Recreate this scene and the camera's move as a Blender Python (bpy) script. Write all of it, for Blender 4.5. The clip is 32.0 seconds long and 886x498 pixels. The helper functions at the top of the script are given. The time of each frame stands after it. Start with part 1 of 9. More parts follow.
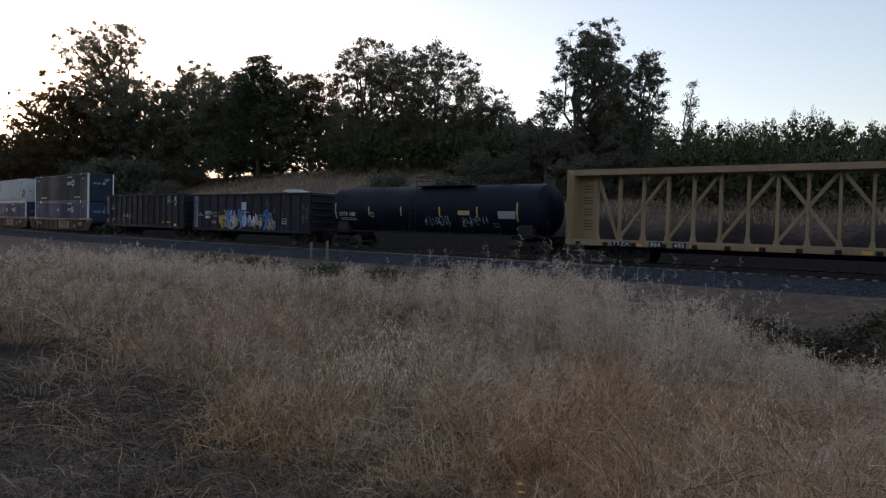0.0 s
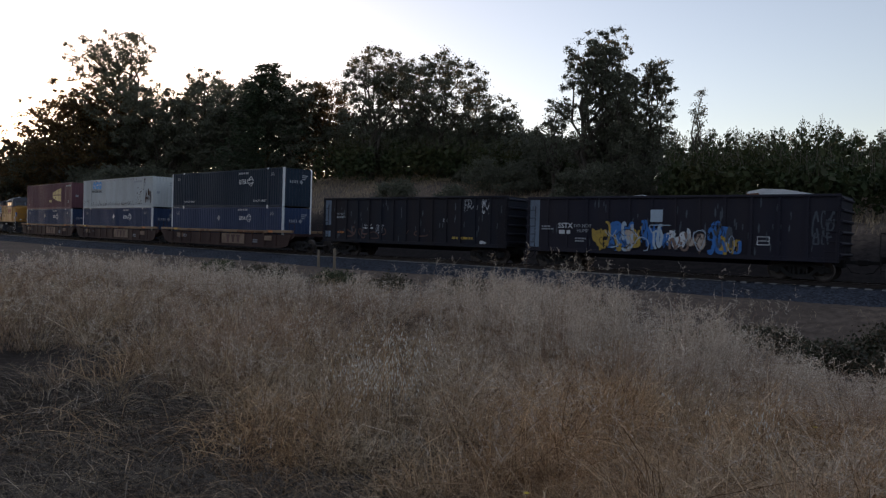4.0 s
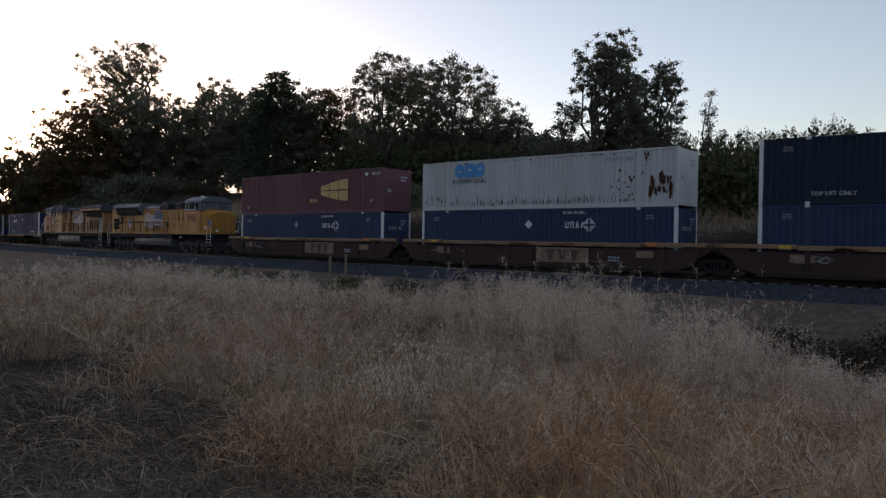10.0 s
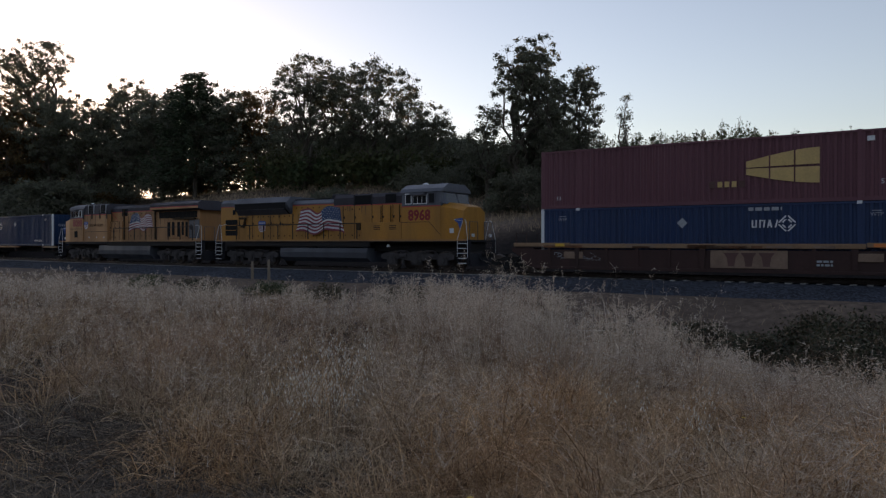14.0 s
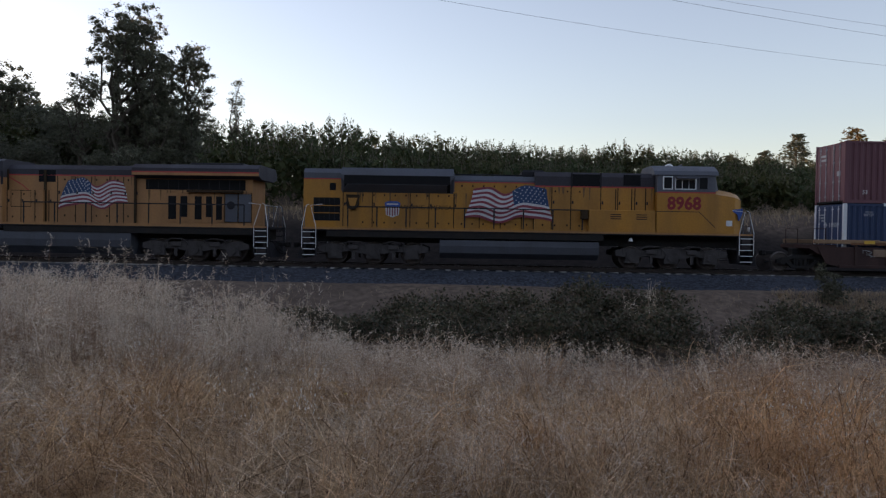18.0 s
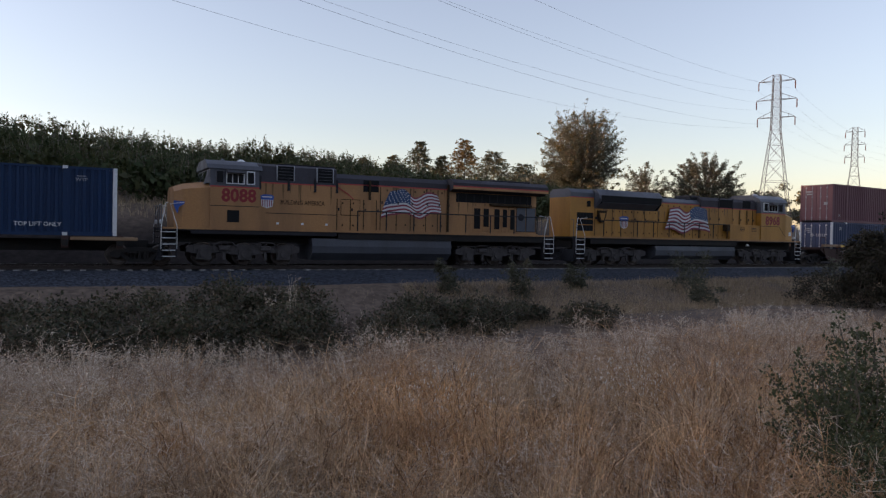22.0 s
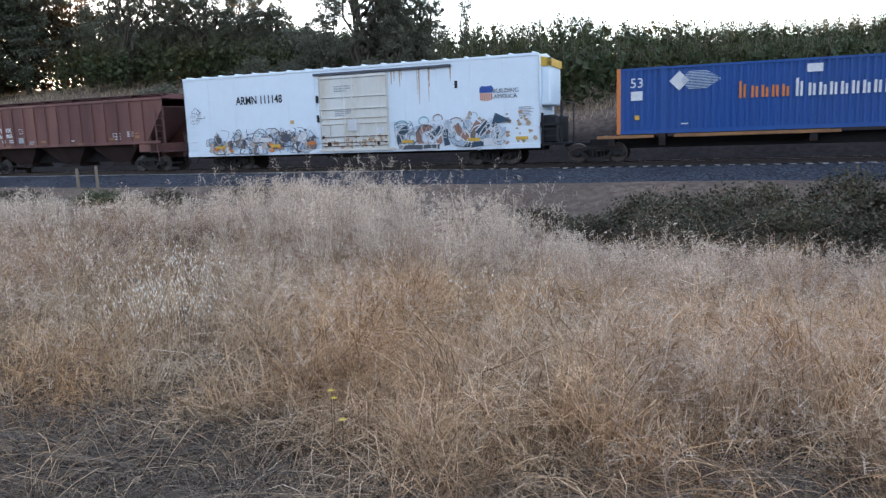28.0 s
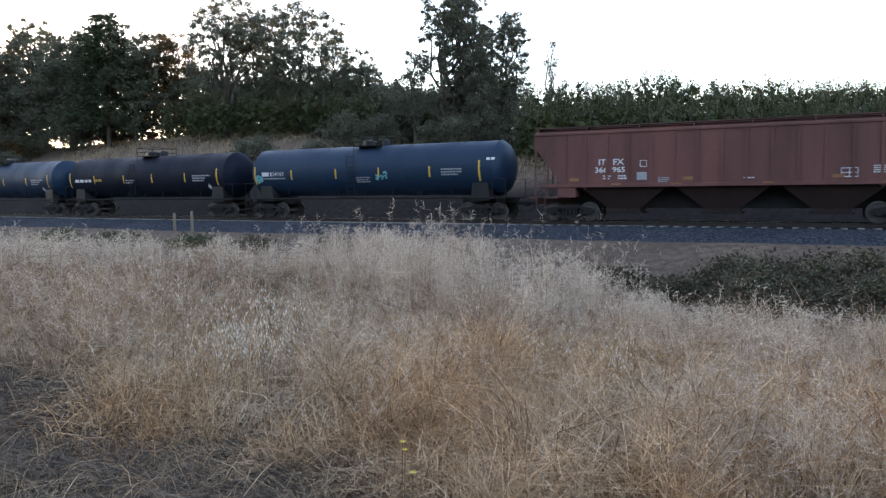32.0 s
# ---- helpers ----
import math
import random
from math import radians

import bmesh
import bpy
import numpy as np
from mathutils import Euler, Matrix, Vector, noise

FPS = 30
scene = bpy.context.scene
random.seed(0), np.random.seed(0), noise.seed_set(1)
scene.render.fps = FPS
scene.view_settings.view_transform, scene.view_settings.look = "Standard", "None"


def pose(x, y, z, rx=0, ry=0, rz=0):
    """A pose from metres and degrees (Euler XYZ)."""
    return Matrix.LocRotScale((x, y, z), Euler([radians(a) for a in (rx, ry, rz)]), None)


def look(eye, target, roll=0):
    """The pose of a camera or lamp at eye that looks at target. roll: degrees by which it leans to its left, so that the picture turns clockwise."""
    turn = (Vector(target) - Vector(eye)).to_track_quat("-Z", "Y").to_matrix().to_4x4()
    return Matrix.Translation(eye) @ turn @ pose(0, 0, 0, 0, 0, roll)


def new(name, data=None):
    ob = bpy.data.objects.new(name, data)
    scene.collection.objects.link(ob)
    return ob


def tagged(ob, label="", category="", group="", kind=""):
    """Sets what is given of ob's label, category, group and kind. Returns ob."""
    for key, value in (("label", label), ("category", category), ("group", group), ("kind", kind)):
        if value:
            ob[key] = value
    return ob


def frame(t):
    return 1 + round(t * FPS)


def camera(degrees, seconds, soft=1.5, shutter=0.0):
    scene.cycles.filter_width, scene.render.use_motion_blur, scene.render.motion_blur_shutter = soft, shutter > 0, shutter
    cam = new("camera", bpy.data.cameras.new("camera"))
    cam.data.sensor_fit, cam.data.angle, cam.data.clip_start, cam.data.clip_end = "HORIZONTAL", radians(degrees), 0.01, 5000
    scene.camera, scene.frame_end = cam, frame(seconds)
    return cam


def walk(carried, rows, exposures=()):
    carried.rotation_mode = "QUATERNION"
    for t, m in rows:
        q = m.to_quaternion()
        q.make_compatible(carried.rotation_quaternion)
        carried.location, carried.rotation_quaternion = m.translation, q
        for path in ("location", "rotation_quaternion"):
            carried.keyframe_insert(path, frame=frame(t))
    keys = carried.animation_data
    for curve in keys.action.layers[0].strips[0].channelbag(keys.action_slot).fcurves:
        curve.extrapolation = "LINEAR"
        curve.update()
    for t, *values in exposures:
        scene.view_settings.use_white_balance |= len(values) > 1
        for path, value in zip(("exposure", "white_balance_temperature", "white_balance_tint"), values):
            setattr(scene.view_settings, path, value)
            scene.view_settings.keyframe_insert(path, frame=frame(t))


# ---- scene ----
# The camera stands in the field and only turns; one lens.
cam = camera(63.0, 32.0, 1.25, 0.15)
EYE = (0.0, 0.0, 1.5)
PATH = [  # seconds, tilt, roll, heading in degrees
    (0.0, 88.32, -1.48, 36.15),
    (0.5, 88.41, -1.61, 36.00),
    (1.0, 88.52, -1.65, 36.07),
    (1.5, 88.56, -1.79, 35.95),
    (2.0, 88.73, -1.86, 35.99),
    (2.5, 88.70, -1.87, 36.21),
    (3.0, 88.81, -1.79, 36.55),
    (3.5, 88.86, -1.70, 36.69),
    (5.5, 89.20, -1.67, 36.80),
    (6.0, 89.12, -1.63, 37.01),
    (6.5, 89.17, -1.70, 37.07),
    (7.0, 89.18, -1.74, 37.18),
    (7.5, 89.25, -1.80, 37.23),
    (8.0, 89.63, -1.76, 37.48),
    (8.5, 89.59, -1.53, 37.62),
    (9.0, 89.29, -1.24, 37.54),
    (9.5, 89.24, -1.03, 37.54),
    (10.0, 89.28, -0.92, 37.59),
    (10.5, 89.24, -0.88, 37.71),
    (11.0, 89.36, -0.76, 37.85),
    (11.5, 89.55, -0.60, 37.40),
    (12.0, 89.55, -0.44, 36.78),
    (12.5, 89.39, -0.28, 35.85),
    (13.0, 89.30, -0.06, 35.13),
    (13.5, 89.47, -0.06, 33.86),
    (15.5, 89.09, 0.24, 24.16),
    (16.0, 88.80, 0.60, 21.59),
    (16.5, 88.26, 1.48, 14.33),
    (17.0, 88.18, 0.04, 8.28),
    (17.5, 88.17, -1.14, 5.07),
    (18.0, 88.81, -0.95, 1.51),
    (18.5, 88.85, 0.55, -3.27),
    (19.0, 88.64, 0.72, -7.32),
    (19.5, 88.30, 0.94, -12.28),
    (20.0, 88.03, 0.61, -14.07),
    (20.5, 87.82, 0.46, -15.51),
    (21.0, 88.20, -0.10, -19.40),
    (21.5, 88.44, -0.68, -23.33),
    (22.0, 89.07, -1.13, -26.39),
    (22.5, 89.37, -0.74, -29.37),
    (23.0, 89.73, -1.03, -30.44),
    (23.5, 89.81, -1.15, -31.32),
    (24.0, 89.88, -1.04, -31.85),
    (24.5, 89.81, -0.86, -31.98),
    (26.5, 90.07, 0.56, -28.13),
    (27.0, 85.39, 3.40, -19.55),
    (27.3, 83.90, 1.65, -6.07),
    (27.5, 80.98, 1.47, 7.34),
    (27.7, 79.83, 1.39, 15.33),
    (28.0, 81.09, 1.99, 19.62),
    (28.5, 81.13, 1.16, 19.68),
    (29.0, 81.34, 0.86, 18.77),
    (29.5, 82.11, 0.89, 18.21),
    (30.0, 82.70, 0.47, 18.55),
    (30.5, 83.51, 0.08, 21.24),
    (31.0, 84.19, 0.29, 23.75),
    (31.5, 84.26, 0.29, 24.53),
    (32.0, 85.45, 0.56, 26.04),
]
EXPOSURES = [(0.0, 1.28, 6600, 22), (6.0, 1.01, 6600, 22), (13.0, 0.96, 6560, 22), (16.0, 1.22, 6590, 23), (19.0, 1.48, 6560, 24), (22.0, 1.49, 6540, 26), (24.0, 1.5, 6520, 27), (26.5, 1.5, 6460, 25), (27.2, 1.7, 6450, 24), (27.6, 2.1, 6450, 23), (28.0, 3.0, 6400, 21.5), (30.0, 2.84, 6390, 20.5), (32.0, 2.74, 6200, 17)]
walk(cam, [(t, pose(*EYE, rx, ry, rz)) for t, rx, ry, rz in PATH], EXPOSURES)

# ---- light: low sun behind the trees, clear evening sky ----
SUN_AZ, SUN_EL = 64.0, 3.3  # degrees to the left of straight ahead (+y), above the horizon
world = bpy.data.worlds.new("evening_sky")
scene.world = world
world.use_nodes = True
wn, wl = world.node_tree.nodes, world.node_tree.links
sky = wn.new("ShaderNodeTexSky")
sky.sky_type = "NISHITA"
sky.sun_disc = False
sky.sun_elevation = radians(SUN_EL)
sky.sun_rotation = radians(-SUN_AZ)
sky.altitude = 400
sky.air_density, sky.dust_density, sky.ozone_density = 1.0, 1.0, 1.8
haze = wn.new("ShaderNodeHueSaturation")  # thin high haze pales the sky
haze.inputs["Saturation"].default_value, haze.inputs["Value"].default_value = 0.68, 1.0
wl.new(sky.outputs[0], haze.inputs["Color"])
wl.new(haze.outputs[0], wn["Background"].inputs["Color"])
wn["Background"].inputs["Strength"].default_value = 0.195
sun = new("sun", bpy.data.lights.new("sun", "SUN"))
sun.data.energy, sun.data.angle, sun.data.color = 2.0, radians(0.53), (1.0, 0.62, 0.33)
_a, _e = radians(SUN_AZ), radians(SUN_EL)
SUN_DIR = Vector((-math.sin(_a) * math.cos(_e), math.cos(_a) * math.cos(_e), math.sin(_e)))
sun.matrix_world = look(SUN_DIR * 300, (0, 0, 0))


# ---- materials ----
MATS = {}


def nodes_of(name):
    m = bpy.data.materials.new(name)
    m.use_nodes = True
    return m, m.node_tree.nodes, m.node_tree.links, m.node_tree.nodes["Principled BSDF"]


def mix_rgb(n, l, fac, a, b, kind="MIX"):
    x = n.new("ShaderNodeMix")
    x.data_type, x.blend_type = "RGBA", kind
    for sock, v in ((x.inputs[0], fac), (x.inputs[6], a), (x.inputs[7], b)):
        if isinstance(v, (int, float)):
            sock.default_value = v
        elif isinstance(v, tuple):
            sock.default_value = (*v, 1) if len(v) == 3 else v
        else:
            l.new(v, sock)
    return x.outputs[2]


def noise_fac(n, l, scale, detail=5.0, lo=0.35, hi=0.65, stretch=None, rough=0.6):
    c = n.new("ShaderNodeTexCoord")
    out = c.outputs["Object"]
    if stretch:
        mp = n.new("ShaderNodeMapping")
        mp.inputs["Scale"].default_value = stretch
        l.new(out, mp.inputs[0])
        out = mp.outputs[0]
    t = n.new("ShaderNodeTexNoise")
    t.inputs["Scale"].default_value, t.inputs["Detail"].default_value, t.inputs["Roughness"].default_value = scale, detail, rough
    l.new(out, t.inputs["Vector"])
    r = n.new("ShaderNodeMapRange")
    r.inputs[1].default_value, r.inputs[2].default_value = lo, hi
    l.new(t.outputs[0], r.inputs[0])
    return r.outputs[0], t.outputs[0]


def paint(name, col, rough=0.5, metal=0.0, dirt=(0.09, 0.075, 0.06), amount=0.35, scale=0.9, streak=False, bump=0.02, fine=14.0, vary=1.0):
    """Painted or raw surface with broad fading, grime in patches or streaks, and fine grain."""
    if name in MATS:
        return MATS[name]
    m, n, l, b = nodes_of(name)
    f1, _ = noise_fac(n, l, scale, 6, 0.42, 0.72, (1, 1, 0.18) if streak else None)
    f2, raw = noise_fac(n, l, fine, 3, 0.3, 0.75)
    c = mix_rgb(n, l, f2, tuple(x * (1 - 0.14 * vary) for x in col), tuple(min(1, x * (1 + 0.08 * vary)) for x in col))
    mul = n.new("ShaderNodeMath")
    mul.operation = "MULTIPLY"
    mul.inputs[1].default_value = amount
    l.new(f1, mul.inputs[0])
    c = mix_rgb(n, l, mul.outputs[0], c, dirt)
    l.new(c, b.inputs["Base Color"])
    rr = n.new("ShaderNodeMapRange")
    rr.inputs[3].default_value, rr.inputs[4].default_value = rough * 0.85, min(1.0, rough + 0.25)
    l.new(f1, rr.inputs[0])
    l.new(rr.outputs[0], b.inputs["Roughness"])
    b.inputs["Metallic"].default_value = metal
    if max(col) < 0.1 and not metal:
        b.inputs["Specular IOR Level"].default_value = 0.12 if rough > 0.55 else 0.25  # sooty film, little gloss
    if bump:
        bp = n.new("ShaderNodeBump")
        bp.inputs["Strength"].default_value, bp.inputs["Distance"].default_value = 0.4, bump
        l.new(raw, bp.inputs["Height"])
        l.new(bp.outputs[0], b.inputs["Normal"])
    MATS[name] = m
    return m


def plant(name, ramp, rough=0.7, trans=0.3, patch=None, patch_scale=0.35, mound=None):
    """Leaf or straw: colour varies from piece to piece, and in wide patches over the ground."""
    m, n, l, b = nodes_of(name)
    g = n.new("ShaderNodeNewGeometry")
    r = n.new("ShaderNodeValToRGB")
    r.color_ramp.elements.remove(r.color_ramp.elements[0])
    for i, c in enumerate(ramp):
        p = i / max(1, len(ramp) - 1)
        e = r.color_ramp.elements[0] if i == 0 else r.color_ramp.elements.new(p)
        e.position, e.color = p, (*c, 1)
    l.new(g.outputs["Random Per Island"], r.inputs[0])
    c = r.outputs[0]
    if patch:
        f, _ = noise_fac(n, l, patch_scale, 4, 0.4, 0.62)
        c = mix_rgb(n, l, f, c, mix_rgb(n, l, 1.0, c, patch, "MULTIPLY"))
    if mound:
        f, _ = noise_fac(n, l, 1.9, 3, 0.38, 0.62)
        c = mix_rgb(n, l, f, mix_rgb(n, l, 1.0, c, mound, "MULTIPLY"), c)
    l.new(c, b.inputs["Base Color"])
    b.inputs["Roughness"].default_value = rough
    b.inputs["Specular IOR Level"].default_value = 0.2
    if trans:
        t = n.new("ShaderNodeBsdfTranslucent")
        l.new(c, t.inputs[0])
        mx = n.new("ShaderNodeMixShader")
        mx.inputs[0].default_value = trans
        l.new(b.outputs[0], mx.inputs[1])
        l.new(t.outputs[0], mx.inputs[2])
        l.new(mx.outputs[0], n["Material Output"].inputs[0])
    MATS[name] = m
    return m


def earth(name, a, b_, c_, s1=0.5, s2=6.0, bump=0.05, speck=None):
    m, n, l, b = nodes_of(name)
    f1, _ = noise_fac(n, l, s1, 6, 0.4, 0.62)
    f2, raw = noise_fac(n, l, s2, 8, 0.35, 0.68)
    c = mix_rgb(n, l, f1, a, b_)
    c = mix_rgb(n, l, f2, c, c_)
    if speck:
        v = n.new("ShaderNodeTexVoronoi")
        v.inputs["Scale"].default_value = speck
        tc = n.new("ShaderNodeTexCoord")
        l.new(tc.outputs["Object"], v.inputs["Vector"])
        sep = n.new("ShaderNodeSeparateColor")
        l.new(v.outputs["Color"], sep.inputs[0])
        c = mix_rgb(n, l, sep.outputs[0], mix_rgb(n, l, 1.0, c, (0.5, 0.5, 0.5), "MULTIPLY"), mix_rgb(n, l, 1.0, c, (1.7, 1.7, 1.7), "MULTIPLY"))
        raw = v.outputs["Distance"]
    l.new(c, b.inputs["Base Color"])
    b.inputs["Roughness"].default_value = 0.95
    b.inputs["Specular IOR Level"].default_value = 0.15
    bp = n.new("ShaderNodeBump")
    bp.inputs["Strength"].default_value, bp.inputs["Distance"].default_value = 0.8, bump
    l.new(raw, bp.inputs["Height"])
    l.new(bp.outputs[0], b.inputs["Normal"])
    MATS[name] = m
    return m


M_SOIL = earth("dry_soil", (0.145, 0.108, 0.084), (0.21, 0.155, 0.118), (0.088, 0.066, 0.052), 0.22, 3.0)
# the field's soil is multiplied far down so gaps between straws read dark, the railway's bank pale and dry
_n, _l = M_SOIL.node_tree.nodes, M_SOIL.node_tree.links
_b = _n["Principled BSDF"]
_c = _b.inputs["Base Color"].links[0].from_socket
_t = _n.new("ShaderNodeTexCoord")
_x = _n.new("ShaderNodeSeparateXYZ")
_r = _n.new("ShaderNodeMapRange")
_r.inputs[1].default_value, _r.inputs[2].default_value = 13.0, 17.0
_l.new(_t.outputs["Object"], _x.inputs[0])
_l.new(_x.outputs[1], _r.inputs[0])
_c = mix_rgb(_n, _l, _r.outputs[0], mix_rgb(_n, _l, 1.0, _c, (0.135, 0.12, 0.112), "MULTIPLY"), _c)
# soil in a strip behind the track, seen beneath the cars, is darkened
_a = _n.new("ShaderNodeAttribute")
_a.attribute_name = "dark_strip"
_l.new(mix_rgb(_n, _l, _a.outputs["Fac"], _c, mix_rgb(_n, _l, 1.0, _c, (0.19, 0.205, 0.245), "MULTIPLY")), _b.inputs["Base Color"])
M_BALLAST = earth("ballast_stone", (0.046, 0.053, 0.068), (0.066, 0.074, 0.092), (0.028, 0.031, 0.039), 0.3, 9.0, 0.05, 14.0)
M_STRAW = plant("straw", [(0.095, 0.062, 0.037), (0.52, 0.38, 0.23), (0.86, 0.70, 0.47), (0.20, 0.138, 0.085), (0.70, 0.55, 0.36), (0.93, 0.80, 0.60)], 0.65, 0.12, (1.06, 0.88, 0.70), 0.55, (0.58, 0.545, 0.52))
# greyer grasses to the west, redder ones to the east
_n, _l = M_STRAW.node_tree.nodes, M_STRAW.node_tree.links
_b = _n["Principled BSDF"]
_c = _b.inputs["Base Color"].links[0].from_socket
_t, _x, _r = _n.new("ShaderNodeTexCoord"), _n.new("ShaderNodeSeparateXYZ"), _n.new("ShaderNodeMapRange")
_r.inputs[1].default_value, _r.inputs[2].default_value = -5.0, 3.0
_l.new(_t.outputs["Object"], _x.inputs[0])
_l.new(_x.outputs[0], _r.inputs[0])
_c = mix_rgb(_n, _l, 1.0, _c, mix_rgb(_n, _l, _r.outputs[0], (1.0, 0.985, 1.0), (1.13, 0.975, 0.88)), "MULTIPLY")
_l.new(_c, _b.inputs["Base Color"])
_l.new(_c, _n["Translucent BSDF"].inputs[0])
M_MAT = plant("fallen_straw", [(0.024, 0.020, 0.017), (0.12, 0.095, 0.075), (0.05, 0.042, 0.035), (0.34, 0.27, 0.20), (0.10, 0.082, 0.066), (0.22, 0.172, 0.13)], 0.9, 0.03)
M_OAT = plant("oat_seed", [(0.72, 0.67, 0.57), (0.85, 0.82, 0.74), (0.60, 0.53, 0.42)], 0.6, 0.3)
M_WEED = plant("dry_weed", [(0.46, 0.36, 0.27), (0.72, 0.60, 0.48), (0.60, 0.48, 0.37), (0.90, 0.81, 0.69)], 0.8, 0.2)
M_STEM = plant("brown_weed_stem", [(0.30, 0.205, 0.145), (0.46, 0.33, 0.235), (0.21, 0.145, 0.105), (0.56, 0.43, 0.31)], 0.8, 0.12, (1.0, 0.86, 0.78), 0.5)
M_HILLGRASS = plant("hill_straw", [(0.32, 0.235, 0.15), (0.44, 0.33, 0.215), (0.25, 0.19, 0.125)], 0.8, 0.15)
M_OAK = plant("oak_leaf", [(0.10, 0.108, 0.076), (0.14, 0.146, 0.10), (0.17, 0.168, 0.12), (0.11, 0.108, 0.082)], 0.5, 0.45)
# autumn tones reddened to stand in for low sun shining through
M_AUTLIT = plant("turning_backlit_leaf", [(0.06, 0.05, 0.025), (0.15, 0.085, 0.035), (0.08, 0.07, 0.032), (0.20, 0.115, 0.05)], 0.6, 0.5)
M_PINE = plant("pine_needle", [(0.03, 0.045, 0.024), (0.05, 0.065, 0.034), (0.04, 0.05, 0.028)], 0.7, 0.1)
M_HEDGE = plant("orchard_leaf", [(0.036, 0.055, 0.024), (0.056, 0.077, 0.034), (0.08, 0.098, 0.046), (0.064, 0.066, 0.033)], 0.6, 0.25, (1.1, 0.9, 0.75), 0.12)
M_BRAMBLE = plant("bramble_leaf", [(0.042, 0.048, 0.03), (0.07, 0.078, 0.044), (0.115, 0.105, 0.062), (0.18, 0.13, 0.088), (0.06, 0.06, 0.036)], 0.5, 0.15, (0.7, 0.7, 0.75), 0.9)
# low sunlight is put into this leaf colour as gold
M_SUNGOLD = plant("sun_gilded_leaf", [(0.06, 0.064, 0.034), (0.10, 0.092, 0.042), (0.075, 0.074, 0.036), (0.22, 0.15, 0.058), (0.14, 0.115, 0.048)], 0.6, 0.3)
# the sunset's orange is mixed into these leaves as well
M_SUNLIT = plant("sunset_tinted_leaf", [(0.09, 0.085, 0.035), (0.20, 0.125, 0.045), (0.13, 0.10, 0.04), (0.27, 0.155, 0.055)], 0.6, 0.35)
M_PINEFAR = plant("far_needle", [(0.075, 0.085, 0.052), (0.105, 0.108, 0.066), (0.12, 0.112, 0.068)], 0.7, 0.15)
M_SHRUB = plant("shrub_leaf", [(0.04, 0.052, 0.026), (0.07, 0.084, 0.04), (0.11, 0.12, 0.056), (0.055, 0.07, 0.036)], 0.5, 0.2)
M_THICKET = plant("thicket_leaf", [(0.026, 0.026, 0.018), (0.044, 0.042, 0.027), (0.062, 0.052, 0.036), (0.034, 0.03, 0.023)], 0.6, 0.15)
M_GREYSHRUB = plant("greygreen_leaf", [(0.07, 0.075, 0.05), (0.10, 0.10, 0.065), (0.13, 0.12, 0.085)], 0.7, 0.2)
M_BARK = paint("bark", (0.10, 0.08, 0.06), 0.95, 0, (0.04, 0.035, 0.03), 0.6, 2.0, bump=0.05)
M_TWIG = paint("twig", (0.16, 0.13, 0.10), 0.9, 0, (0.08, 0.06, 0.05), 0.5, 4.0)
M_WOOD = paint("weathered_post", (0.24, 0.19, 0.14), 0.9, 0, (0.1, 0.08, 0.06), 0.5, 3.0, True)
M_RAIL = paint("rail_steel", (0.05, 0.038, 0.033), 0.6, 0.5, (0.05, 0.035, 0.03), 0.5, 3.0)
M_RAILTOP = paint("polished_rail", (0.5, 0.5, 0.5), 0.25, 1.0, (0.3, 0.28, 0.26), 0.3, 3.0, bump=0)
M_CONC = paint("concrete_tie", (0.30, 0.295, 0.29), 0.9, 0, (0.2, 0.18, 0.16), 0.45, 2.5)
M_GALV = paint("galvanised_steel", (0.085, 0.088, 0.095), 0.7, 0.2, (0.2, 0.18, 0.16), 0.3, 1.0, bump=0)
M_WIRE = paint("wire_metal", (0.16, 0.16, 0.17), 0.5, 0.7, (0.1, 0.1, 0.1), 0.2, 1.0, bump=0)
M_STEEL = paint("dark_truck_steel", (0.026, 0.025, 0.025), 0.8, 0, (0.05, 0.04, 0.033), 0.5, 2.0)
M_LTRUCK = paint("locomotive_truck_steel", (0.082, 0.074, 0.074), 0.75, 0, (0.03, 0.027, 0.024), 0.6, 2.0)
M_WHEEL = paint("wheel_steel", (0.11, 0.09, 0.08), 0.5, 0.6, (0.06, 0.05, 0.045), 0.5, 4.0)
M_GREYW = paint("worn_wheel_face", (0.10, 0.088, 0.08), 0.55, 0.3, (0.05, 0.042, 0.038), 0.5, 4.0)
M_BLACK = paint("black_paint", (0.022, 0.023, 0.026), 0.45, 0, (0.06, 0.05, 0.045), 0.4, 0.7, True)
M_TANK = paint("black_tank_shell", (0.008, 0.012, 0.024), 0.56, 0, (0.02, 0.024, 0.036), 0.4, 0.6, True, 0.004)
M_TANKB = paint("bluish_black_tank_shell", (0.013, 0.034, 0.070), 0.48, 0, (0.022, 0.04, 0.066), 0.4, 0.6, True, 0.004)
M_GOND = paint("sooty_gondola_paint", (0.024, 0.026, 0.036), 0.56, 0, (0.055, 0.038, 0.03), 0.5, 0.7, True)
M_GONDR = paint("dark_maroon_gondola_paint", (0.030, 0.029, 0.042), 0.56, 0, (0.055, 0.045, 0.045), 0.5, 0.7, True)
M_BLUEGREY = paint("pale_blue_paint", (0.22, 0.29, 0.38), 0.6, 0, (0.1, 0.08, 0.07), 0.45, 1.2, True)
M_TAN = paint("tan_paint", (0.36, 0.26, 0.145), 0.6, 0, (0.19, 0.115, 0.065), 0.6, 0.8, True)
M_BAY = paint("dark_bay_steel", (0.048, 0.03, 0.027), 0.75, 0, (0.03, 0.024, 0.022), 0.5, 0.8, True)
M_BROWN = paint("oxide_brown_paint", (0.18, 0.068, 0.055), 0.65, 0, (0.06, 0.038, 0.036), 0.6, 0.55, True)
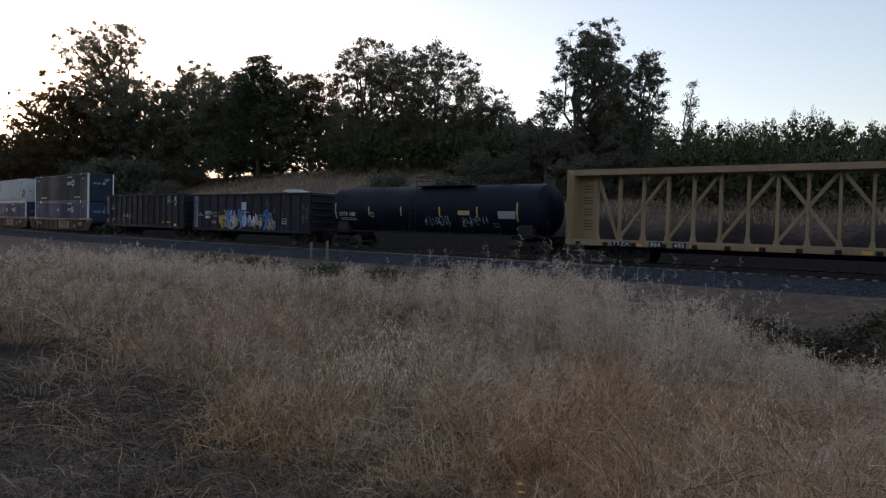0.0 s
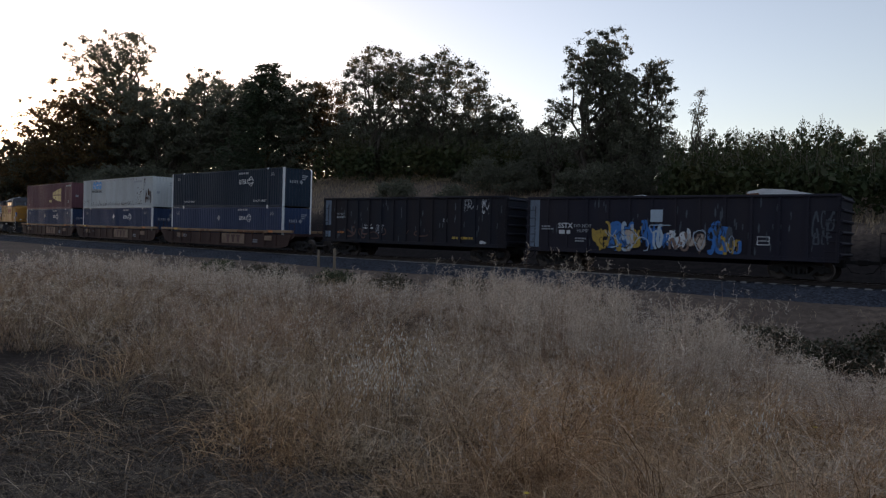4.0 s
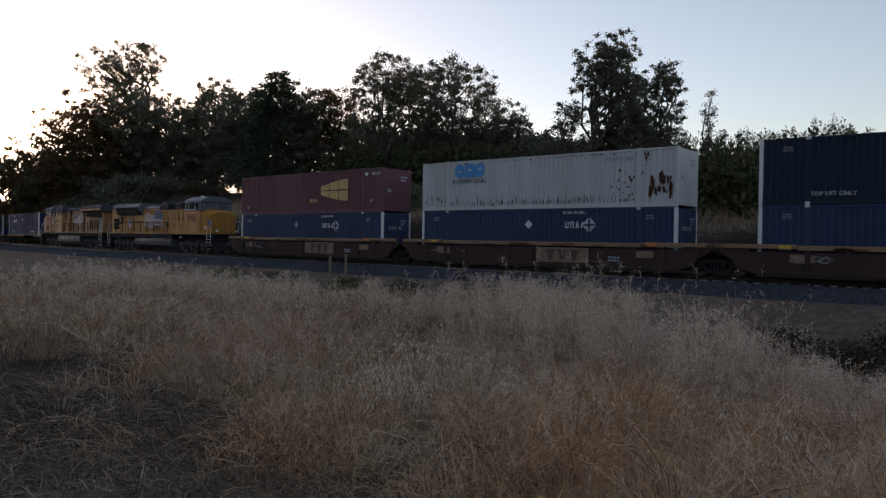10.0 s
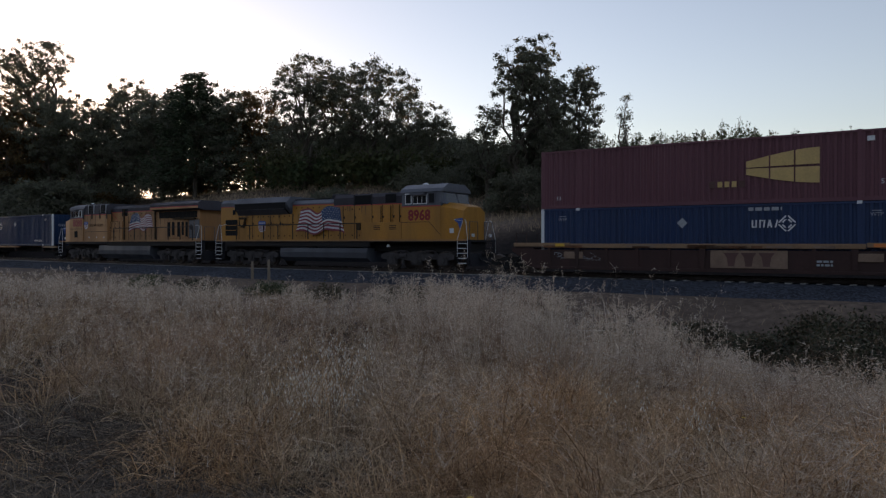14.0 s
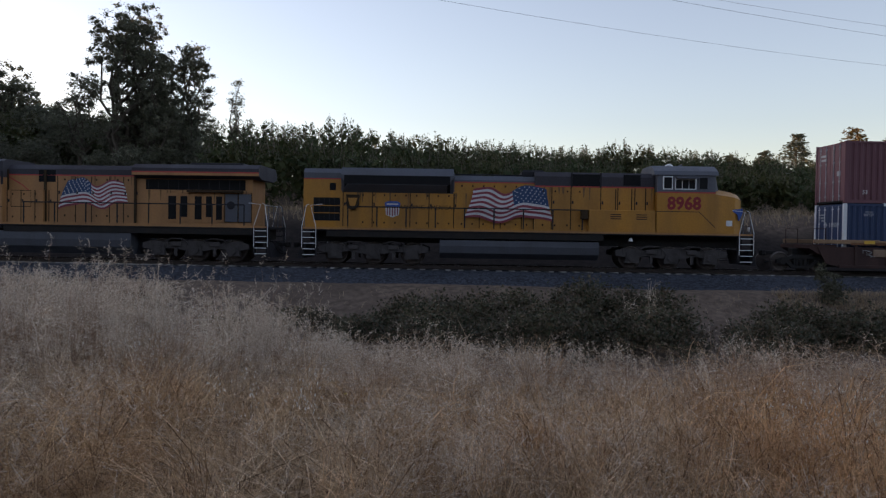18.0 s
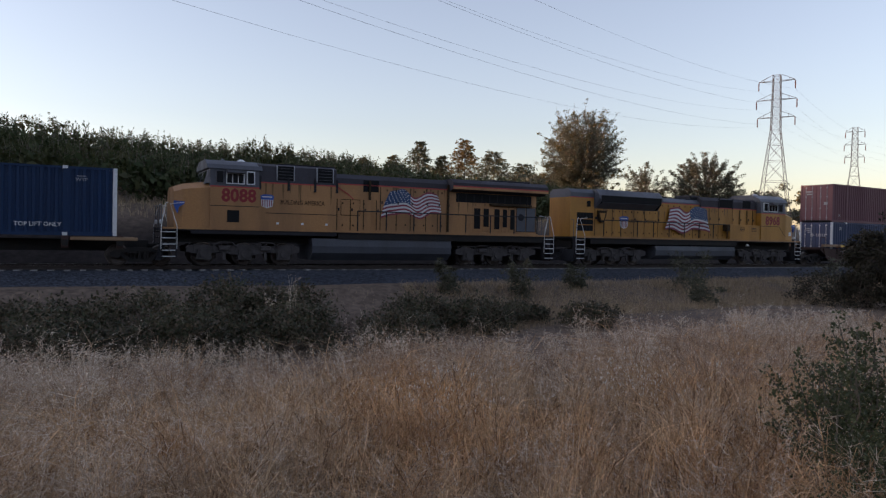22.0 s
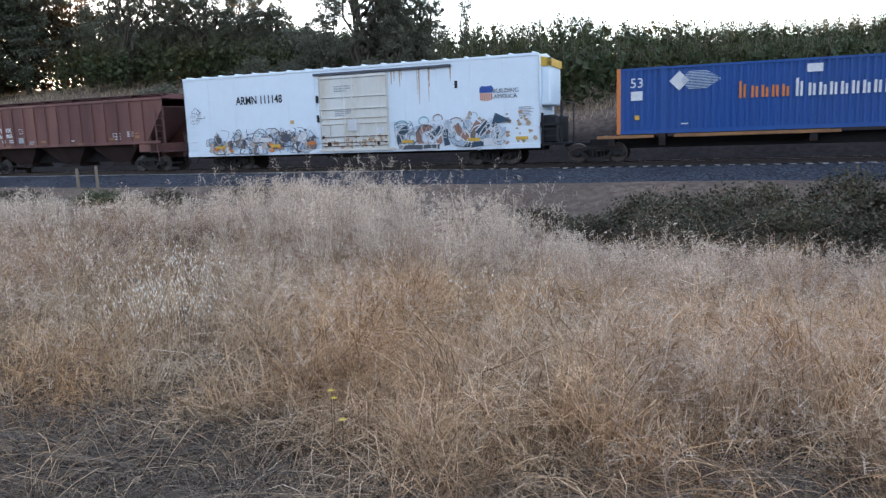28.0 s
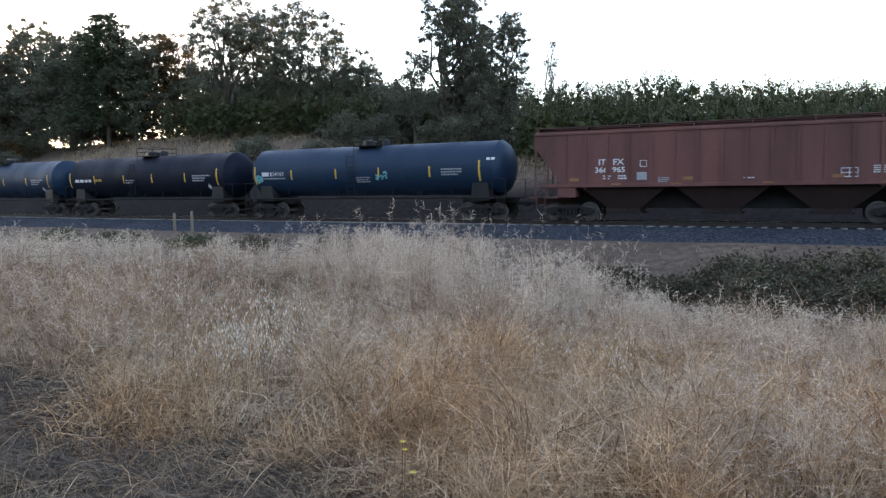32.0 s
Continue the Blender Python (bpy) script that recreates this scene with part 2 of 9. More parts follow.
M_BROWND = paint("dark_oxide_paint", (0.13, 0.06, 0.05), 0.7, 0, (0.06, 0.045, 0.04), 0.5, 0.7, True)
M_WHITE = paint("reefer_white_paint", (0.76, 0.86, 0.93), 0.42, 0, (0.62, 0.62, 0.60), 0.16, 0.6, True, 0, 3.0, 0.2)
M_RUST = paint("rust", (0.20, 0.085, 0.04), 0.9, 0, (0.07, 0.035, 0.02), 0.6, 5.0)
M_RUSTD = paint("dark_rust", (0.075, 0.034, 0.02), 0.9, 0, (0.03, 0.018, 0.013), 0.6, 5.0)
M_DOOR = paint("offwhite_door_paint", (0.72, 0.73, 0.69), 0.5, 0, (0.52, 0.42, 0.29), 0.6, 1.1, True, 0, 4.0, 0.4)
M_TANP = paint("faded_tan_panel", (0.26, 0.17, 0.115), 0.75, 0, (0.13, 0.08, 0.06), 0.6, 1.2)
M_RUSTSTAIN = paint("rust_stain", (0.50, 0.36, 0.24), 0.8, 0, (0.36, 0.2, 0.1), 0.6, 3.0, True)
M_NAVYBOX = paint("navy_container_paint", (0.012, 0.036, 0.108), 0.5, 0, (0.02, 0.03, 0.05), 0.4, 0.5, True)
M_NAVYBOXD = paint("dark_slate_container_paint", (0.012, 0.027, 0.052), 0.5, 0, (0.02, 0.027, 0.037), 0.4, 0.5, True)
M_NAVYBOX2 = paint("slate_blue_container_paint", (0.011, 0.034, 0.092), 0.5, 0, (0.018, 0.028, 0.05), 0.35, 0.5, True)
M_PACER = paint("bright_blue_container_paint", (0.012, 0.085, 0.31), 0.45, 0, (0.03, 0.06, 0.15), 0.3, 0.4, True)
M_RED = paint("faded_maroon_container_paint", (0.155, 0.055, 0.07), 0.6, 0, (0.13, 0.065, 0.072), 0.4, 0.5, True)
M_DINGY = paint("dingy_white_container_paint", (0.56, 0.58, 0.58), 0.55, 0, (0.38, 0.35, 0.31), 0.45, 0.7, True)
M_PALE = paint("white_post_paint", (0.72, 0.74, 0.76), 0.5, 0, (0.4, 0.38, 0.36), 0.35, 1.5, True)
M_MARK = paint("white_lettering", (0.74, 0.75, 0.76), 0.6, 0, (0.4, 0.4, 0.4), 0.25, 3.0, bump=0)
M_FADED = paint("faded_lettering", (0.38, 0.40, 0.43), 0.6, 0, (0.2, 0.2, 0.2), 0.4, 3.0, bump=0)
M_DKMARK = paint("dark_lettering", (0.03, 0.032, 0.04), 0.6, 0, (0.1, 0.1, 0.1), 0.2, 3.0, bump=0)
M_WELL = paint("well_car_brown", (0.07, 0.04, 0.036), 0.7, 0, (0.04, 0.032, 0.03), 0.55, 0.8, True)
M_CHORD = paint("faded_yellow_chord", (0.30, 0.185, 0.10), 0.7, 0, (0.16, 0.085, 0.055), 0.5, 0.5)
M_CHORDY = paint("orange_deck_edge", (0.34, 0.16, 0.06), 0.7, 0, (0.12, 0.06, 0.045), 0.6, 0.8)
M_YEL = paint("armour_yellow_paint", (0.46, 0.205, 0.024), 0.45, 0, (0.15, 0.078, 0.03), 0.55, 0.8, True)
M_YEL2 = paint("dusty_yellow_paint", (0.42, 0.205, 0.075), 0.55, 0, (0.15, 0.085, 0.05), 0.6, 0.8, True)
M_GRIME = paint("oily_grime", (0.05, 0.032, 0.018), 0.7, 0, (0.03, 0.025, 0.02), 0.5, 3.0, bump=0)
M_SOOTY = paint("sooty_yellow_paint", (0.17, 0.09, 0.03), 0.6, 0, (0.10, 0.055, 0.025), 0.5, 3.0, bump=0)
M_GREY = paint("harbour_grey_paint", (0.085, 0.092, 0.115), 0.5, 0, (0.06, 0.056, 0.056), 0.4, 0.6, True)
M_GREYD = paint("sooty_grey_paint", (0.030, 0.030, 0.035), 0.65, 0, (0.028, 0.024, 0.024), 0.5, 0.6, True)
M_ROOF = paint("dusty_roof_grey", (0.062, 0.06, 0.072), 0.6, 0, (0.05, 0.042, 0.042), 0.5, 0.6, True)
M_FUEL = paint("fuel_tank_grey", (0.072, 0.078, 0.095), 0.5, 0, (0.055, 0.052, 0.055), 0.5, 0.6, True)
M_REDL = paint("red_stripe", (0.45, 0.05, 0.045), 0.5, 0, (0.2, 0.05, 0.05), 0.3, 2.0, bump=0)
M_REDN = paint("dark_red_numerals", (0.26, 0.016, 0.022), 0.5, 0, (0.12, 0.02, 0.02), 0.3, 2.0, bump=0)
M_BLUEL = paint("blue_decal", (0.03, 0.09, 0.35), 0.5, 0, (0.03, 0.06, 0.2), 0.3, 2.0, bump=0)
M_SKYBL = paint("bright_blue_logo", (0.03, 0.27, 0.62), 0.5, 0, (0.1, 0.25, 0.45), 0.3, 2.0, bump=0)
M_FLAGW = paint("flag_white", (0.60, 0.60, 0.62), 0.5, 0, (0.36, 0.33, 0.32), 0.4, 1.0, bump=0)
M_FLAGR = paint("flag_red", (0.26, 0.04, 0.06), 0.5, 0, (0.16, 0.05, 0.07), 0.4, 1.0, bump=0)
M_FLAGB = paint("flag_blue", (0.012, 0.05, 0.14), 0.5, 0, (0.03, 0.05, 0.11), 0.3, 1.0, bump=0)
M_REFL = paint("yellow_reflector", (0.75, 0.45, 0.06), 0.35, 0, (0.4, 0.25, 0.06), 0.3, 3.0, bump=0)
M_ORANGE = paint("orange_paint", (0.72, 0.22, 0.05), 0.5, 0, (0.4, 0.15, 0.06), 0.35, 1.5, True)
M_GOLD = paint("yellow_logo", (0.62, 0.42, 0.16), 0.55, 0, (0.4, 0.28, 0.14), 0.4, 1.5, bump=0)
M_G1 = paint("spray_blue", (0.03, 0.19, 0.55), 0.55, 0, (0.05, 0.13, 0.3), 0.5, 3.0, bump=0)
M_G2 = paint("spray_yellow", (0.56, 0.36, 0.05), 0.55, 0, (0.2, 0.15, 0.08), 0.6, 3.0, bump=0)
M_G4 = paint("spray_teal", (0.12, 0.42, 0.46), 0.5, 0, (0.2, 0.45, 0.5), 0.5, 4.0, bump=0)
M_G5 = paint("spray_dark_grey", (0.07, 0.085, 0.105), 0.5, 0, (0.12, 0.13, 0.15), 0.5, 4.0, bump=0)
M_G6 = paint("spray_pale_blue", (0.45, 0.56, 0.66), 0.5, 0, (0.35, 0.42, 0.5), 0.5, 4.0, bump=0)
M_G7 = paint("spray_brown", (0.24, 0.16, 0.13), 0.5, 0, (0.3, 0.2, 0.16), 0.5, 4.0, bump=0)
M_TEALD = paint("spray_dark_teal", (0.03, 0.075, 0.115), 0.5, 0, (0.06, 0.11, 0.15), 0.5, 4.0, bump=0)
M_SALMON = paint("spray_clay", (0.36, 0.19, 0.14), 0.5, 0, (0.45, 0.28, 0.22), 0.5, 4.0, bump=0)
M_TANPALE = paint("spray_sand", (0.55, 0.46, 0.38), 0.5, 0, (0.4, 0.33, 0.28), 0.5, 4.0, bump=0)
M_SCRAP = paint("pale_scrap", (0.55, 0.57, 0.6), 0.6, 0.2, (0.3, 0.28, 0.26), 0.5, 2.0)
M_FLOWER = paint("yellow_petal", (0.75, 0.55, 0.04), 0.6, 0, (0.6, 0.4, 0.05), 0.3, 20.0, bump=0)
glass, _n, _l, _b = nodes_of("cab_window_glass")
_b.inputs["Base Color"].default_value = (0.02, 0.022, 0.025, 1)
_b.inputs["Roughness"].default_value = 0.06
M_GLASS = glass
M_DARK = paint("deep_grille", (0.012, 0.012, 0.014), 0.8, 0, (0.03, 0.03, 0.03), 0.4, 2.0, bump=0)


# ---- mesh tools ----
class Geo:
    """A bag of faces that becomes one mesh."""

    def __init__(self):
        self.v, self.f = [], []

    def add(self, vs, fs):
        k = len(self.v)
        self.v += vs
        self.f += [tuple(i + k for i in q) for q in fs]
        return self

    def box(self, x0, x1, y0, y1, z0, z1, c=0.0):
        if c <= 0:
            vs = [(x, y, z) for x in (x0, x1) for y in (y0, y1) for z in (z0, z1)]
            return self.add(vs, [(0, 1, 3, 2), (4, 6, 7, 5), (0, 4, 5, 1), (2, 3, 7, 6), (0, 2, 6, 4), (1, 5, 7, 3)])
        # chamfered: an octagon in plan, with chamfered top and bottom
        ring = [(x0 + c, y0), (x1 - c, y0), (x1, y0 + c), (x1, y1 - c), (x1 - c, y1), (x0 + c, y1), (x0, y1 - c), (x0, y0 + c)]
        cx, cy = (x0 + x1) / 2, (y0 + y1) / 2
        inn = [(x + (c if x < cx else -c) * (1 if i in (2, 3, 6, 7) else 0), y + (c if y < cy else -c) * (1 if i in (0, 1, 4, 5) else 0)) for i, (x, y) in enumerate(ring)]
        vs = [(*p, z0) for p in inn] + [(*p, z0 + c) for p in ring] + [(*p, z1 - c) for p in ring] + [(*p, z1) for p in inn]
        fs = [tuple(range(7, -1, -1)), tuple(range(24, 32))]
        for r in range(3):
            fs += [(r * 8 + i, r * 8 + (i + 1) % 8, r * 8 + 8 + (i + 1) % 8, r * 8 + 8 + i) for i in range(8)]
        return self.add(vs, fs)

    def cyl(self, p0, p1, r0, r1=None, n=8, caps=True):
        r1 = r0 if r1 is None else r1
        a, b = Vector(p0), Vector(p1)
        d = (b - a).normalized()
        u = d.orthogonal().normalized()
        w = d.cross(u)
        vs = []
        for p, r in ((a, r0), (b, r1)):
            vs += [tuple(p + (u * math.cos(q) + w * math.sin(q)) * r) for q in (2 * math.pi * i / n for i in range(n))]
        fs = [(i, (i + 1) % n, n + (i + 1) % n, n + i) for i in range(n)]
        if caps:
            fs += [tuple(range(n - 1, -1, -1)), tuple(range(n, 2 * n))]
        return self.add(vs, fs)

    def tube(self, pts, r, n=6):
        """A bent rod through pts in one piece."""
        P = [Vector(p) for p in pts]
        u = None
        rings = []
        for i, p in enumerate(P):
            a = (P[i] - P[i - 1]).normalized() if i else (P[1] - P[0]).normalized()
            b = (P[i + 1] - P[i]).normalized() if i < len(P) - 1 else a
            d = (a + b).normalized()
            u = d.orthogonal().normalized() if u is None else (u - d * u.dot(d)).normalized()
            w = d.cross(u)
            rings.append([tuple(p + (u * math.cos(q) + w * math.sin(q)) * r) for q in (2 * math.pi * k / n for k in range(n))])
        return self.loft(rings)

    def lathe(self, prof, axis="x", n=24, at=(0, 0, 0)):
        """prof: (along, radius) rows."""
        vs = []
        for a, r in prof:
            for i in range(n):
                q = 2 * math.pi * i / n
                c, s = r * math.cos(q), r * math.sin(q)
                p = (a, c, s) if axis == "x" else (c, a, s) if axis == "y" else (c, s, a)
                vs.append((p[0] + at[0], p[1] + at[1], p[2] + at[2]))
        fs = []
        for k in range(len(prof) - 1):
            fs += [(k * n + i, k * n + (i + 1) % n, (k + 1) * n + (i + 1) % n, (k + 1) * n + i) for i in range(n)]
        fs += [tuple(range(n - 1, -1, -1)), tuple(range((len(prof) - 1) * n, len(prof) * n))]
        return self.add(vs, fs)

    def prism(self, poly, y0, y1):
        """poly in x, z, drawn out from y0 to y1."""
        n = len(poly)
        vs = [(x, y0, z) for x, z in poly] + [(x, y1, z) for x, z in poly]
        fs = [tuple(range(n)), tuple(range(2 * n - 1, n - 1, -1))] + [(i, n + i, n + (i + 1) % n, (i + 1) % n) for i in range(n)]
        return self.add(vs, fs)

    def loft(self, rings):
        """rings of the same number of points, closed and capped."""
        n = len(rings[0])
        vs = [tuple(p) for r in rings for p in r]
        fs = []
        for k in range(len(rings) - 1):
            fs += [(k * n + i, k * n + (i + 1) % n, (k + 1) * n + (i + 1) % n, (k + 1) * n + i) for i in range(n)]
        fs += [tuple(range(n - 1, -1, -1)), tuple(range((len(rings) - 1) * n, len(rings) * n))]
        return self.add(vs, fs)

    def ribbon(self, pts, w, y, th=0.004):
        """a painted stroke on a side: pts in x, z, width w."""
        top, bot = [], []
        for i, (x, z) in enumerate(pts):
            ax, az = pts[max(0, i - 1)]
            bx, bz = pts[min(len(pts) - 1, i + 1)]
            dx, dz = bx - ax, bz - az
            q = math.hypot(dx, dz) or 1
            ww = w / 2 * (w and 1)
            top.append((x - dz / q * ww, z + dx / q * ww))
            bot.append((x + dz / q * ww, z - dx / q * ww))
        n = len(pts)
        vs = [(x, y, z) for x, z in top] + [(x, y, z) for x, z in bot]
        return self.add(vs, [(i, i + 1, n + i + 1, n + i) for i in range(n - 1)])


def mesh_of(name, g, mat, smooth=False):
    me = bpy.data.meshes.new(name)
    me.from_pydata(g.v, [], g.f)
    me.materials.append(mat)
    if smooth:
        me.polygons.foreach_set("use_smooth", [True] * len(me.polygons))
    me.update()
    return me


def part(name, g, mat, parent, label="", smooth=False):
    me = g if isinstance(g, bpy.types.Mesh) else mesh_of(name, g, mat, smooth)
    ob = new(name, me)
    ob.parent = parent
    return tagged(ob, label)


def sharp_smooth(ob, deg=35):
    me = ob.data
    me.polygons.foreach_set("use_smooth", [True] * len(me.polygons))
    me.set_sharp_from_angle(angle=radians(deg))
    return ob


def thing(name, label, category, group="", kind=""):
    return tagged(new(name), label, category, group, kind)


def solid(name, g, mat, label, category, group="", kind="", smooth=False):
    return tagged(new(name, mesh_of(name, g, mat, smooth)), label, category, group, kind)


def bag(name, V, F, mat):
    """A mesh from numpy arrays of points and equal-sided faces."""
    me = bpy.data.meshes.new(name)
    k = F.shape[1]
    me.vertices.add(len(V))
    me.vertices.foreach_set("co", np.ascontiguousarray(V, dtype=np.float32).ravel())
    me.loops.add(F.size)
    me.loops.foreach_set("vertex_index", np.ascontiguousarray(F, dtype=np.int32).ravel())
    me.polygons.add(len(F))
    me.polygons.foreach_set("loop_start", np.arange(0, F.size, k, dtype=np.int32))
    me.update(calc_edges=True)
    me.materials.append(mat)
    return me


TEXTS = {}


def lettering(txt, x, z, h, y, mat, parent, name="lettering", label="", squeeze=1.0, bold=0.0):
    """Words on the side that faces -y, centred on x, z, capitals h high."""
    cu = bpy.data.curves.new("words", "FONT")
    cu.body, cu.align_x, cu.align_y = txt, "CENTER", "CENTER"
    cu.size, cu.extrude, cu.offset, cu.resolution_u = h / 0.69, 0.002, bold * h, 2
    tmp = bpy.data.objects.new("words", cu)
    me = bpy.data.meshes.new_from_object(tmp)
    bpy.data.objects.remove(tmp)
    me.transform(Matrix.Translation((x, y, z)) @ Matrix.Rotation(radians(90), 4, "X") @ Matrix.Diagonal((squeeze, 1, 1, 1)))
    me.materials.clear()
    me.materials.append(mat)
    return part(name, me, mat, parent, label)


def plate(name, x0, x1, z0, z1, y, mat, parent, label="", th=0.006):
    return part(name, Geo().box(x0, x1, y - th, y, z0, z1), mat, parent, label)

# ---- the line of the railway: a wide curve that bends away at both ends ----
R_SIDE, PHI, D_SIDE, HALF = 616.0, radians(0.05), 34.08, 1.32
CX, CY = -R_SIDE * math.sin(PHI), D_SIDE + R_SIDE * math.cos(PHI)


def on_track(s, side=0.0, z=0.0):
    """A place s metres along the line, side metres towards the camera from the middle of the track."""
    h = PHI + s / R_SIDE
    r = R_SIDE - HALF + side
    return (CX + r * math.sin(h), CY - r * math.cos(h), z)


def heading(s):
    return math.degrees(PHI + s / R_SIDE)


def beyond(x, y):
    """Metres past the near ends of the ties (negative on the camera's side)."""
    return R_SIDE - np.hypot(x - CX, y - CY)


def step(a, b, x):
    t = np.clip((x - a) / (b - a), 0, 1)
    return t * t * (3 - 2 * t)


def field_edge(x):
    return 18.6 + 3.9 * step(-12.0, 0.6, x) - 3.0 * step(8, 22, x)


def wobble(x, y):
    return 0.5 * np.sin(0.31 * x + 1.3 * np.sin(0.17 * y)) * np.cos(0.27 * y + 0.8 * np.sin(0.13 * x)) + 0.25 * np.sin(0.9 * x + 0.7 * y) * np.sin(0.8 * y - 0.5 * x)


def ground(x, y):
    x, y = np.asarray(x, float), np.asarray(y, float)
    u = beyond(x, y)
    v = -u
    w = wobble(x, y)
    near_x = step(-14, -1, x)
    field = -0.12 - 0.80 * step(3.0, 12.5, y) * (0.55 + 0.45 * near_x) * (1 + 0.25 * step(8, 20, x)) + 0.05 * w
    ditch = -0.9 - 1.35 * near_x * (1 - 0.5 * step(12, 22, x)) + 0.08 * w
    e = field_edge(x)
    bench = -0.72 + 0.05 * w
    z = np.where(v > e, field, field + (ditch - field) * step(0, 3.2, e - v))
    z = np.where(v < e - 3.2, bench + (ditch - bench) * step(3.0, 8.5, v), z)
    # behind the track: a cut bank, a dry slope and the hill with the orchard
    rise = 0.3 + 0.7 * step(120, 30, x)
    left = step(-15, -60, x)
    back = -0.75 + (3.6 + 1.4 * left) * (0.5 + 0.5 * rise) * step(4.5, 13, u) + (2.6 + 1.2 * left) * rise * step(11, 28, u) + (2.6 + 1.4 * left) * rise * step(26, 60, u) + 0.3 * w * step(6, 15, u) + 1.5 * rise * step(60, 400, u)
    z = z + 29.0 * step(-9, -85, y)  # unseen rise added behind the camera to hold back low sky light
    return np.where(u > 3.5, back, z)


def gz(x, y):
    return float(ground(x, y))


def build_ground():
    xs = np.concatenate([np.linspace(-4000, -160, 14), np.linspace(-150, -42, 46), np.linspace(-40, 45, 171), np.linspace(47, 180, 56), np.linspace(200, 4000, 14)])
    ys = np.concatenate([np.linspace(-4000, -150, 8), np.linspace(-120, -35, 12), np.linspace(-30, -2, 12), np.linspace(-1, 50, 128), np.linspace(51, 120, 48), np.linspace(130, 400, 14), np.linspace(500, 4000, 8)])
    X, Y = np.meshgrid(xs, ys)
    Z = ground(X, Y)
    V = np.stack([X, Y, Z], -1).reshape(-1, 3)
    nx, ny = len(xs), len(ys)
    i, j = np.meshgrid(np.arange(nx - 1), np.arange(ny - 1))
    a = (j * nx + i).ravel()
    F = np.stack([a, a + 1, a + nx + 1, a + nx], -1)
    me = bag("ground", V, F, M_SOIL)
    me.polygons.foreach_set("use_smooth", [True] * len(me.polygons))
    u = beyond(V[:, 0], V[:, 1])  # where the soil is darkened, behind the track
    me.attributes.new("dark_strip", "FLOAT", "POINT").data.foreach_set("value", (step(0.5, 1.5, u) * step(12.2, 9.0, u + 0.7 * np.sin(V[:, 0] * 0.7))).astype(np.float32))
    return tagged(new("ground", me), "dry brown earth of the field, ditch and hillside", "ground", kind="structure")


def build_ballast():
    rng = np.random.default_rng(4)
    ss = np.arange(-150, 110, 0.24)
    prof = [(4.3, -0.80), (3.6, -0.66), (3.0, -0.48), (2.4, -0.32), (1.95, -0.225), (1.6, -0.215), (1.3, -0.225), (0.9, -0.235), (0.4, -0.24), (0, -0.24), (-0.4, -0.24), (-0.9, -0.235), (-1.3, -0.225), (-1.6, -0.215), (-2.0, -0.23), (-3.0, -0.5), (-4.2, -0.85)]
    n = len(prof)
    off = np.array([p[0] for p in prof])
    zz = np.array([p[1] for p in prof])
    h = PHI + ss / R_SIDE
    r = R_SIDE - HALF + off[None, :] + rng.normal(0, 0.035, (len(ss), n))
    X = CX + r * np.sin(h)[:, None]
    Y = CY - r * np.cos(h)[:, None]
    Z = zz[None, :] + rng.normal(0, 0.018, (len(ss), n))
    V = np.stack([X, Y, Z], -1).reshape(-1, 3)
    i, j = np.meshgrid(np.arange(len(ss) - 1), np.arange(n - 1))
    a = (i * n + j).ravel()
    F = np.stack([a, a + n, a + n + 1, a + 1], -1)
    return tagged(new("ballast", bag("ballast", V, F, M_BALLAST)), "blue-grey crushed stone ballast under the track", "ballast", kind="structure")


def build_track():
    tr = thing("railway_track", "single railway track with concrete ties on ballast", "railway track", kind="structure")
    for side in (-0.755, 0.755):
        prof = [(-0.07, -0.185), (0.07, -0.185), (0.07, -0.17), (0.012, -0.15), (0.012, -0.045), (0.036, -0.035), (0.036, 0.0), (-0.036, 0.0), (-0.036, -0.035), (-0.012, -0.045), (-0.012, -0.15), (-0.07, -0.17)]
        g = Geo()
        g.loft([[on_track(s, side + a, b) for a, b in prof] for s in np.arange(-150, 111, 4.0)])
        part("rail", g, M_RAIL, tr, "rust-brown steel rail")
        part("running_surface", Geo().loft([[on_track(s, side + a, b) for a, b in ((-0.03, 0.001), (0.03, 0.001), (0.03, 0.004), (-0.03, 0.004))] for s in np.arange(-150, 111, 4.0)]), M_RAILTOP, tr, "polished rail head")
    g = Geo().loft([[(x, y * 1.3, z) for x, z in ((-0.13, -0.42), (0.13, -0.42), (0.115, zt), (-0.115, zt))] for y, zt in ((-1, -0.185), (-0.75, -0.18), (-0.3, -0.215), (0.3, -0.215), (0.75, -0.18), (1, -0.185))])
    tie = mesh_of("tie", g, M_CONC)
    for k in range(290):
        s = -108 + 0.61 * k
        ob = part("tie", tie, M_CONC, tr)
        ob.matrix_basis = pose(*on_track(s), 0, 0, heading(s))
    return tr


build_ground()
build_ballast()
build_track()

# ---- the train: every car is built round its own middle at rail level, with the side that faces the camera at -y ----
MOVERS = []  # thing, metres along the train from its reference point, height
SPINNERS = []


def on_train(ob, s, z=0.0):
    MOVERS.append((ob, s, z))
    return ob


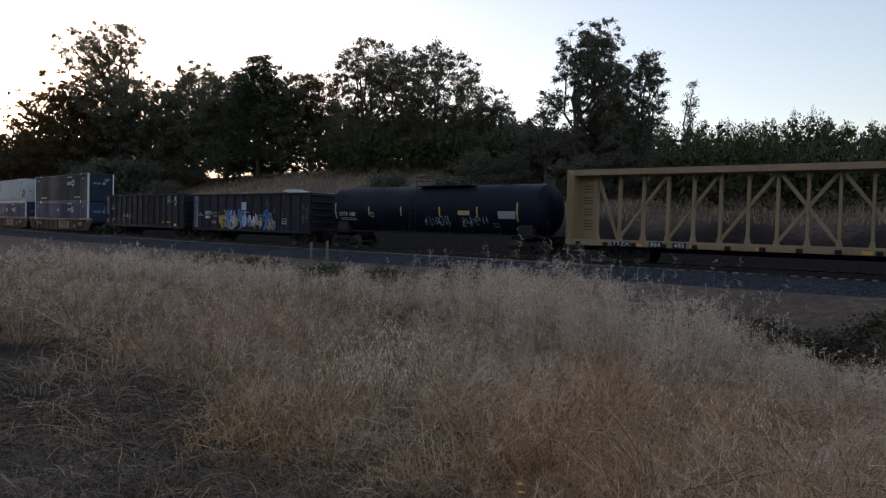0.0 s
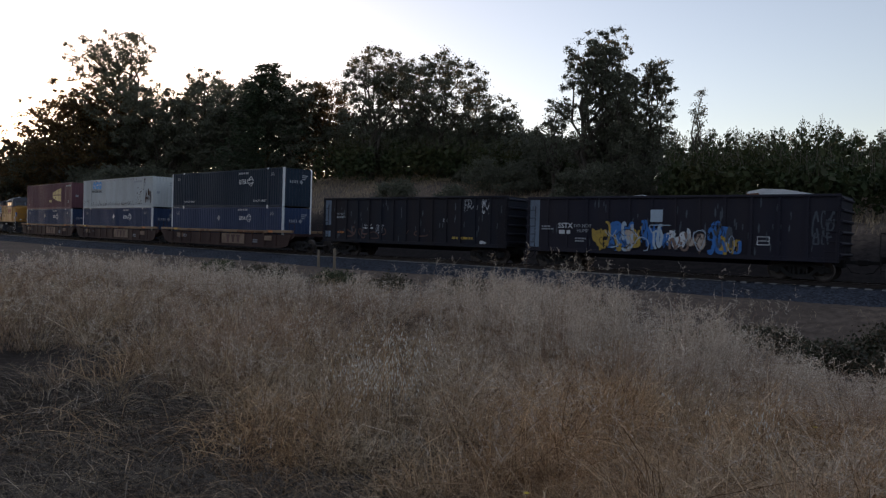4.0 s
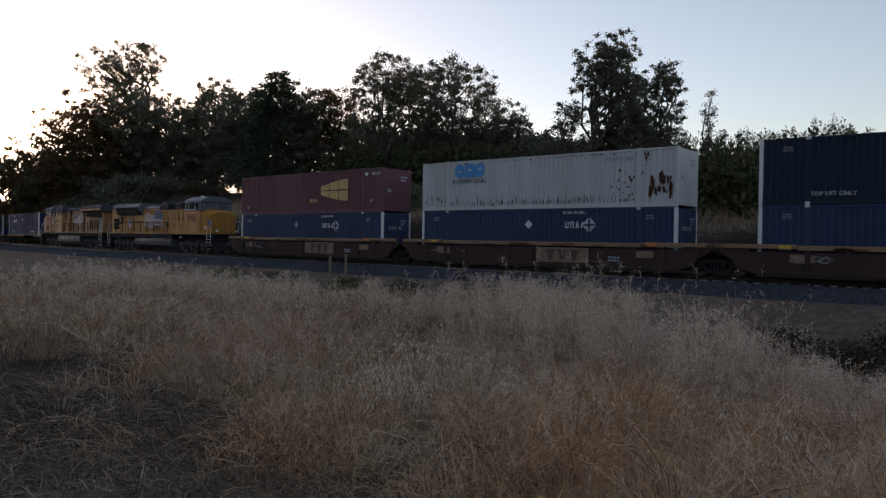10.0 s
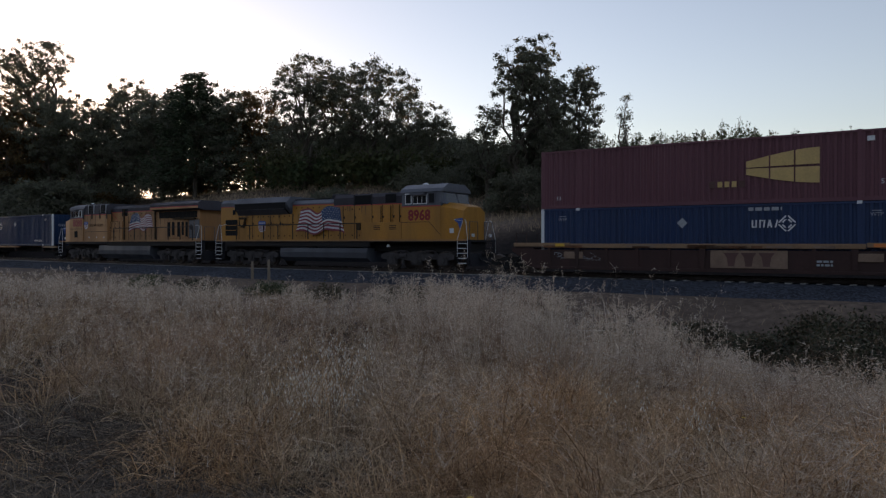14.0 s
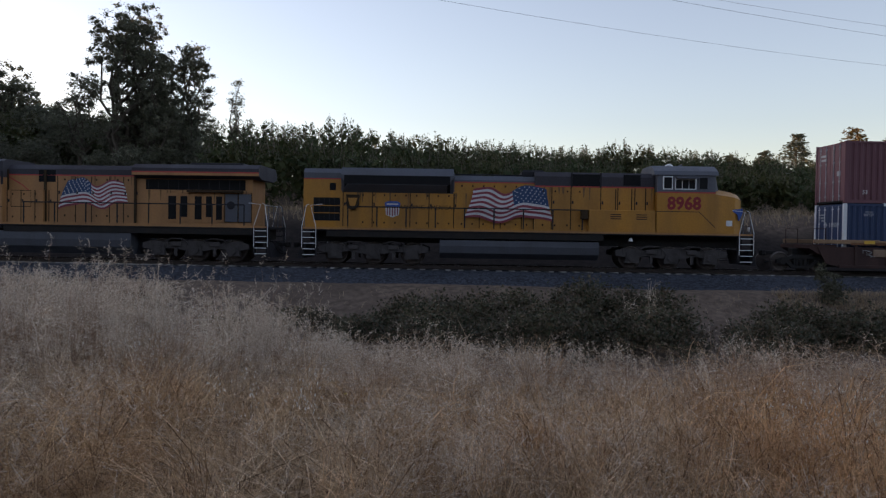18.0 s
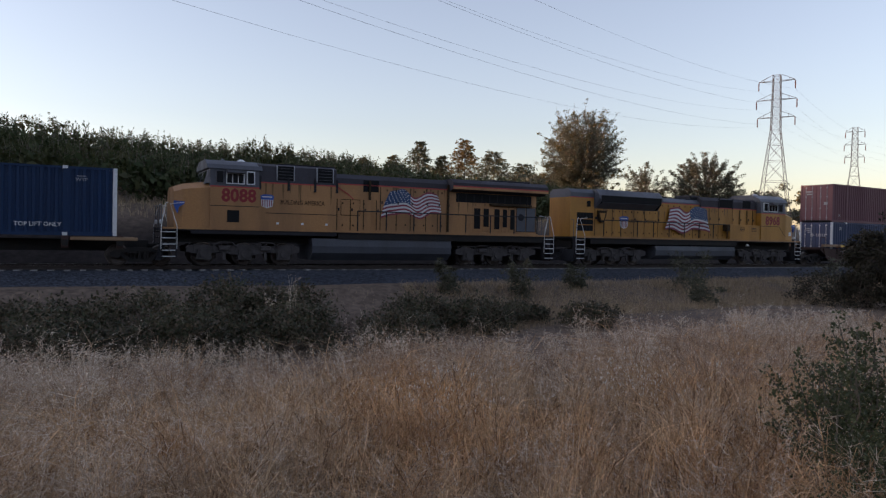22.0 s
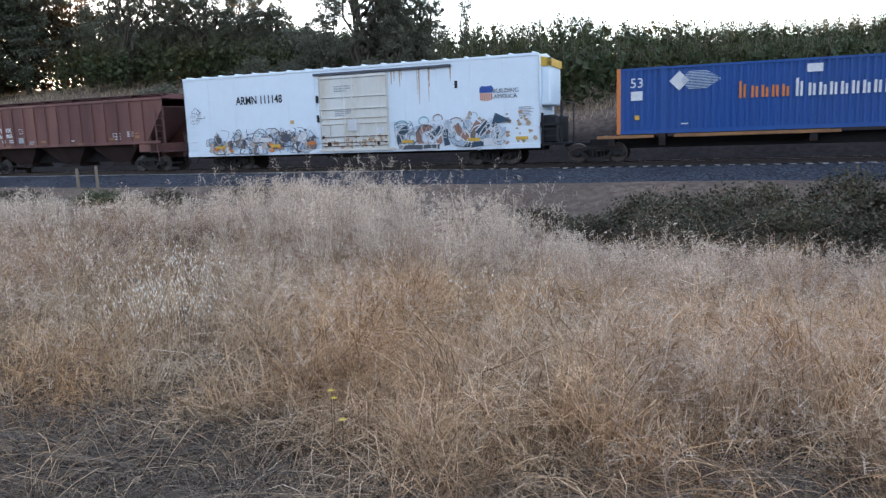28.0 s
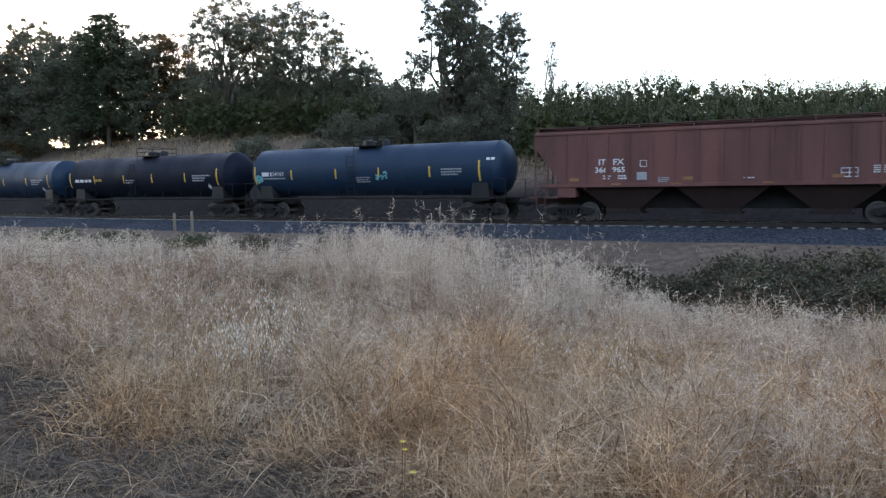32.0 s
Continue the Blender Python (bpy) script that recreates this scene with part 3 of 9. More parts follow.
def wheelset_mesh(r, mat):
    g = Geo()
    for q in (-1, 1):
        prof = [(-0.055, r + 0.026), (-0.035, r + 0.028), (-0.02, r + 0.004), (0.07, r - 0.006), (0.075, r - 0.05), (0.045, r - 0.075), (0.03, 0.2), (0.05, 0.16), (0.10, 0.13), (0.10, 0.07)]
        g.lathe([(q * (0.76 + a), rr) for a, rr in prof], "y", 28)
        for k in range(3):  # stiffening lugs on the plate
            an = 2 * math.pi * k / 3
            g.cyl((0.27 * math.cos(an), q * 0.79, 0.27 * math.sin(an)), (0.27 * math.cos(an), q * 0.81, 0.27 * math.sin(an)), 0.035, None, 6)
    g.cyl((0, -1.08, 0), (0, 1.08, 0), 0.075, None, 10)
    return mesh_of("wheelset", g, mat)


WHEELS = wheelset_mesh(0.457, M_WHEEL)
WHEELG = wheelset_mesh(0.457, M_GREYW)
LWHEELS = wheelset_mesh(0.533, M_WHEEL)


def frame_mesh():
    g = Geo()
    for y0, y1 in ((-1.10, -0.94), (0.94, 1.10)):
        g.prism([(-1.18, 0.40), (-1.18, 0.58), (-0.98, 0.66), (-0.62, 0.70), (-0.42, 0.80), (0.42, 0.80), (0.62, 0.70), (0.98, 0.66), (1.18, 0.58), (1.18, 0.40), (1.0, 0.36), (0.80, 0.52), (0.44, 0.62), (-0.44, 0.62), (-0.80, 0.52), (-1.0, 0.36)], y0, y1)
        g.prism([(-0.82, 0.50), (-0.66, 0.56), (-0.34, 0.28), (0.34, 0.28), (0.66, 0.56), (0.82, 0.50), (0.44, 0.16), (-0.44, 0.16)], y0, y1)
        for a in (-0.36, 0.30):
            g.box(a, a + 0.06, y0, y1, 0.26, 0.64)
        for a in (-0.2, 0.0, 0.2):
            g.cyl((a, (y0 + y1) / 2, 0.28), (a, (y0 + y1) / 2, 0.63), 0.075, None, 8)
        for a in (-0.89, 0.89):
            yo = -1.16 if y0 < 0 else 1.10
            g.cyl((a, yo, 0.457), (a, yo + 0.06, 0.457), 0.13, None, 12)
    g.box(-0.2, 0.2, -1.05, 1.05, 0.5, 0.72, 0.03)
    return mesh_of("truck_frame", g, M_STEEL)


TRUCKFRAME = frame_mesh()


def truck(parent, x, wheels=None, spread=0.89):
    t = part("truck", TRUCKFRAME, M_STEEL, parent)
    t.location = (x, 0, 0)
    for d in (-spread, spread):
        w = part("wheelset", wheels or WHEELS, M_WHEEL, t)
        w.location = (d, 0, 0.457)
        SPINNERS.append((w, 0.457, (d, 0, 0.457)))
    return t


def coupler(parent, x, d):
    g = Geo()
    g.box(min(x, x + d * 0.55), max(x, x + d * 0.55), -0.09, 0.09, 0.78, 0.95, 0.02)
    g.box(min(x + d * 0.5, x + d * 0.75), max(x + d * 0.5, x + d * 0.75), -0.16, 0.16, 0.72, 1.0, 0.05)
    g.tube([(x + d * 0.05, -0.35, 0.8), (x + d * 0.3, -0.36, 0.45), (x + d * 0.6, -0.2, 0.4)], 0.025, 5)
    part("coupler", g, M_STEEL, parent)


def ladder(parent, x0, x1, z0, z1, y, mat, n=5, r=0.018, label=""):
    g = Geo()
    for x in (x0, x1):
        g.cyl((x, y, z0), (x, y, z1), r, None, 5)
    for k in range(n):
        z = z0 + (z1 - z0) * (k + 0.5) / n
        g.cyl((x0, y, z), (x1, y, z), r, None, 5)
    part("ladder", g, mat, parent, label)


def scribble(parent, x0, x1, z0, z1, y, mats, count, seed, w=(0.05, 0.14), name="graffiti", label="spray-painted strokes"):
    rng = random.Random(seed)
    for mi, mat in enumerate(mats):
        for _ in range(max(1, count // len(mats))):
            g = Geo()
            cx, cz = rng.uniform(x0, x1), rng.uniform(z0 + (z1 - z0) * 0.15, z1 - (z1 - z0) * 0.15)
            rx, rz = rng.uniform(0.12, 0.5) * min(1.0, (x1 - x0) / 2), rng.uniform(0.25, 0.55) * (z1 - z0)
            a0, a1, tw = rng.uniform(0, 6.3), rng.uniform(2.0, 5.5), rng.uniform(-0.6, 0.6)
            pts = []
            for k in range(13):
                a = a0 + a1 * k / 12
                px = cx + rx * math.cos(a) + tw * rx * math.sin(2 * a)
                pz = cz + rz * math.sin(a) * 0.8
                pts.append((min(x1, max(x0, px)), min(z1, max(z0, pz))))
            g.ribbon(pts, rng.uniform(*w), y - 0.003 - 0.0022 * mi - 0.0003 * (_ % 6))
            part(name, g, mat, parent, label if mi == 0 and _ == 0 else "")


def blotches(parent, x0, x1, z0, z1, y, mat, count, seed, size=(0.03, 0.12), tall=2.0, name="rust_patch", label=""):
    rng = random.Random(seed)
    for k in range(count):
        g = Geo()
        cx, cz = rng.uniform(x0, x1), rng.uniform(z0, z1)
        r = rng.uniform(*size)
        n = 9
        pts = [(cx + r * math.cos(a) * rng.uniform(0.5, 1.1), y - 0.003 - 0.0002 * (k % 9), cz + r * tall * math.sin(a) * rng.uniform(0.5, 1.2)) for a in (2 * math.pi * i / n for i in range(n))]
        g.add(pts, [tuple(range(n))])
        part(name, g, mat, parent, label if k == 0 else "")


def dashes(parent, x0, z0, rows, y, mat, seed=0, h=0.05, name="stencil"):
    """Small print that cannot be read: bars. rows: their lengths, from the top down."""
    rng = random.Random(seed)
    g = Geo()
    for k, length in enumerate(rows):
        x = x0
        while x < x0 + length:
            d = rng.uniform(0.6, 1.6) * h * 1.6
            g.box(x, min(x + d, x0 + length), y - 0.005, y, z0 - k * h * 1.7 - h, z0 - k * h * 1.7)
            if name == "number_bar":
                part(name, g, mat, parent)
                g = Geo()
            x += d + h * 0.5
    if name != "number_bar":
        tagged(part(name, g, mat, parent), kind="stuff")


def corrugated(x0, x1, z0, z1, y, out, pitch=0.28, depth=0.055):
    """A pressed steel wall along x; out is -1 towards the camera."""
    g = Geo()
    n = max(1, round((x1 - x0) / pitch))
    p = (x1 - x0) / n
    xs, ds = [], []
    for k in range(n):
        a = x0 + k * p
        xs += [a, a + 0.36 * p, a + 0.5 * p, a + 0.86 * p]
        ds += [0, 0, 1, 1]
    xs.append(x1)
    ds.append(0)
    vs = [(x, y - out * depth * d, z) for z in (z0, z1) for x, d in zip(xs, ds)]
    m = len(xs)
    g.add(vs, [(i, i + 1, m + i + 1, m + i) for i in range(m - 1)])
    return g


def corrugated_end(x, out, y0, y1, z0, z1, pitch=0.28, depth=0.036):
    g = corrugated(y0, y1, z0, z1, 0, 1, pitch, depth)
    g.v = [(x - out * abs(b), a, c) for a, b, c in g.v]
    return g


def chain_logo(parent, x, z, h, y, mat):
    """The leasing mark as plain shapes: a run of slanted bars and an open diamond of links."""
    t = h * 0.13
    w = h * 0.62
    x0 = x - 2.35 * w
    lo, hi = z - h * 0.42, z + h * 0.42
    for k in range(7):  # a run of slanted bars
        a = x0 + 0.62 * w * k
        lean = (0.0, 0.0, 0.0, 0.12, 0.3, -0.3, 0.34)[k] * w
        part("leasing_mark", Geo().ribbon([(a, lo), (a + lean, hi)], t * 1.2, y - 0.004), mat, parent)
        if k in (0, 2, 4):
            zz = lo + t / 2 if k == 0 else hi - t / 2 if k == 2 else lo + h * 0.28
            part("leasing_mark", Geo().ribbon([(a + 0.04 * w, zz), (a + 0.5 * w, zz)], t, y - 0.006), mat, parent)
    d, cx = h * 0.92, x0 + 4.6 * w + h * 0.6
    for k in range(4):  # open diamond: each side is a short chain link
        a0, a1 = k * math.pi / 2, (k + 1) * math.pi / 2
        p0, p1 = Vector((math.cos(a0) * d, math.sin(a0) * d)), Vector((math.cos(a1) * d, math.sin(a1) * d))
        for q, f0, f1 in ((1.0, 0.1, 0.9), (0.62, 0.2, 0.8)):
            e0, e1 = p0.lerp(p1, f0) * q, p0.lerp(p1, f1) * q
            part("diamond_link", Geo().ribbon([(cx + e0.x, z + e0.y), (cx + e1.x, z + e1.y)], h * 0.15, y - 0.004), mat, parent)


def diamond(parent, x, z, r, y, mat, name="diamond_mark"):
    part(name, Geo().add([(x - r, y - 0.005, z), (x, y - 0.005, z - r), (x + r, y - 0.005, z), (x, y - 0.005, z + r)], [(0, 1, 2, 3)]), mat, parent)


def end_marks(c, x, out, H, style):
    """Door hardware and small painted marks on a container's end that faces along x."""
    def tile(name, y0, y1, z0, z1, mat, lift=0.012):
        part(name, Geo().box(min(x, x + out * lift), max(x, x + out * lift), y0, y1, z0, z1), mat, c)

    if style == "navy":
        for k in range(5):
            tile("leasing_mark", -0.75 + 0.16 * k, -0.68 + 0.16 * k, 1.78, 2.0, M_FADED)
        part("diamond_mark", Geo().add([(x + out * 0.012, 0.28 + a, 1.89 + b_) for a, b_ in ((-0.17, 0), (0, -0.17), (0.17, 0), (0, 0.17))], [(0, 1, 2, 3)]), M_FADED, c)
        for k in range(3):
            tile("number_bar", 0.35, 0.35 + 0.5 - 0.1 * k, 2.35 - 0.14 * k, 2.42 - 0.14 * k, M_FADED)
    else:
        for k, (y0, z0, w, h) in enumerate(((0.3, 2.3, 0.6, 0.1), (0.3, 2.1, 0.5, 0.1), (-0.9, 1.3, 0.3, 0.22))):
            tile("end_notice", y0, y0 + w, z0, z0 + h, M_FADED)


def container(s, z0, mat, label, posts=None, L=16.15, H=2.9, W=2.59, style="navy", doors=-1, group="containers on the train"):
    """A 53 foot domestic box: pressed sides, corner posts, lifting posts at the 40 foot points, rails and castings."""
    c = thing("shipping_container", label, "container", group)
    posts = posts or M_PALE
    hx, hy = L / 2, W / 2
    for out in (-1, 1):
        for a, b in ((-hx + 0.16, -6.18), (-6.0, 6.0), (6.18, hx - 0.16)):
            part("side_panel", corrugated(a, b, 0.16, H - 0.1, out * (hy - 0.015), out), mat, c)
        g = Geo().box(-hx + 0.16, hx - 0.16, min(out * hy, out * (hy - 0.12)), max(out * hy, out * (hy - 0.12)), 0, 0.16)
        part("bottom_rail", g, mat, c)
        g = Geo().box(-hx + 0.16, hx - 0.16, min(out * hy, out * (hy - 0.09)), max(out * hy, out * (hy - 0.09)), H - 0.1, H - 0.005)
        part("top_rail", g, mat, c)
        for x in (-6.09, 6.09):
            part("lifting_post", Geo().box(x - 0.09, x + 0.09, min(out * (hy + 0.004), out * (hy - 0.12)), max(out * (hy + 0.004), out * (hy - 0.12)), 0.0, H + 0.02, 0.01), mat, c)
            for zz in (0.0, H - 0.115):
                part("corner_casting", Geo().box(x - 0.1, x + 0.1, min(out * (hy + 0.012), out * (hy - 0.1)), max(out * (hy + 0.012), out * (hy - 0.1)), zz, zz + 0.14, 0.015), M_PALE if style != "plain" else mat, c)
        for x in (-1, 1):
            part("corner_post", Geo().box(min(x * hx, x * (hx - 0.17)), max(x * hx, x * (hx - 0.17)), min(out * (hy + 0.003), out * (hy - 0.13)), max(out * (hy + 0.003), out * (hy - 0.13)), 0.0, H, 0.012), posts, c)
    g = Geo()
    n = 44
    for k in range(n):
        a = -hx + 0.1 + (L - 0.2) * k / n
        g.box(a, a + (L - 0.2) / n * 0.55, -hy + 0.08, hy - 0.08, H - 0.05, H - 0.02)
    g.box(-hx + 0.05, hx - 0.05, -hy + 0.05, hy - 0.05, H - 0.09, H - 0.045)
    part("roof", g, mat, c)
    part("floor", Geo().box(-hx + 0.05, hx - 0.05, -hy + 0.05, hy - 0.05, 0.04, 0.14), M_STEEL, c)
    part("front_wall", corrugated_end(-doors * (hx - 0.01), -doors, -hy + 0.13, hy - 0.13, 0.1, H - 0.05), mat, c)
    x = doors * (hx - 0.03)
    for y0, y1 in ((-hy + 0.13, -0.012), (0.012, hy - 0.13)):
        part("door_leaf", Geo().box(min(x, x - doors * 0.05), max(x, x - doors * 0.05), y0, y1, 0.12, H - 0.1, 0.01), mat, c)
        for f in (0.28, 0.72):
            yy = y0 + (y1 - y0) * f
            g = Geo().cyl((x + doors * 0.03, yy, 0.12), (x + doors * 0.03, yy, H - 0.12), 0.02, None, 6)
            for zz in (0.3, 1.0, 1.9, 2.6):
                g.box(x - 0.01, x + doors * 0.05 + 0.01, yy - 0.06, yy + 0.06, zz, zz + 0.07)
            part("lock_rod", g, M_PALE if style == "navy" else M_FADED if mat is M_RED else M_GREYD, c)
    end_marks(c, doors * (hx - 0.025), doors, H, style)
    end_marks(c, -doors * (hx + 0.002), -doors, H, style)
    return on_train(c, s, z0)


def navy_marks(c, y, big=True, code=True, top_lift=True, at=-3.95, z=1.9, h=0.42):
    chain_logo(c, at, z, h, y, M_MARK)
    if code:
        dashes(c, at - 0.75, z + 0.72, [1.35], y, M_FADED, 3, 0.15, "number_bar")
    if top_lift:
        lettering("TOP LIFT ONLY", -5.1, 0.45, 0.17, y, M_MARK, c)
        lettering("TOP LIFT ONLY", 5.1, 0.45, 0.17, y, M_MARK, c)
    for x in (-6.9, 6.7):
        lettering("WTP", x, 2.35, 0.15, y, M_FADED, c)
        part("stencil", Geo().box(x - 0.18, x + 0.18, y - 0.005, y, 2.49, 2.52), M_FADED, c)


# -- well cars, articulated in three, with two boxes each --
def well_car(s, ends=(True, True), name_at=0.4):
    c = thing("well_car", "rusty brown articulated well car with a faded yellow top chord", "freight car", "well cars of the train")
    hy = 1.46
    for out in (-1, 1):
        ya, yb = sorted((out * hy, out * (hy - 0.06)))
        part("side_sill", Geo().prism([(-8.9, 0.42), (-8.2, 0.26), (8.2, 0.26), (8.9, 0.42), (9.3, 1.2), (-9.3, 1.2)], ya, yb), M_WELL, c)
        yc, yd = sorted((out * (hy + 0.06), out * (hy - 0.1)))
        for a, b in ((-9.5, -6.4), (-6.4, 6.4), (6.4, 9.5)):
            part("top_chord", Geo().box(a + 0.01, b - 0.01, yc, yd, 1.28 if abs(a + b) < 1 else 1.34, 1.50 if abs(a + b) < 1 else 1.54, 0.02), M_CHORD, c)
        ye, yf = sorted((out * (hy + 0.05), out * (hy - 0.02)))
        part("bottom_chord", Geo().box(-8.3, 8.3, ye, yf, 0.22, 0.36, 0.015), M_WELL, c)
        for k in range(11):
            x = -7.5 + 1.5 * k
            yg, yh = sorted((out * (hy + (0.075 if k in (1, 5, 9) else 0.05)), out * hy))
            part("side_post", Geo().prism([(x - 0.07, 0.3), (x + 0.07, 0.3), (x + (0.13 if k in (1, 5, 9) else 0.07), 1.28), (x - (0.13 if k in (1, 5, 9) else 0.07), 1.28)], yg, yh), M_WELL, c)
    part("well_floor", Geo().box(-8.4, 8.4, -1.42, 1.42, 0.24, 0.32), M_STEEL, c)
    for d in (-1, 1):
        part("end_platform", Geo().prism([(d * 8.4, 0.6), (d * 8.4, 1.3), (d * 9.65, 1.3), (d * 9.65, 1.12), (d * 9.2, 0.85)], -1.4, 1.4), M_WELL, c)
        for yy in (-1.3, 1.3):
            g = Geo().tube([(d * 8.85, yy, 1.3), (d * 8.85, yy, 2.05), (d * 9.45, yy, 2.05), (d * 9.45, yy, 1.3)], 0.022, 5)
            part("handrail", g, M_WELL, c)
        part("draft_sill", Geo().box(min(d * 9.2, d * 9.85), max(d * 9.2, d * 9.85), -0.25, 0.25, 0.7, 1.1, 0.03), M_STEEL, c)
    if ends[0]:
        truck(c, 9.85)
    truck(c, -9.85)
    yp = -hy - 0.05
    part("name_panel", Geo().box(name_at - 0.05, name_at + 3.1, yp - 0.006, yp, 0.42, 1.2), M_TANP, c, "faded tan name panel")
    for q in (0.5, 1.22, 1.94):  # the owner's mark as plain slabs
        xa = name_at + q
        part("owner_mark", Geo().add([(xa + 0.2, yp - 0.01, 0.5), (xa + 0.46, yp - 0.01, 0.5), (xa + 0.52, yp - 0.01, 0.9), (xa + 0.66, yp - 0.01, 1.1), (xa, yp - 0.01, 1.1), (xa + 0.14, yp - 0.01, 0.9)], [(0, 1, 2, 3, 4, 5)]), M_BROWND, c)
    rust = random.Random(int(-s))
    for k in range(16):
        x = rust.uniform(-8, 8)
        part("rust_patch", Geo().box(x, x + rust.uniform(0.3, 1.4), -hy - 0.064, -hy - 0.06, 1.3, rust.uniform(1.36, 1.48)), M_RUST if k % 3 else M_TANP, c)
    for x in (-6.6, 6.1):
        part("gusset", Geo().box(x - 0.1, x + 0.9, -hy - 0.055, -hy, 0.75, 1.1, 0.02), M_TANP, c)
    scribble(c, -7.2, -4.6, 0.7, 1.05, yp, [M_FADED], 7, int(-s) + 1, (0.012, 0.022))
    dashes(c, 4.6, 0.8, [0.6, 0.6], -hy - 0.02, M_FADED, 6, 0.09)
    for x in (-6.9, 6.9):
        part("reflector", Geo().box(x - 0.25, x + 0.25, -hy - 0.075, -hy - 0.06, 1.36, 1.5), M_ORANGE if x > 0 else M_REFL, c)
    if ends[1]:
        coupler(c, -10.6, -1)
    return on_train(c, s)


well_car(-83.3, (True, False))
well_car(-103.1, (False, False))
well_car(-122.75, (False, True))

YN = -1.295 - 0.006
b = container(-83.3, 0.35, M_NAVYBOX, "navy blue 53 foot container with white corner posts", style="navy")
navy_marks(b, YN, at=3.0, z=2.05, h=0.37, top_lift=False)
diamond(b, -0.5, 2.05, 0.24, YN, M_FADED)
b = container(-83.3, 3.27, M_NAVYBOXD, "dark slate blue container with white corner posts stacked on another", style="navy")
navy_marks(b, YN, at=3.0, z=1.95, h=0.45)
b = container(-103.1, 0.35, M_NAVYBOX, "navy blue container with white corner posts in a well car", style="navy")
navy_marks(b, YN, at=2.6, z=2.05, h=0.40, top_lift=False)
diamond(b, -0.3, 2.08, 0.25, YN, M_MARK)
b = container(-122.7, 0.35, M_NAVYBOX, "navy blue container with white corner posts beneath a maroon one", style="navy")
navy_marks(b, YN, at=2.6, z=2.02, h=0.40, top_lift=False)
diamond(b, -1.0, 2.1, 0.24, YN, M_FADED)

b = container(-103.1, 3.27, M_DINGY, "dingy white container streaked with rust, with a blue logo", posts=M_DINGY, style="plain")
# the carrier's logo as three plain slabs
for k, cut in enumerate((0.22, 0.1, 0.16)):
    x0, x1 = -5.55 + 0.74 * k, -4.85 + 0.74 * k
    za, zb, yy = 1.92, 2.7, YN - 0.004
    part("carrier_mark", Geo().add([(x0 + cut, yy, za), (x1 - cut, yy, za), (x1, yy, za + cut), (x1, yy, zb - cut), (x1 - cut, yy, zb), (x0 + cut, yy, zb), (x0, yy, zb - cut), (x0, yy, za + cut)], [tuple(range(8))]), M_SKYBL, b, "bright blue slab of a logo")
    part("carrier_mark", Geo().box(x0 + 0.24, x1 - 0.2, yy - 0.004, yy - 0.002, 2.22 + 0.06 * k, 2.34 + 0.06 * k), M_DINGY, b, "pale notch in a blue logo slab")
for x_ in (-6.09, 6.09):
    part("lifting_post", Geo().box(x_ - 0.11, x_ + 0.11, YN - 0.03, YN + 0.02, 0.02, 2.88, 0.01), M_DINGY, b)
part("lower_rail", Geo().box(-7.9, 7.9, YN - 0.02, YN + 0.02, 0.02, 0.2, 0.01), M_DINGY, b)
lettering("INTERMODAL", -4.46, 1.68, 0.24, YN, M_DKMARK, b, squeeze=1.15)
g, rs = Geo(), random.Random(77)
for k in range(52):  # rust running down each rib above the lower rail
    x_ = -5.85 + 0.2232 * k + rs.uniform(-0.02, 0.02)
    h_ = rs.uniform(0.08, 0.38) * (1.9 if rs.random() < 0.16 else 1.0)
    z_ = 0.24 + rs.uniform(0, 0.1)
    w_ = rs.uniform(0.012, 0.03)
    g.add([(x_ - w_, YN - 0.005, z_), (x_ + w_, YN - 0.005, z_), (x_ + w_ * 0.9, YN - 0.005, z_ + h_ * 0.6), (x_ + w_ * 0.2, YN - 0.005, z_ + h_), (x_ - w_ * 0.7, YN - 0.005, z_ + h_ * 0.5)], [(0, 1, 2, 3, 4)])
tagged(part("rust", g, M_RUSTD, b, "thin dark rust runs along the lower edge"), kind="stuff")
dashes(b, 4.2, 2.55, [1.6], YN, M_FADED, 8, 0.17, "number_bar")
for a, bb, n_, zlo, zhi, sd, sz, tl in ((6.6, 7.75, 26, 0.5, 1.5, 1, (0.04, 0.13), 2.6), (4.6, 5.9, 26, 0.35, 1.9, 2, (0.03, 0.075), 1.3), (-6.0, 4.5, 44, 0.25, 0.55, 3, (0.015, 0.035), 6.0), (6.2, 6.6, 9, 1.6, 2.7, 4, (0.02, 0.06), 3.0), (-7.9, -6.2, 12, 0.3, 0.9, 5, (0.02, 0.04), 4.0), (-5, 5.8, 22, 2.68, 2.78, 6, (0.03, 0.08), 0.6)):
    blotches(b, a, bb, zlo, zhi, YN, M_RUSTD, n_, sd, sz, tl, label="dark rust patch" if sd == 1 else "")

b = container(-122.7, 3.27, M_RED, "faded maroon container with a yellow mark and white lettering", posts=M_RED, style="plain", doors=-1)
g = Geo()
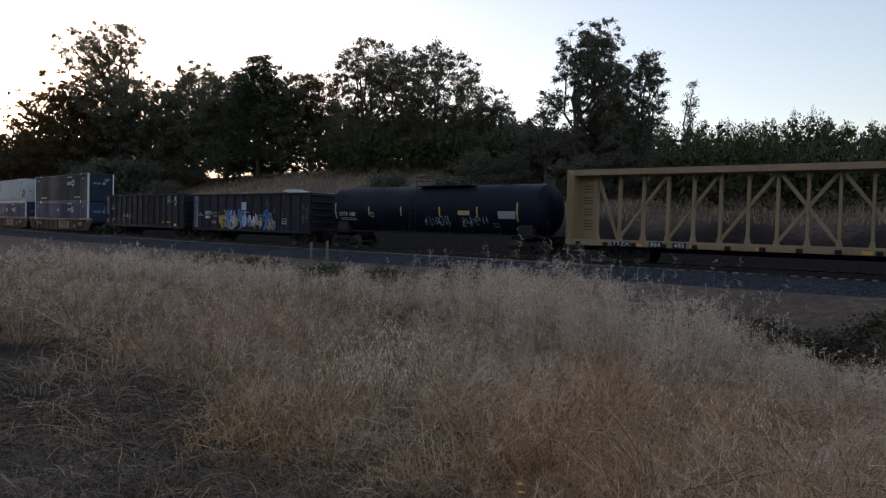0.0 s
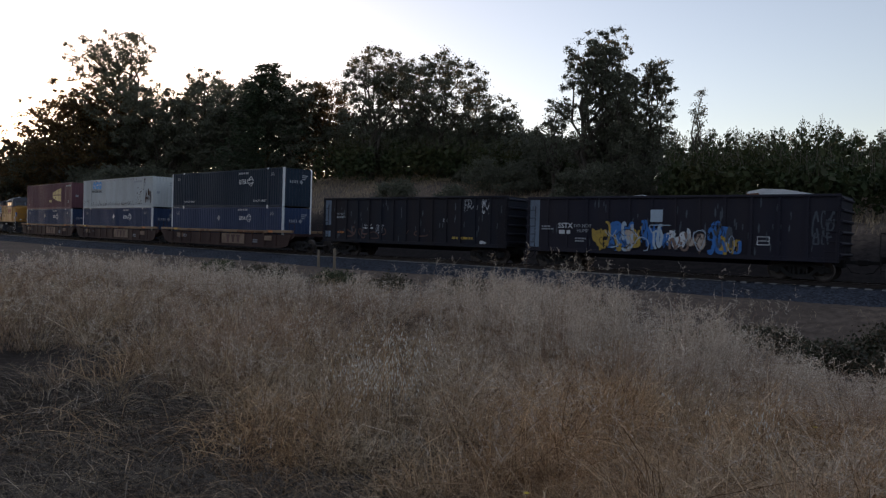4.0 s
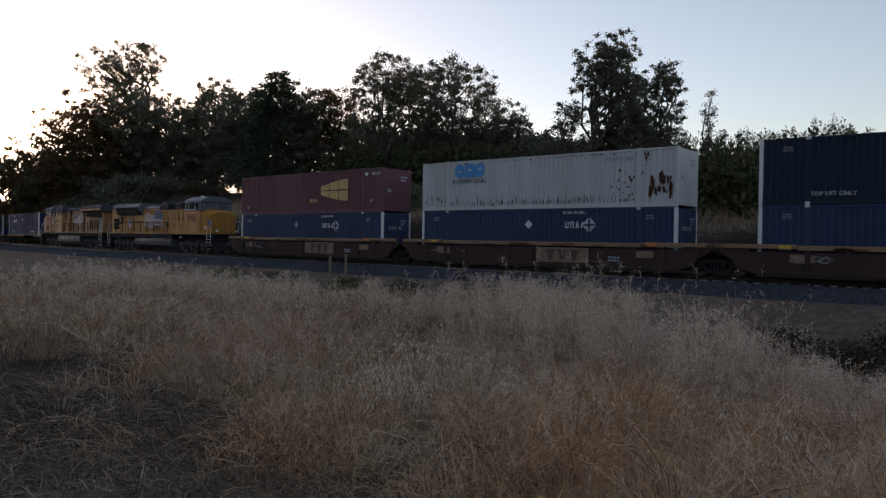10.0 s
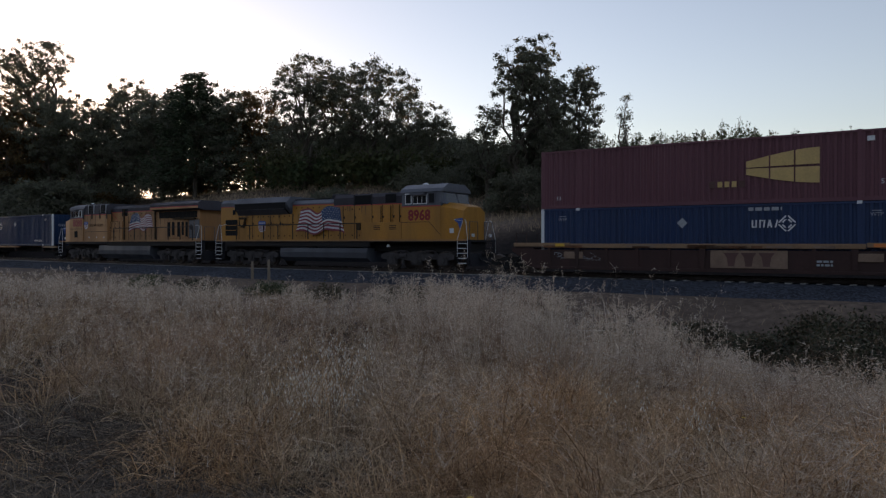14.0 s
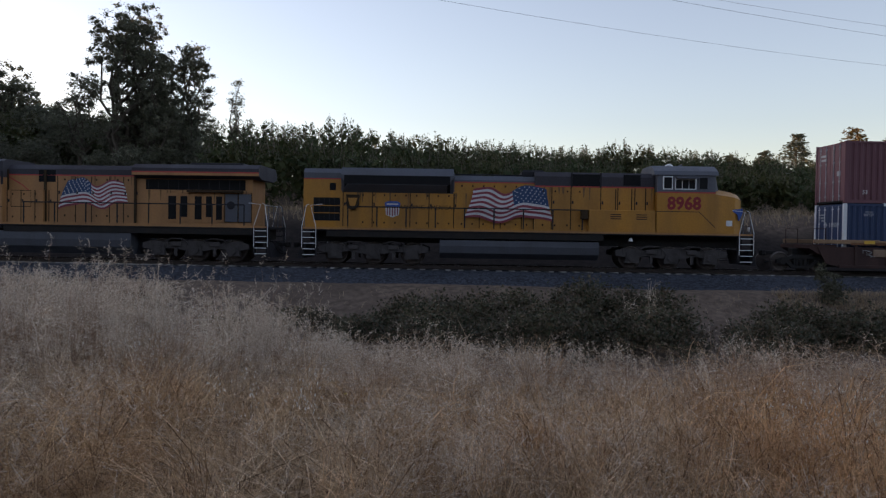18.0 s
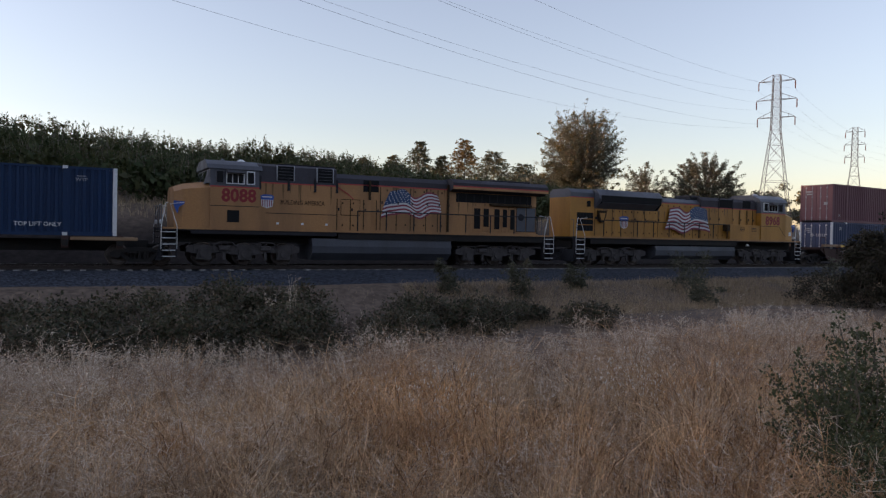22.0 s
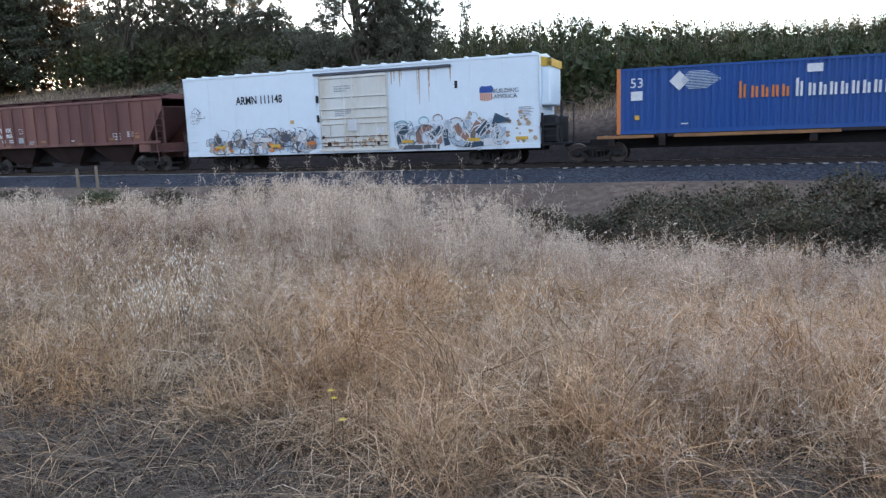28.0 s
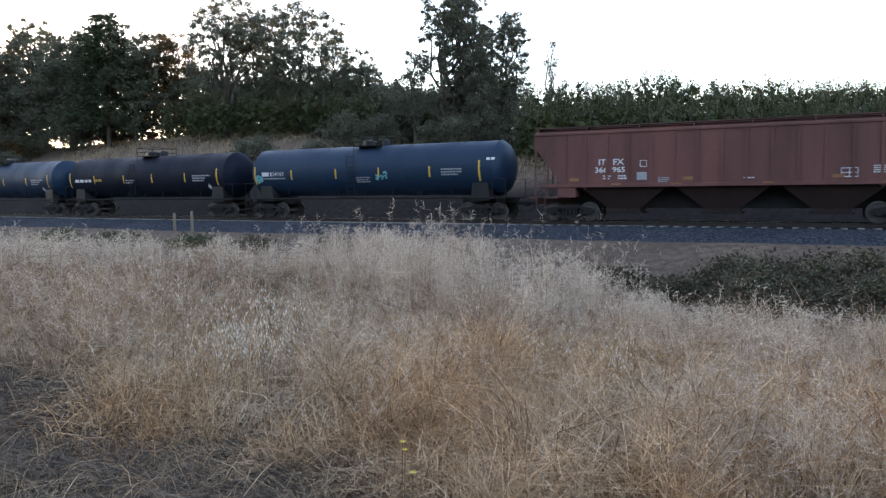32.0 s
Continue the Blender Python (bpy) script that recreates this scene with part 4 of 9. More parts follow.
for k in range(3):
    x0 = 1.75 + 0.98 * k
    za, zb = 1.62 + 0.2 * k, 1.62 + 0.2 * (k + 1)
    for lo, hi, q in ((0.05, 0.47, -1), (0.53, 0.95, 1)):
        def zz(xf, fr):
            mid, half = 1.55, 0.32 + 0.52 * math.sin(min(1.0, (x0 - 1.75 + xf) / 3.0) * 1.5)
            return mid - half + 2 * half * fr
        n_ = 5
        up = [(x0 + 0.92 * i / n_, YN - 0.004, zz(0.92 * i / n_, hi)) for i in range(n_ + 1)]
        dn = [(x0 + 0.92 * i / n_, YN - 0.004, zz(0.92 * i / n_, lo)) for i in range(n_ + 1)]
        part("shipping_mark", Geo().add(up + dn, [(i, i + 1, n_ + 2 + i, n_ + 1 + i) for i in range(n_)]), M_GOLD, b, "pale yellow curved piece of a shell-shaped mark")
for x_ in (0.55, 0.85, 1.15):
    part("name_bar", Geo().box(x_, x_ + 0.2, YN - 0.005, YN, 0.75, 1.0), M_GOLD, b)
for x_ in (0.2, 1.45):
    part("name_bar", Geo().box(x_, x_ + 0.25, YN - 0.005, YN, 0.72, 1.02), M_BROWND, b)
lettering("53'", 7.0, 0.75, 0.2, YN, M_MARK, b)
lettering("53", -7.1, 0.5, 0.18, YN, M_MARK, b)
dashes(b, 6.35, 2.62, [0.35], YN, M_MARK, 4, 0.2, "number_bar")
dashes(b, 7.0, 2.62, [0.8], YN, M_FADED, 5, 0.18, "number_bar")

# -- articulated spine cars, one box each --
def spine_car(s, trucks=(9.3, -9.3), ends=(False, False)):
    c = thing("spine_car", "dark spine car with rust-orange edge strips", "freight car", "spine cars of the train")
    part("centre_sill", Geo().box(-9.4, 9.4, -0.35, 0.35, 0.62, 1.12, 0.03), M_STEEL, c)
    for a, bb, mat in ((-8.95, -6.45, M_CHORDY), (-5.6, 1.0, M_CHORDY), (6.3, 8.9, M_CHORD)):
        part("deck_edge", Geo().box(a, bb, -1.4, -1.2, 1.08, 1.22, 0.015), mat, c)
        part("deck_edge", Geo().box(a, bb, 1.2, 1.4, 1.08, 1.22, 0.015), mat, c)
    for x in (-8.3, -6.1, 0.0, 6.1, 8.2):
        part("bolster", Geo().prism([(x - 0.16, 1.1), (x + 0.16, 1.1), (x + 0.1, 0.85), (x - 0.1, 0.85)], -1.38, 1.38), M_STEEL, c)
        for yy in (-1.3, 1.2):
            part("pedestal", Geo().box(x - 0.14, x + 0.14, yy, yy + 0.12, 0.75, 1.28, 0.015), M_WELL, c)
    part("end_step", Geo().box(-9.0, -8.6, -1.45, -1.0, 0.55, 0.6), M_STEEL, c)
    part("end_step", Geo().box(8.5, 8.9, -1.45, -1.0, 0.55, 0.6), M_STEEL, c)
    for x in trucks:
        truck(c, x)
    if ends[0]:
        coupler(c, 9.3, 1)
    if ends[1]:
        coupler(c, -9.3, -1)
    return on_train(c, s)


spine_car(-188.7, (9.0, -9.0), (True, True))
spine_car(-209.15, (9.0, -9.35), (True, False))
spine_car(-227.95, (-9.0,), (False, True))
for s_, at_ in ((-188.7, -4.4), (-209.15, 4.2)):
    b = container(s_, 1.27, M_NAVYBOX2, "slate blue container with white corner posts on a spine car", style="navy")
    navy_marks(b, YN, at=at_, z=1.93, h=0.42)
    diamond(b, -0.1, 2.05, 0.26, YN, M_FADED)
b = container(-227.95, 1.27, M_PACER, "bright blue container with orange corner posts and white lettering", posts=M_ORANGE, style="plain")
lettering("53", -7.2, 2.22, 0.42, YN, M_MARK, b)
plate("placard", -7.45, -6.95, 1.48, 1.88, YN, M_MARK, b)
plate("placard", -7.28, -7.08, 0.62, 0.82, YN, M_REFL, b, "small yellow sticker")
diamond(b, -5.4, 2.25, 0.42, YN, M_MARK)
g = Geo()
for k in range(12):
    z = 1.88 + 0.066 * k
    q = 1 - abs(k - 5.5) / 7
    g.box(-5.35 + 0.06 * abs(k - 5.5), -4.4 + 0.75 * q, YN - 0.005, YN - 0.001, z, z + 0.032)
part("speed_lines", g, M_G6, b, "pale streaming lines beside a diamond")
# the operator's name as slab bars: five orange, ten white
def name_bars(x0, n, w, h, hcap, mat, zz):
    for k in range(n):
        hh = hcap if k == 0 else h
        a = x0 + k * w + (0.08 if k else 0)
        g = Geo().box(a, a + w * 0.26, YN - 0.006, YN - 0.002, zz, zz + hh).box(a + w * 0.42, a + w * 0.66, YN - 0.006, YN - 0.002, zz, zz + hh * (0.94 if k % 2 else 0.8))
        part("name_bar", g, mat, b)


name_bars(-2.95, 5, 0.40, 0.50, 0.72, M_ORANGE, 1.38)
name_bars(-0.75, 10, 0.40, 0.52, 0.74, M_MARK, 1.36)
plate("placard", -0.35, 0.25, 2.32, 2.66, YN, M_MARK, b)
dashes(b, 4.3, 2.45, [1.0], YN, M_FADED, 4, 0.14, "number_bar")
plate("placard", -5.3, -5.0, 0.36, 0.42, YN, M_MARK, b)
plate("placard", 5.2, 5.5, 0.36, 0.42, YN, M_MARK, b)


# -- centre beam flat --
def centerbeam(s):
    c = thing("centerbeam_flatcar", "tan centre beam flatcar with open truss and no load", "freight car")
    L = 11.15
    part("deck", Geo().box(-L, L, -1.4, 1.4, 0.98, 1.08, 0.01), M_WOOD, c)
    for out in (-1, 1):
        ya, yb = sorted((out * 1.42, out * 1.34))
        part("side_sill", Geo().box(-L, L, ya, yb, 0.80, 1.10, 0.015), M_TAN, c)
        for k in range(15):
            x = -10.4 + 1.48 * k
            yc, yd = sorted((out * 1.47, out * 1.42))
            part("winch", Geo().box(x - 0.14, x + 0.14, yc, yd, 0.82, 1.0, 0.02), M_STEEL, c)
    part("top_chord", Geo().prism([(-L, 4.55), (L, 4.55), (L, 4.68), (-L, 4.68)], -0.62, 0.62), M_TAN, c)
    part("top_flange", Geo().box(-L, L, -0.66, -0.6, 4.42, 4.72).box(-L, L, 0.6, 0.66, 4.42, 4.72), M_TAN, c)
    xs = [-10.05 + 1.256 * k for k in range(17)]
    for d in (-1, 1):
        g = Geo()
        g.box(min(d * L, d * (L - 0.06)), max(d * L, d * (L - 0.06)), -1.38, 1.38, 1.08, 4.68)
        part("bulkhead", g, M_TAN, c, "solid tan end bulkhead")
        part("bulkhead_web", Geo().prism([(d * L, 1.08), (d * L, 4.66), (d * (L - 1.1), 4.6), (d * (L - 1.1), 1.08)], -0.12, 0.12), M_TAN, c)
        for k in range(3):
            part("bulkhead_rib", Geo().box(min(d * L, d * (L - 0.25)), max(d * L, d * (L - 0.25)), -1.3 + 1.25 * k, -1.22 + 1.25 * k, 1.1, 4.5), M_TAN, c)
        part("ladder_stencil", Geo().box(min(d * (L - 0.3), d * (L - 0.9)), max(d * (L - 0.3), d * (L - 0.9)), -0.127, -0.122, 1.6, 1.64), M_BROWN, c)
    for k, x in enumerate(xs):
        part("truss_post", Geo().box(x - 0.05, x + 0.05, -0.16, 0.16, 1.08, 4.56), M_TAN, c)
        part("post_foot", Geo().prism([(x - 0.12, 1.08), (x + 0.12, 1.08), (x + 0.06, 1.4), (x - 0.06, 1.4)], -0.2, 0.2), M_TAN, c)

    def brace(xa, za, xb, zb):
        q = Vector((xb - xa, 0, zb - za)).normalized()
        p = Vector((-q.z, 0, q.x)) * 0.075
        part("truss_brace", Geo().add([(xa + p.x, y, za + p.z) for y in (-0.07, 0.07)] + [(xa - p.x, y, za - p.z) for y in (-0.07, 0.07)] + [(xb + p.x, y, zb + p.z) for y in (-0.07, 0.07)] + [(xb - p.x, y, zb - p.z) for y in (-0.07, 0.07)],
                              [(0, 1, 5, 4), (2, 6, 7, 3), (0, 4, 6, 2), (1, 3, 7, 5), (0, 2, 3, 1), (4, 5, 7, 6)]), M_TAN, c)

    brace(xs[0], 4.4, xs[1] - 0.12, 1.25)
    brace(xs[16], 4.4, xs[15] + 0.12, 1.25)
    for k in range(1, 8, 2):
        brace(xs[k], 1.2, xs[k + 2], 4.45)
        brace(xs[16 - k], 1.2, xs[14 - k], 4.45)
    for k in range(0, 17, 2):
        part("gusset", Geo().prism([(xs[k] - 0.2, 4.56), (xs[k] + 0.2, 4.56), (xs[k] + 0.1, 4.15), (xs[k] - 0.1, 4.15)], -0.09, 0.09), M_TAN, c)
    for x, w in ((-8.1, 0.95), (-6.35, 0.65), (-5.2, 0.65)):
        plate("number_panel", x - w / 2, x + w / 2, 0.81, 1.07, -1.425, M_DKMARK, c)
    lettering("TTZX", -8.1, 0.94, 0.19, -1.434, M_MARK, c, squeeze=1.25)
    lettering("864", -6.35, 0.94, 0.19, -1.434, M_MARK, c, squeeze=1.2)
    lettering("685", -5.2, 0.94, 0.19, -1.434, M_MARK, c, squeeze=1.2)
    for x in (-7.2, -4.5, -1.6, 2.5, 6.0):
        plate("reflector", x - 0.2, x + 0.2, 0.84, 0.98, -1.425, M_REFL, c)
    for k in range(17):
        plate("stencil", -10.75, -10.25, 1.75 + 0.15 * k, 1.81 + 0.15 * k, -0.123, M_TAN if k % 4 == 3 else M_BROWN, c)
    part("centre_sill", Geo().box(-10.6, 10.6, -0.3, 0.3, 0.55, 0.98, 0.03), M_STEEL, c)
    for k in range(9):
        part("cross_bearer", Geo().box(-6.6 + 1.65 * k, -6.45 + 1.65 * k, -1.3, 1.3, 0.72, 0.97), M_STEEL, c)
    for x in (-8.2, 8.2):
        truck(c, x)
    coupler(c, -11.0, -1)
    coupler(c, 11.0, 1)
    return on_train(c, s)


centerbeam(-7.9)


# -- tank cars --
def tank_car(s, mat, label, marks="a", L=8.35, rad=1.42, zc=2.72, dome=True):
    c = thing("tank_car", label, "tank car", "tank cars of the train")
    prof = [(-L - 0.02, 0.05), (-L + 0.02, 0.5), (-L + 0.12, 0.9), (-L + 0.3, 1.2), (-L + 0.58, rad)]
    prof += [(-L + 2.8, rad), (-0.75, rad), (0.75, rad), (L - 2.8, rad)]
    prof += [(-a, r) for a, r in reversed(prof[:5])]
    o = part("shell", Geo().lathe(prof, "x", 40, (0, 0, zc)), mat, c)
    sharp_smooth(o, 30)
    for x in (-5.4, -2.7, 2.7, 5.4):
        part("weld_band", Geo().lathe([(x - 0.02, rad), (x - 0.015, rad + 0.006), (x + 0.015, rad + 0.006), (x + 0.02, rad)], "x", 40, (0, 0, zc)), mat, c)
    for x in (-L + 1.35, L - 1.35):  # saddles
        part("saddle", Geo().prism([(x - 0.55, 1.02), (x + 0.55, 1.02), (x + 0.4, zc - 0.6), (x - 0.4, zc - 0.6)], -1.18, 1.18), M_BLACK, c)
    part("stub_sill", Geo().box(-L - 0.25, -L + 2.8, -0.3, 0.3, 0.85, 1.2, 0.03), M_STEEL, c)
    part("stub_sill", Geo().box(L - 2.8, L + 0.25, -0.3, 0.3, 0.85, 1.2, 0.03), M_STEEL, c)
    for out in (-1, 1):
        part("running_pipe", Geo().cyl((-L + 0.2, out * 1.22, 1.16), (L - 0.2, out * 1.22, 1.16), 0.045, None, 8), M_STEEL, c)
        for k in range(9):
            x = -L + 1.2 + (2 * L - 2.4) * k / 8
            part("pipe_bracket", Geo().tube([(x, out * 1.22, 1.16), (x, out * 1.02, zc - 1.0)], 0.02, 5), M_STEEL, c)
    for d in (-1, 1):
        x = d * (L + 0.15)
        part("end_platform", Geo().box(min(x, x - d * 0.9), max(x, x - d * 0.9), -1.4, 1.4, 1.12, 1.18), M_STEEL, c)
        g = Geo().tube([(x, -1.35, 1.15), (x, -1.35, 2.1), (x, 1.35, 2.1), (x, 1.35, 1.15)], 0.022, 5)
        g.tube([(x - d * 0.75, -1.35, 1.15), (x - d * 0.75, -1.35, 2.1), (x, -1.35, 2.1)], 0.022, 5)
        part("end_railing", g, M_STEEL, c)
        ladder(c, x - d * 0.45, x - d * 0.05, 0.45, 1.15, -1.42, M_STEEL, 3)
        truck(c, d * (L - 1.35), WHEELG)
        coupler(c, d * (L + 0.15), d)
    # top fittings with a railed platform, and the ladder up to it
    zt, fx, w = zc + rad, 1.2 if marks == "a" else 0.0, 2.1 if marks == "a" else 0.8
    part("manway", Geo().lathe([(zt - 0.15, 0.42), (zt + 0.22, 0.42), (zt + 0.26, 0.38), (zt + 0.34, 0.12)], "z", 18, (fx - 0.3, 0, 0)), M_BLACK, c)
    part("valve_housing", Geo().lathe([(zt - 0.15, 0.24), (zt + 0.28, 0.24), (zt + 0.32, 0.15)], "z", 14, (fx + 0.75, 0, 0)), M_BLACK, c)
    part("walkway", Geo().box(fx - w, fx + w, -1.0, -0.45, zt - 0.08, zt - 0.04).box(fx - w, fx + w, 0.45, 1.0, zt - 0.08, zt - 0.04), M_STEEL, c)
    for yy in (-1.0, 1.0):
        g = Geo().tube([(fx - w, yy, zt - 0.5), (fx - w, yy, zt + 0.5), (fx + w, yy, zt + 0.5), (fx + w, yy, zt - 0.5)], 0.022, 5)
        g.tube([(fx - w, yy, zt + 0.22), (fx + w, yy, zt + 0.22)], 0.018, 5)
        part("guard_rail", g, M_STEEL, c)
    for d in (fx - w, fx + w):
        part("guard_rail", Geo().tube([(d, -1.0, zt + 0.5), (d, 1.0, zt + 0.5)], 0.022, 5), M_STEEL, c)
    ladder(c, -0.95, -0.45, 1.1, zc + 0.9, -rad - 0.1, M_STEEL, 9)

    def on_shell(z):
        return -math.sqrt(max(0.01, rad * rad - (z - zc) ** 2)) - 0.008

    def strip(x, z0, z1, w, m, nm="reflector", lb=""):
        g = Geo()
        n = 5
        zs = [z0 + (z1 - z0) * i / n for i in range(n + 1)]
        g.add([(x + q * w / 2, on_shell(z) - 0.002, z) for z in zs for q in (-1, 1)], [(2 * i, 2 * i + 1, 2 * i + 3, 2 * i + 2) for i in range(n)])
        part(nm, g, m, c, lb)

    rx = (-7.8, -5.0, -1.8, 1.1, 4.3, 7.2) if marks != "a" else (-7.6, -4.5, -1.75, 1.3, 4.05, 6.75)
    for k, x in enumerate(rx):
        tall = k in (0, 5)
        strip(x, zc - 0.45 if not tall else zc - 0.7, zc + 0.12 if not tall else zc + 0.35, 0.10, M_REFL if marks != "a" else M_GOLD, "reflector", "yellow reflective strip" if k == 0 else "")
    if marks == "a":
        lettering("SOTX 1687", -6.5, 2.24, 0.24, on_shell(2.2) - 0.012, M_MARK, c, squeeze=0.9)
        dashes(c, -7.2, 2.02, [1.4, 1.5], on_shell(1.9) - 0.02, M_FADED, 3, 0.06)
        part("stencil_box", Geo().ribbon([(-4.35, 2.1), (-4.1, 2.1), (-4.1, 2.35), (-4.35, 2.35), (-4.35, 2.1)], 0.03, on_shell(2.1) - 0.01), M_MARK, c)
        strip(3.1, 2.26, 2.52, 0.85, M_GOLD, "placard", "pale yellow sticker")
        strip(6.05, 2.08, 2.5, 1.15, M_FADED, "placard", "pale grey sign")
        for k, (x0, x1) in enumerate(((0.1, 1.9), (2.7, 4.7))):
            for q in range(5):  # scrawled letters, one after the other
                u = x0 + (x1 - x0) * q / 5
                scribble(c, u, u + 0.44, 1.62, 2.18, on_shell(1.7) - 0.02, [M_G6], 4, 31 + 10 * k + q, (0.022, 0.036), label="thin pale scrawled tag")
        part("stencil_box", Geo().ribbon([(5.05, 1.62), (5.45, 1.62), (5.45, 1.8), (5.05, 1.8), (5.05, 1.62)], 0.03, on_shell(1.62) - 0.01), M_FADED, c)
        diamond(c, 6.6, 1.5, 0.16, on_shell(1.5) - 0.05, M_MARK, "hazard_placard")
    elif marks == "b":
        lettering("54163", -6.0, 2.62, 0.25, on_shell(2.62) - 0.012, M_MARK, c)
        dashes(c, -7.25, 2.74, [0.75], on_shell(2.62) - 0.012, M_MARK, 6, 0.24, "owner_bars")
        dashes(c, -7.3, 2.4, [1.8], on_shell(2.4) - 0.015, M_FADED, 4, 0.08)
        scribble(c, -7.7, -7.3, 2.05, 2.5, on_shell(2.1) - 0.02, [M_G4], 5, 51, (0.1, 0.2))
        scribble(c, 0.9, 1.6, 2.2, 2.6, on_shell(2.25) - 0.02, [M_G4], 6, 52, (0.05, 0.12))
        dashes(c, -0.4, 2.35, [0.9, 0.8, 0.9], on_shell(2.2) - 0.03, M_FADED, 7, 0.07)
        dashes(c, 5.0, 2.7, [1.2, 1.2, 1.0], on_shell(2.5) - 0.02, M_FADED, 8, 0.08)
        dashes(c, 7.6, 3.2, [0.5], on_shell(3.2) - 0.03, M_MARK, 9, 0.12)
    else:
        dashes(c, -7.2, 2.6, [1.9], on_shell(2.5) - 0.012, M_MARK, 6, 0.2, "number_bar")
        dashes(c, -4.9, 2.6, [0.7], on_shell(2.5) - 0.012, M_G2, 8, 0.17)
        dashes(c, -1.6, 2.5, [0.9, 0.7], on_shell(2.4) - 0.015, M_FADED, 9, 0.09)
        dashes(c, 5.0, 2.7, [1.6, 1.2, 1.0], on_shell(2.5) - 0.02, M_FADED, 2, 0.09)
        diamond(c, 6.4, 1.95, 0.17, on_shell(1.95), M_MARK, "hazard_placard")
    for o in c.children:  # paint lies on the curve of the shell
        if o.name.split(".")[0] in ("graffiti", "lettering", "stencil", "stencil_box", "hazard_placard", "number_bar", "owner_bars"):
            top = min(v.co.y for v in o.data.vertices)
            for v in o.data.vertices:
                v.co.y = on_shell(v.co.z) - 0.006 + 0.5 * max(-0.01, min(0.01, v.co.y - top - 0.005))
    return on_train(c, s)


tank_car(-28.8, M_TANK, "glossy black tank car with white reporting marks and scrawled graffiti", "a", 8.5, 1.46, 2.62)
tank_car(-289.15, M_TANKB, "blue-black tank car with yellow reflective strips", "b", 8.5)
tank_car(-307.4, M_TANK, "sooty black tank car with a faded middle band", "c")
tank_car(-325.3, M_TANKB, "blue-black tank car at the tail", "c")


# -- gondolas --
def gondola(s, mat, label, kind, L=7.55, H=3.72, z0=0.95):
    c = thing("gondola_car", label, "freight car", "gondolas of the train")
    hy = 1.42
    for out in (-1, 1):
        ya, yb = sorted((out * hy, out * (hy - 0.03)))
        part("side_wall", Geo().box(-L, L, ya, yb, z0, H - 0.08), mat, c)
        yc, yd = sorted((out * (hy + 0.09), out * (hy - 0.06)))
        part("top_chord", Geo().box(-L, L, yc, yd, H - 0.12, H, 0.02), mat, c)
        ye, yf = sorted((out * (hy + 0.07), out * hy))
        part("bottom_sill", Geo().box(-L, L, ye, yf, z0 - 0.12, z0 + 0.08, 0.015), mat, c)
        n = 14 if kind == "g1" else 15
        for k in range(n):
            x = -L + 0.1 + (2 * L - 0.2) * k / (n - 1)
            yg, yh = sorted((out * (hy + 0.08), out * hy))
            part("side_post", Geo().prism([(x - 0.09, z0), (x + 0.09, z0), (x + 0.05, H - 0.1), (x - 0.05, H - 0.1)], yg, yh), mat, c)
    for d in (-1, 1):
        xa, xb = sorted((d * L, d * (L - 0.04)))
        part("end_wall", Geo().box(xa, xb, -hy, hy, z0, H - 0.05), mat, c)
        for k in range(6):
            xc, xd = sorted((d * L, d * (L + 0.10)))
            z = z0 + 0.2 + (H - z0 - 0.4) * k / 5
            part("end_rib", Geo().prism([(xc, z - 0.08), (xd, z - 0.03), (xd, z + 0.03), (xc, z + 0.08)], -hy, hy), mat, c)
        ladder(c, d * (L - 0.55), d * (L - 0.1), z0 - 0.3, H - 0.5, -hy - 0.11, mat, 6)
        truck(c, d * (L - 1.6))
        coupler(c, d * L, d)
    part("floor", Geo().box(-L, L, -hy, hy, z0 - 0.02, z0 + 0.05), M_STEEL, c)
    part("centre_sill", Geo().box(-L, L, -0.3, 0.3, 0.6, z0, 0.02), M_STEEL, c)
    y = -hy - 0.006
    if kind == "g1":
        plate("end_patch", -L + 0.05, -L + 0.75, z0 + 0.1, H - 0.15, y, M_BLUEGREY, c, "pale blue painted end panel")
        for k, (x0, x1, z1, m1, m2) in enumerate(((-3.7, -2.9, 2.1, M_G2, M_G2), (-3.0, -2.0, 2.5, M_G1, M_G2), (-2.3, -1.5, 2.4, M_G1, M_G6), (-1.8, -1.0, 2.2, M_G2, M_TANPALE), (-1.0, -0.1, 2.5, M_G1, M_G1), (-0.4, 0.6, 2.3, M_G1, M_G6), (0.3, 1.3, 2.1, M_MARK, M_G7), (1.0, 2.0, 2.0, M_G7, M_TANPALE), (2.2, 3.2, 2.5, M_G1, M_G5), (2.6, 3.6, 1.8, M_G2, M_G1))):
            blotches(c, x0 + 0.2, x1 - 0.2, z0 + 0.35, z1 - 0.3, y - 0.084, m1, 5, 310 + k, (0.13, 0.3), 1.3, "graffiti", "fat spray-painted letter shapes" if k == 0 else "")
            scribble(c, x0, x1, z0 + 0.1, z1, y - 0.09, [m1, m2], 6, 330 + k, (0.08, 0.17))
        scribble(c, -3.6, 3.5, z0 + 0.1, 2.3, y - 0.098, [M_DKMARK, M_G6], 26, 73, (0.025, 0.05))
        blotches(c, -7.3, 7.3, z0 + 0.2, 3.4, y - 0.002, M_G5, 60, 74, (0.02, 0.05), 6.0, "dust_streak", "pale dusty streaks down the side")
        plate("tag_plate", -0.6, 0.0, 2.45, 3.05, y - 0.084, M_G6, c, "pale painted square")
        lettering("SSTX", -5.2, 2.2, 0.26, y - 0.084, M_MARK, c, bold=0.03)
        dashes(c, -5.55, 1.98, [0.65], y - 0.084, M_MARK, 12, 0.2, "number_bar")
        lettering("DO NOT", -4.2, 2.2, 0.17, y - 0.084, M_FADED, c)
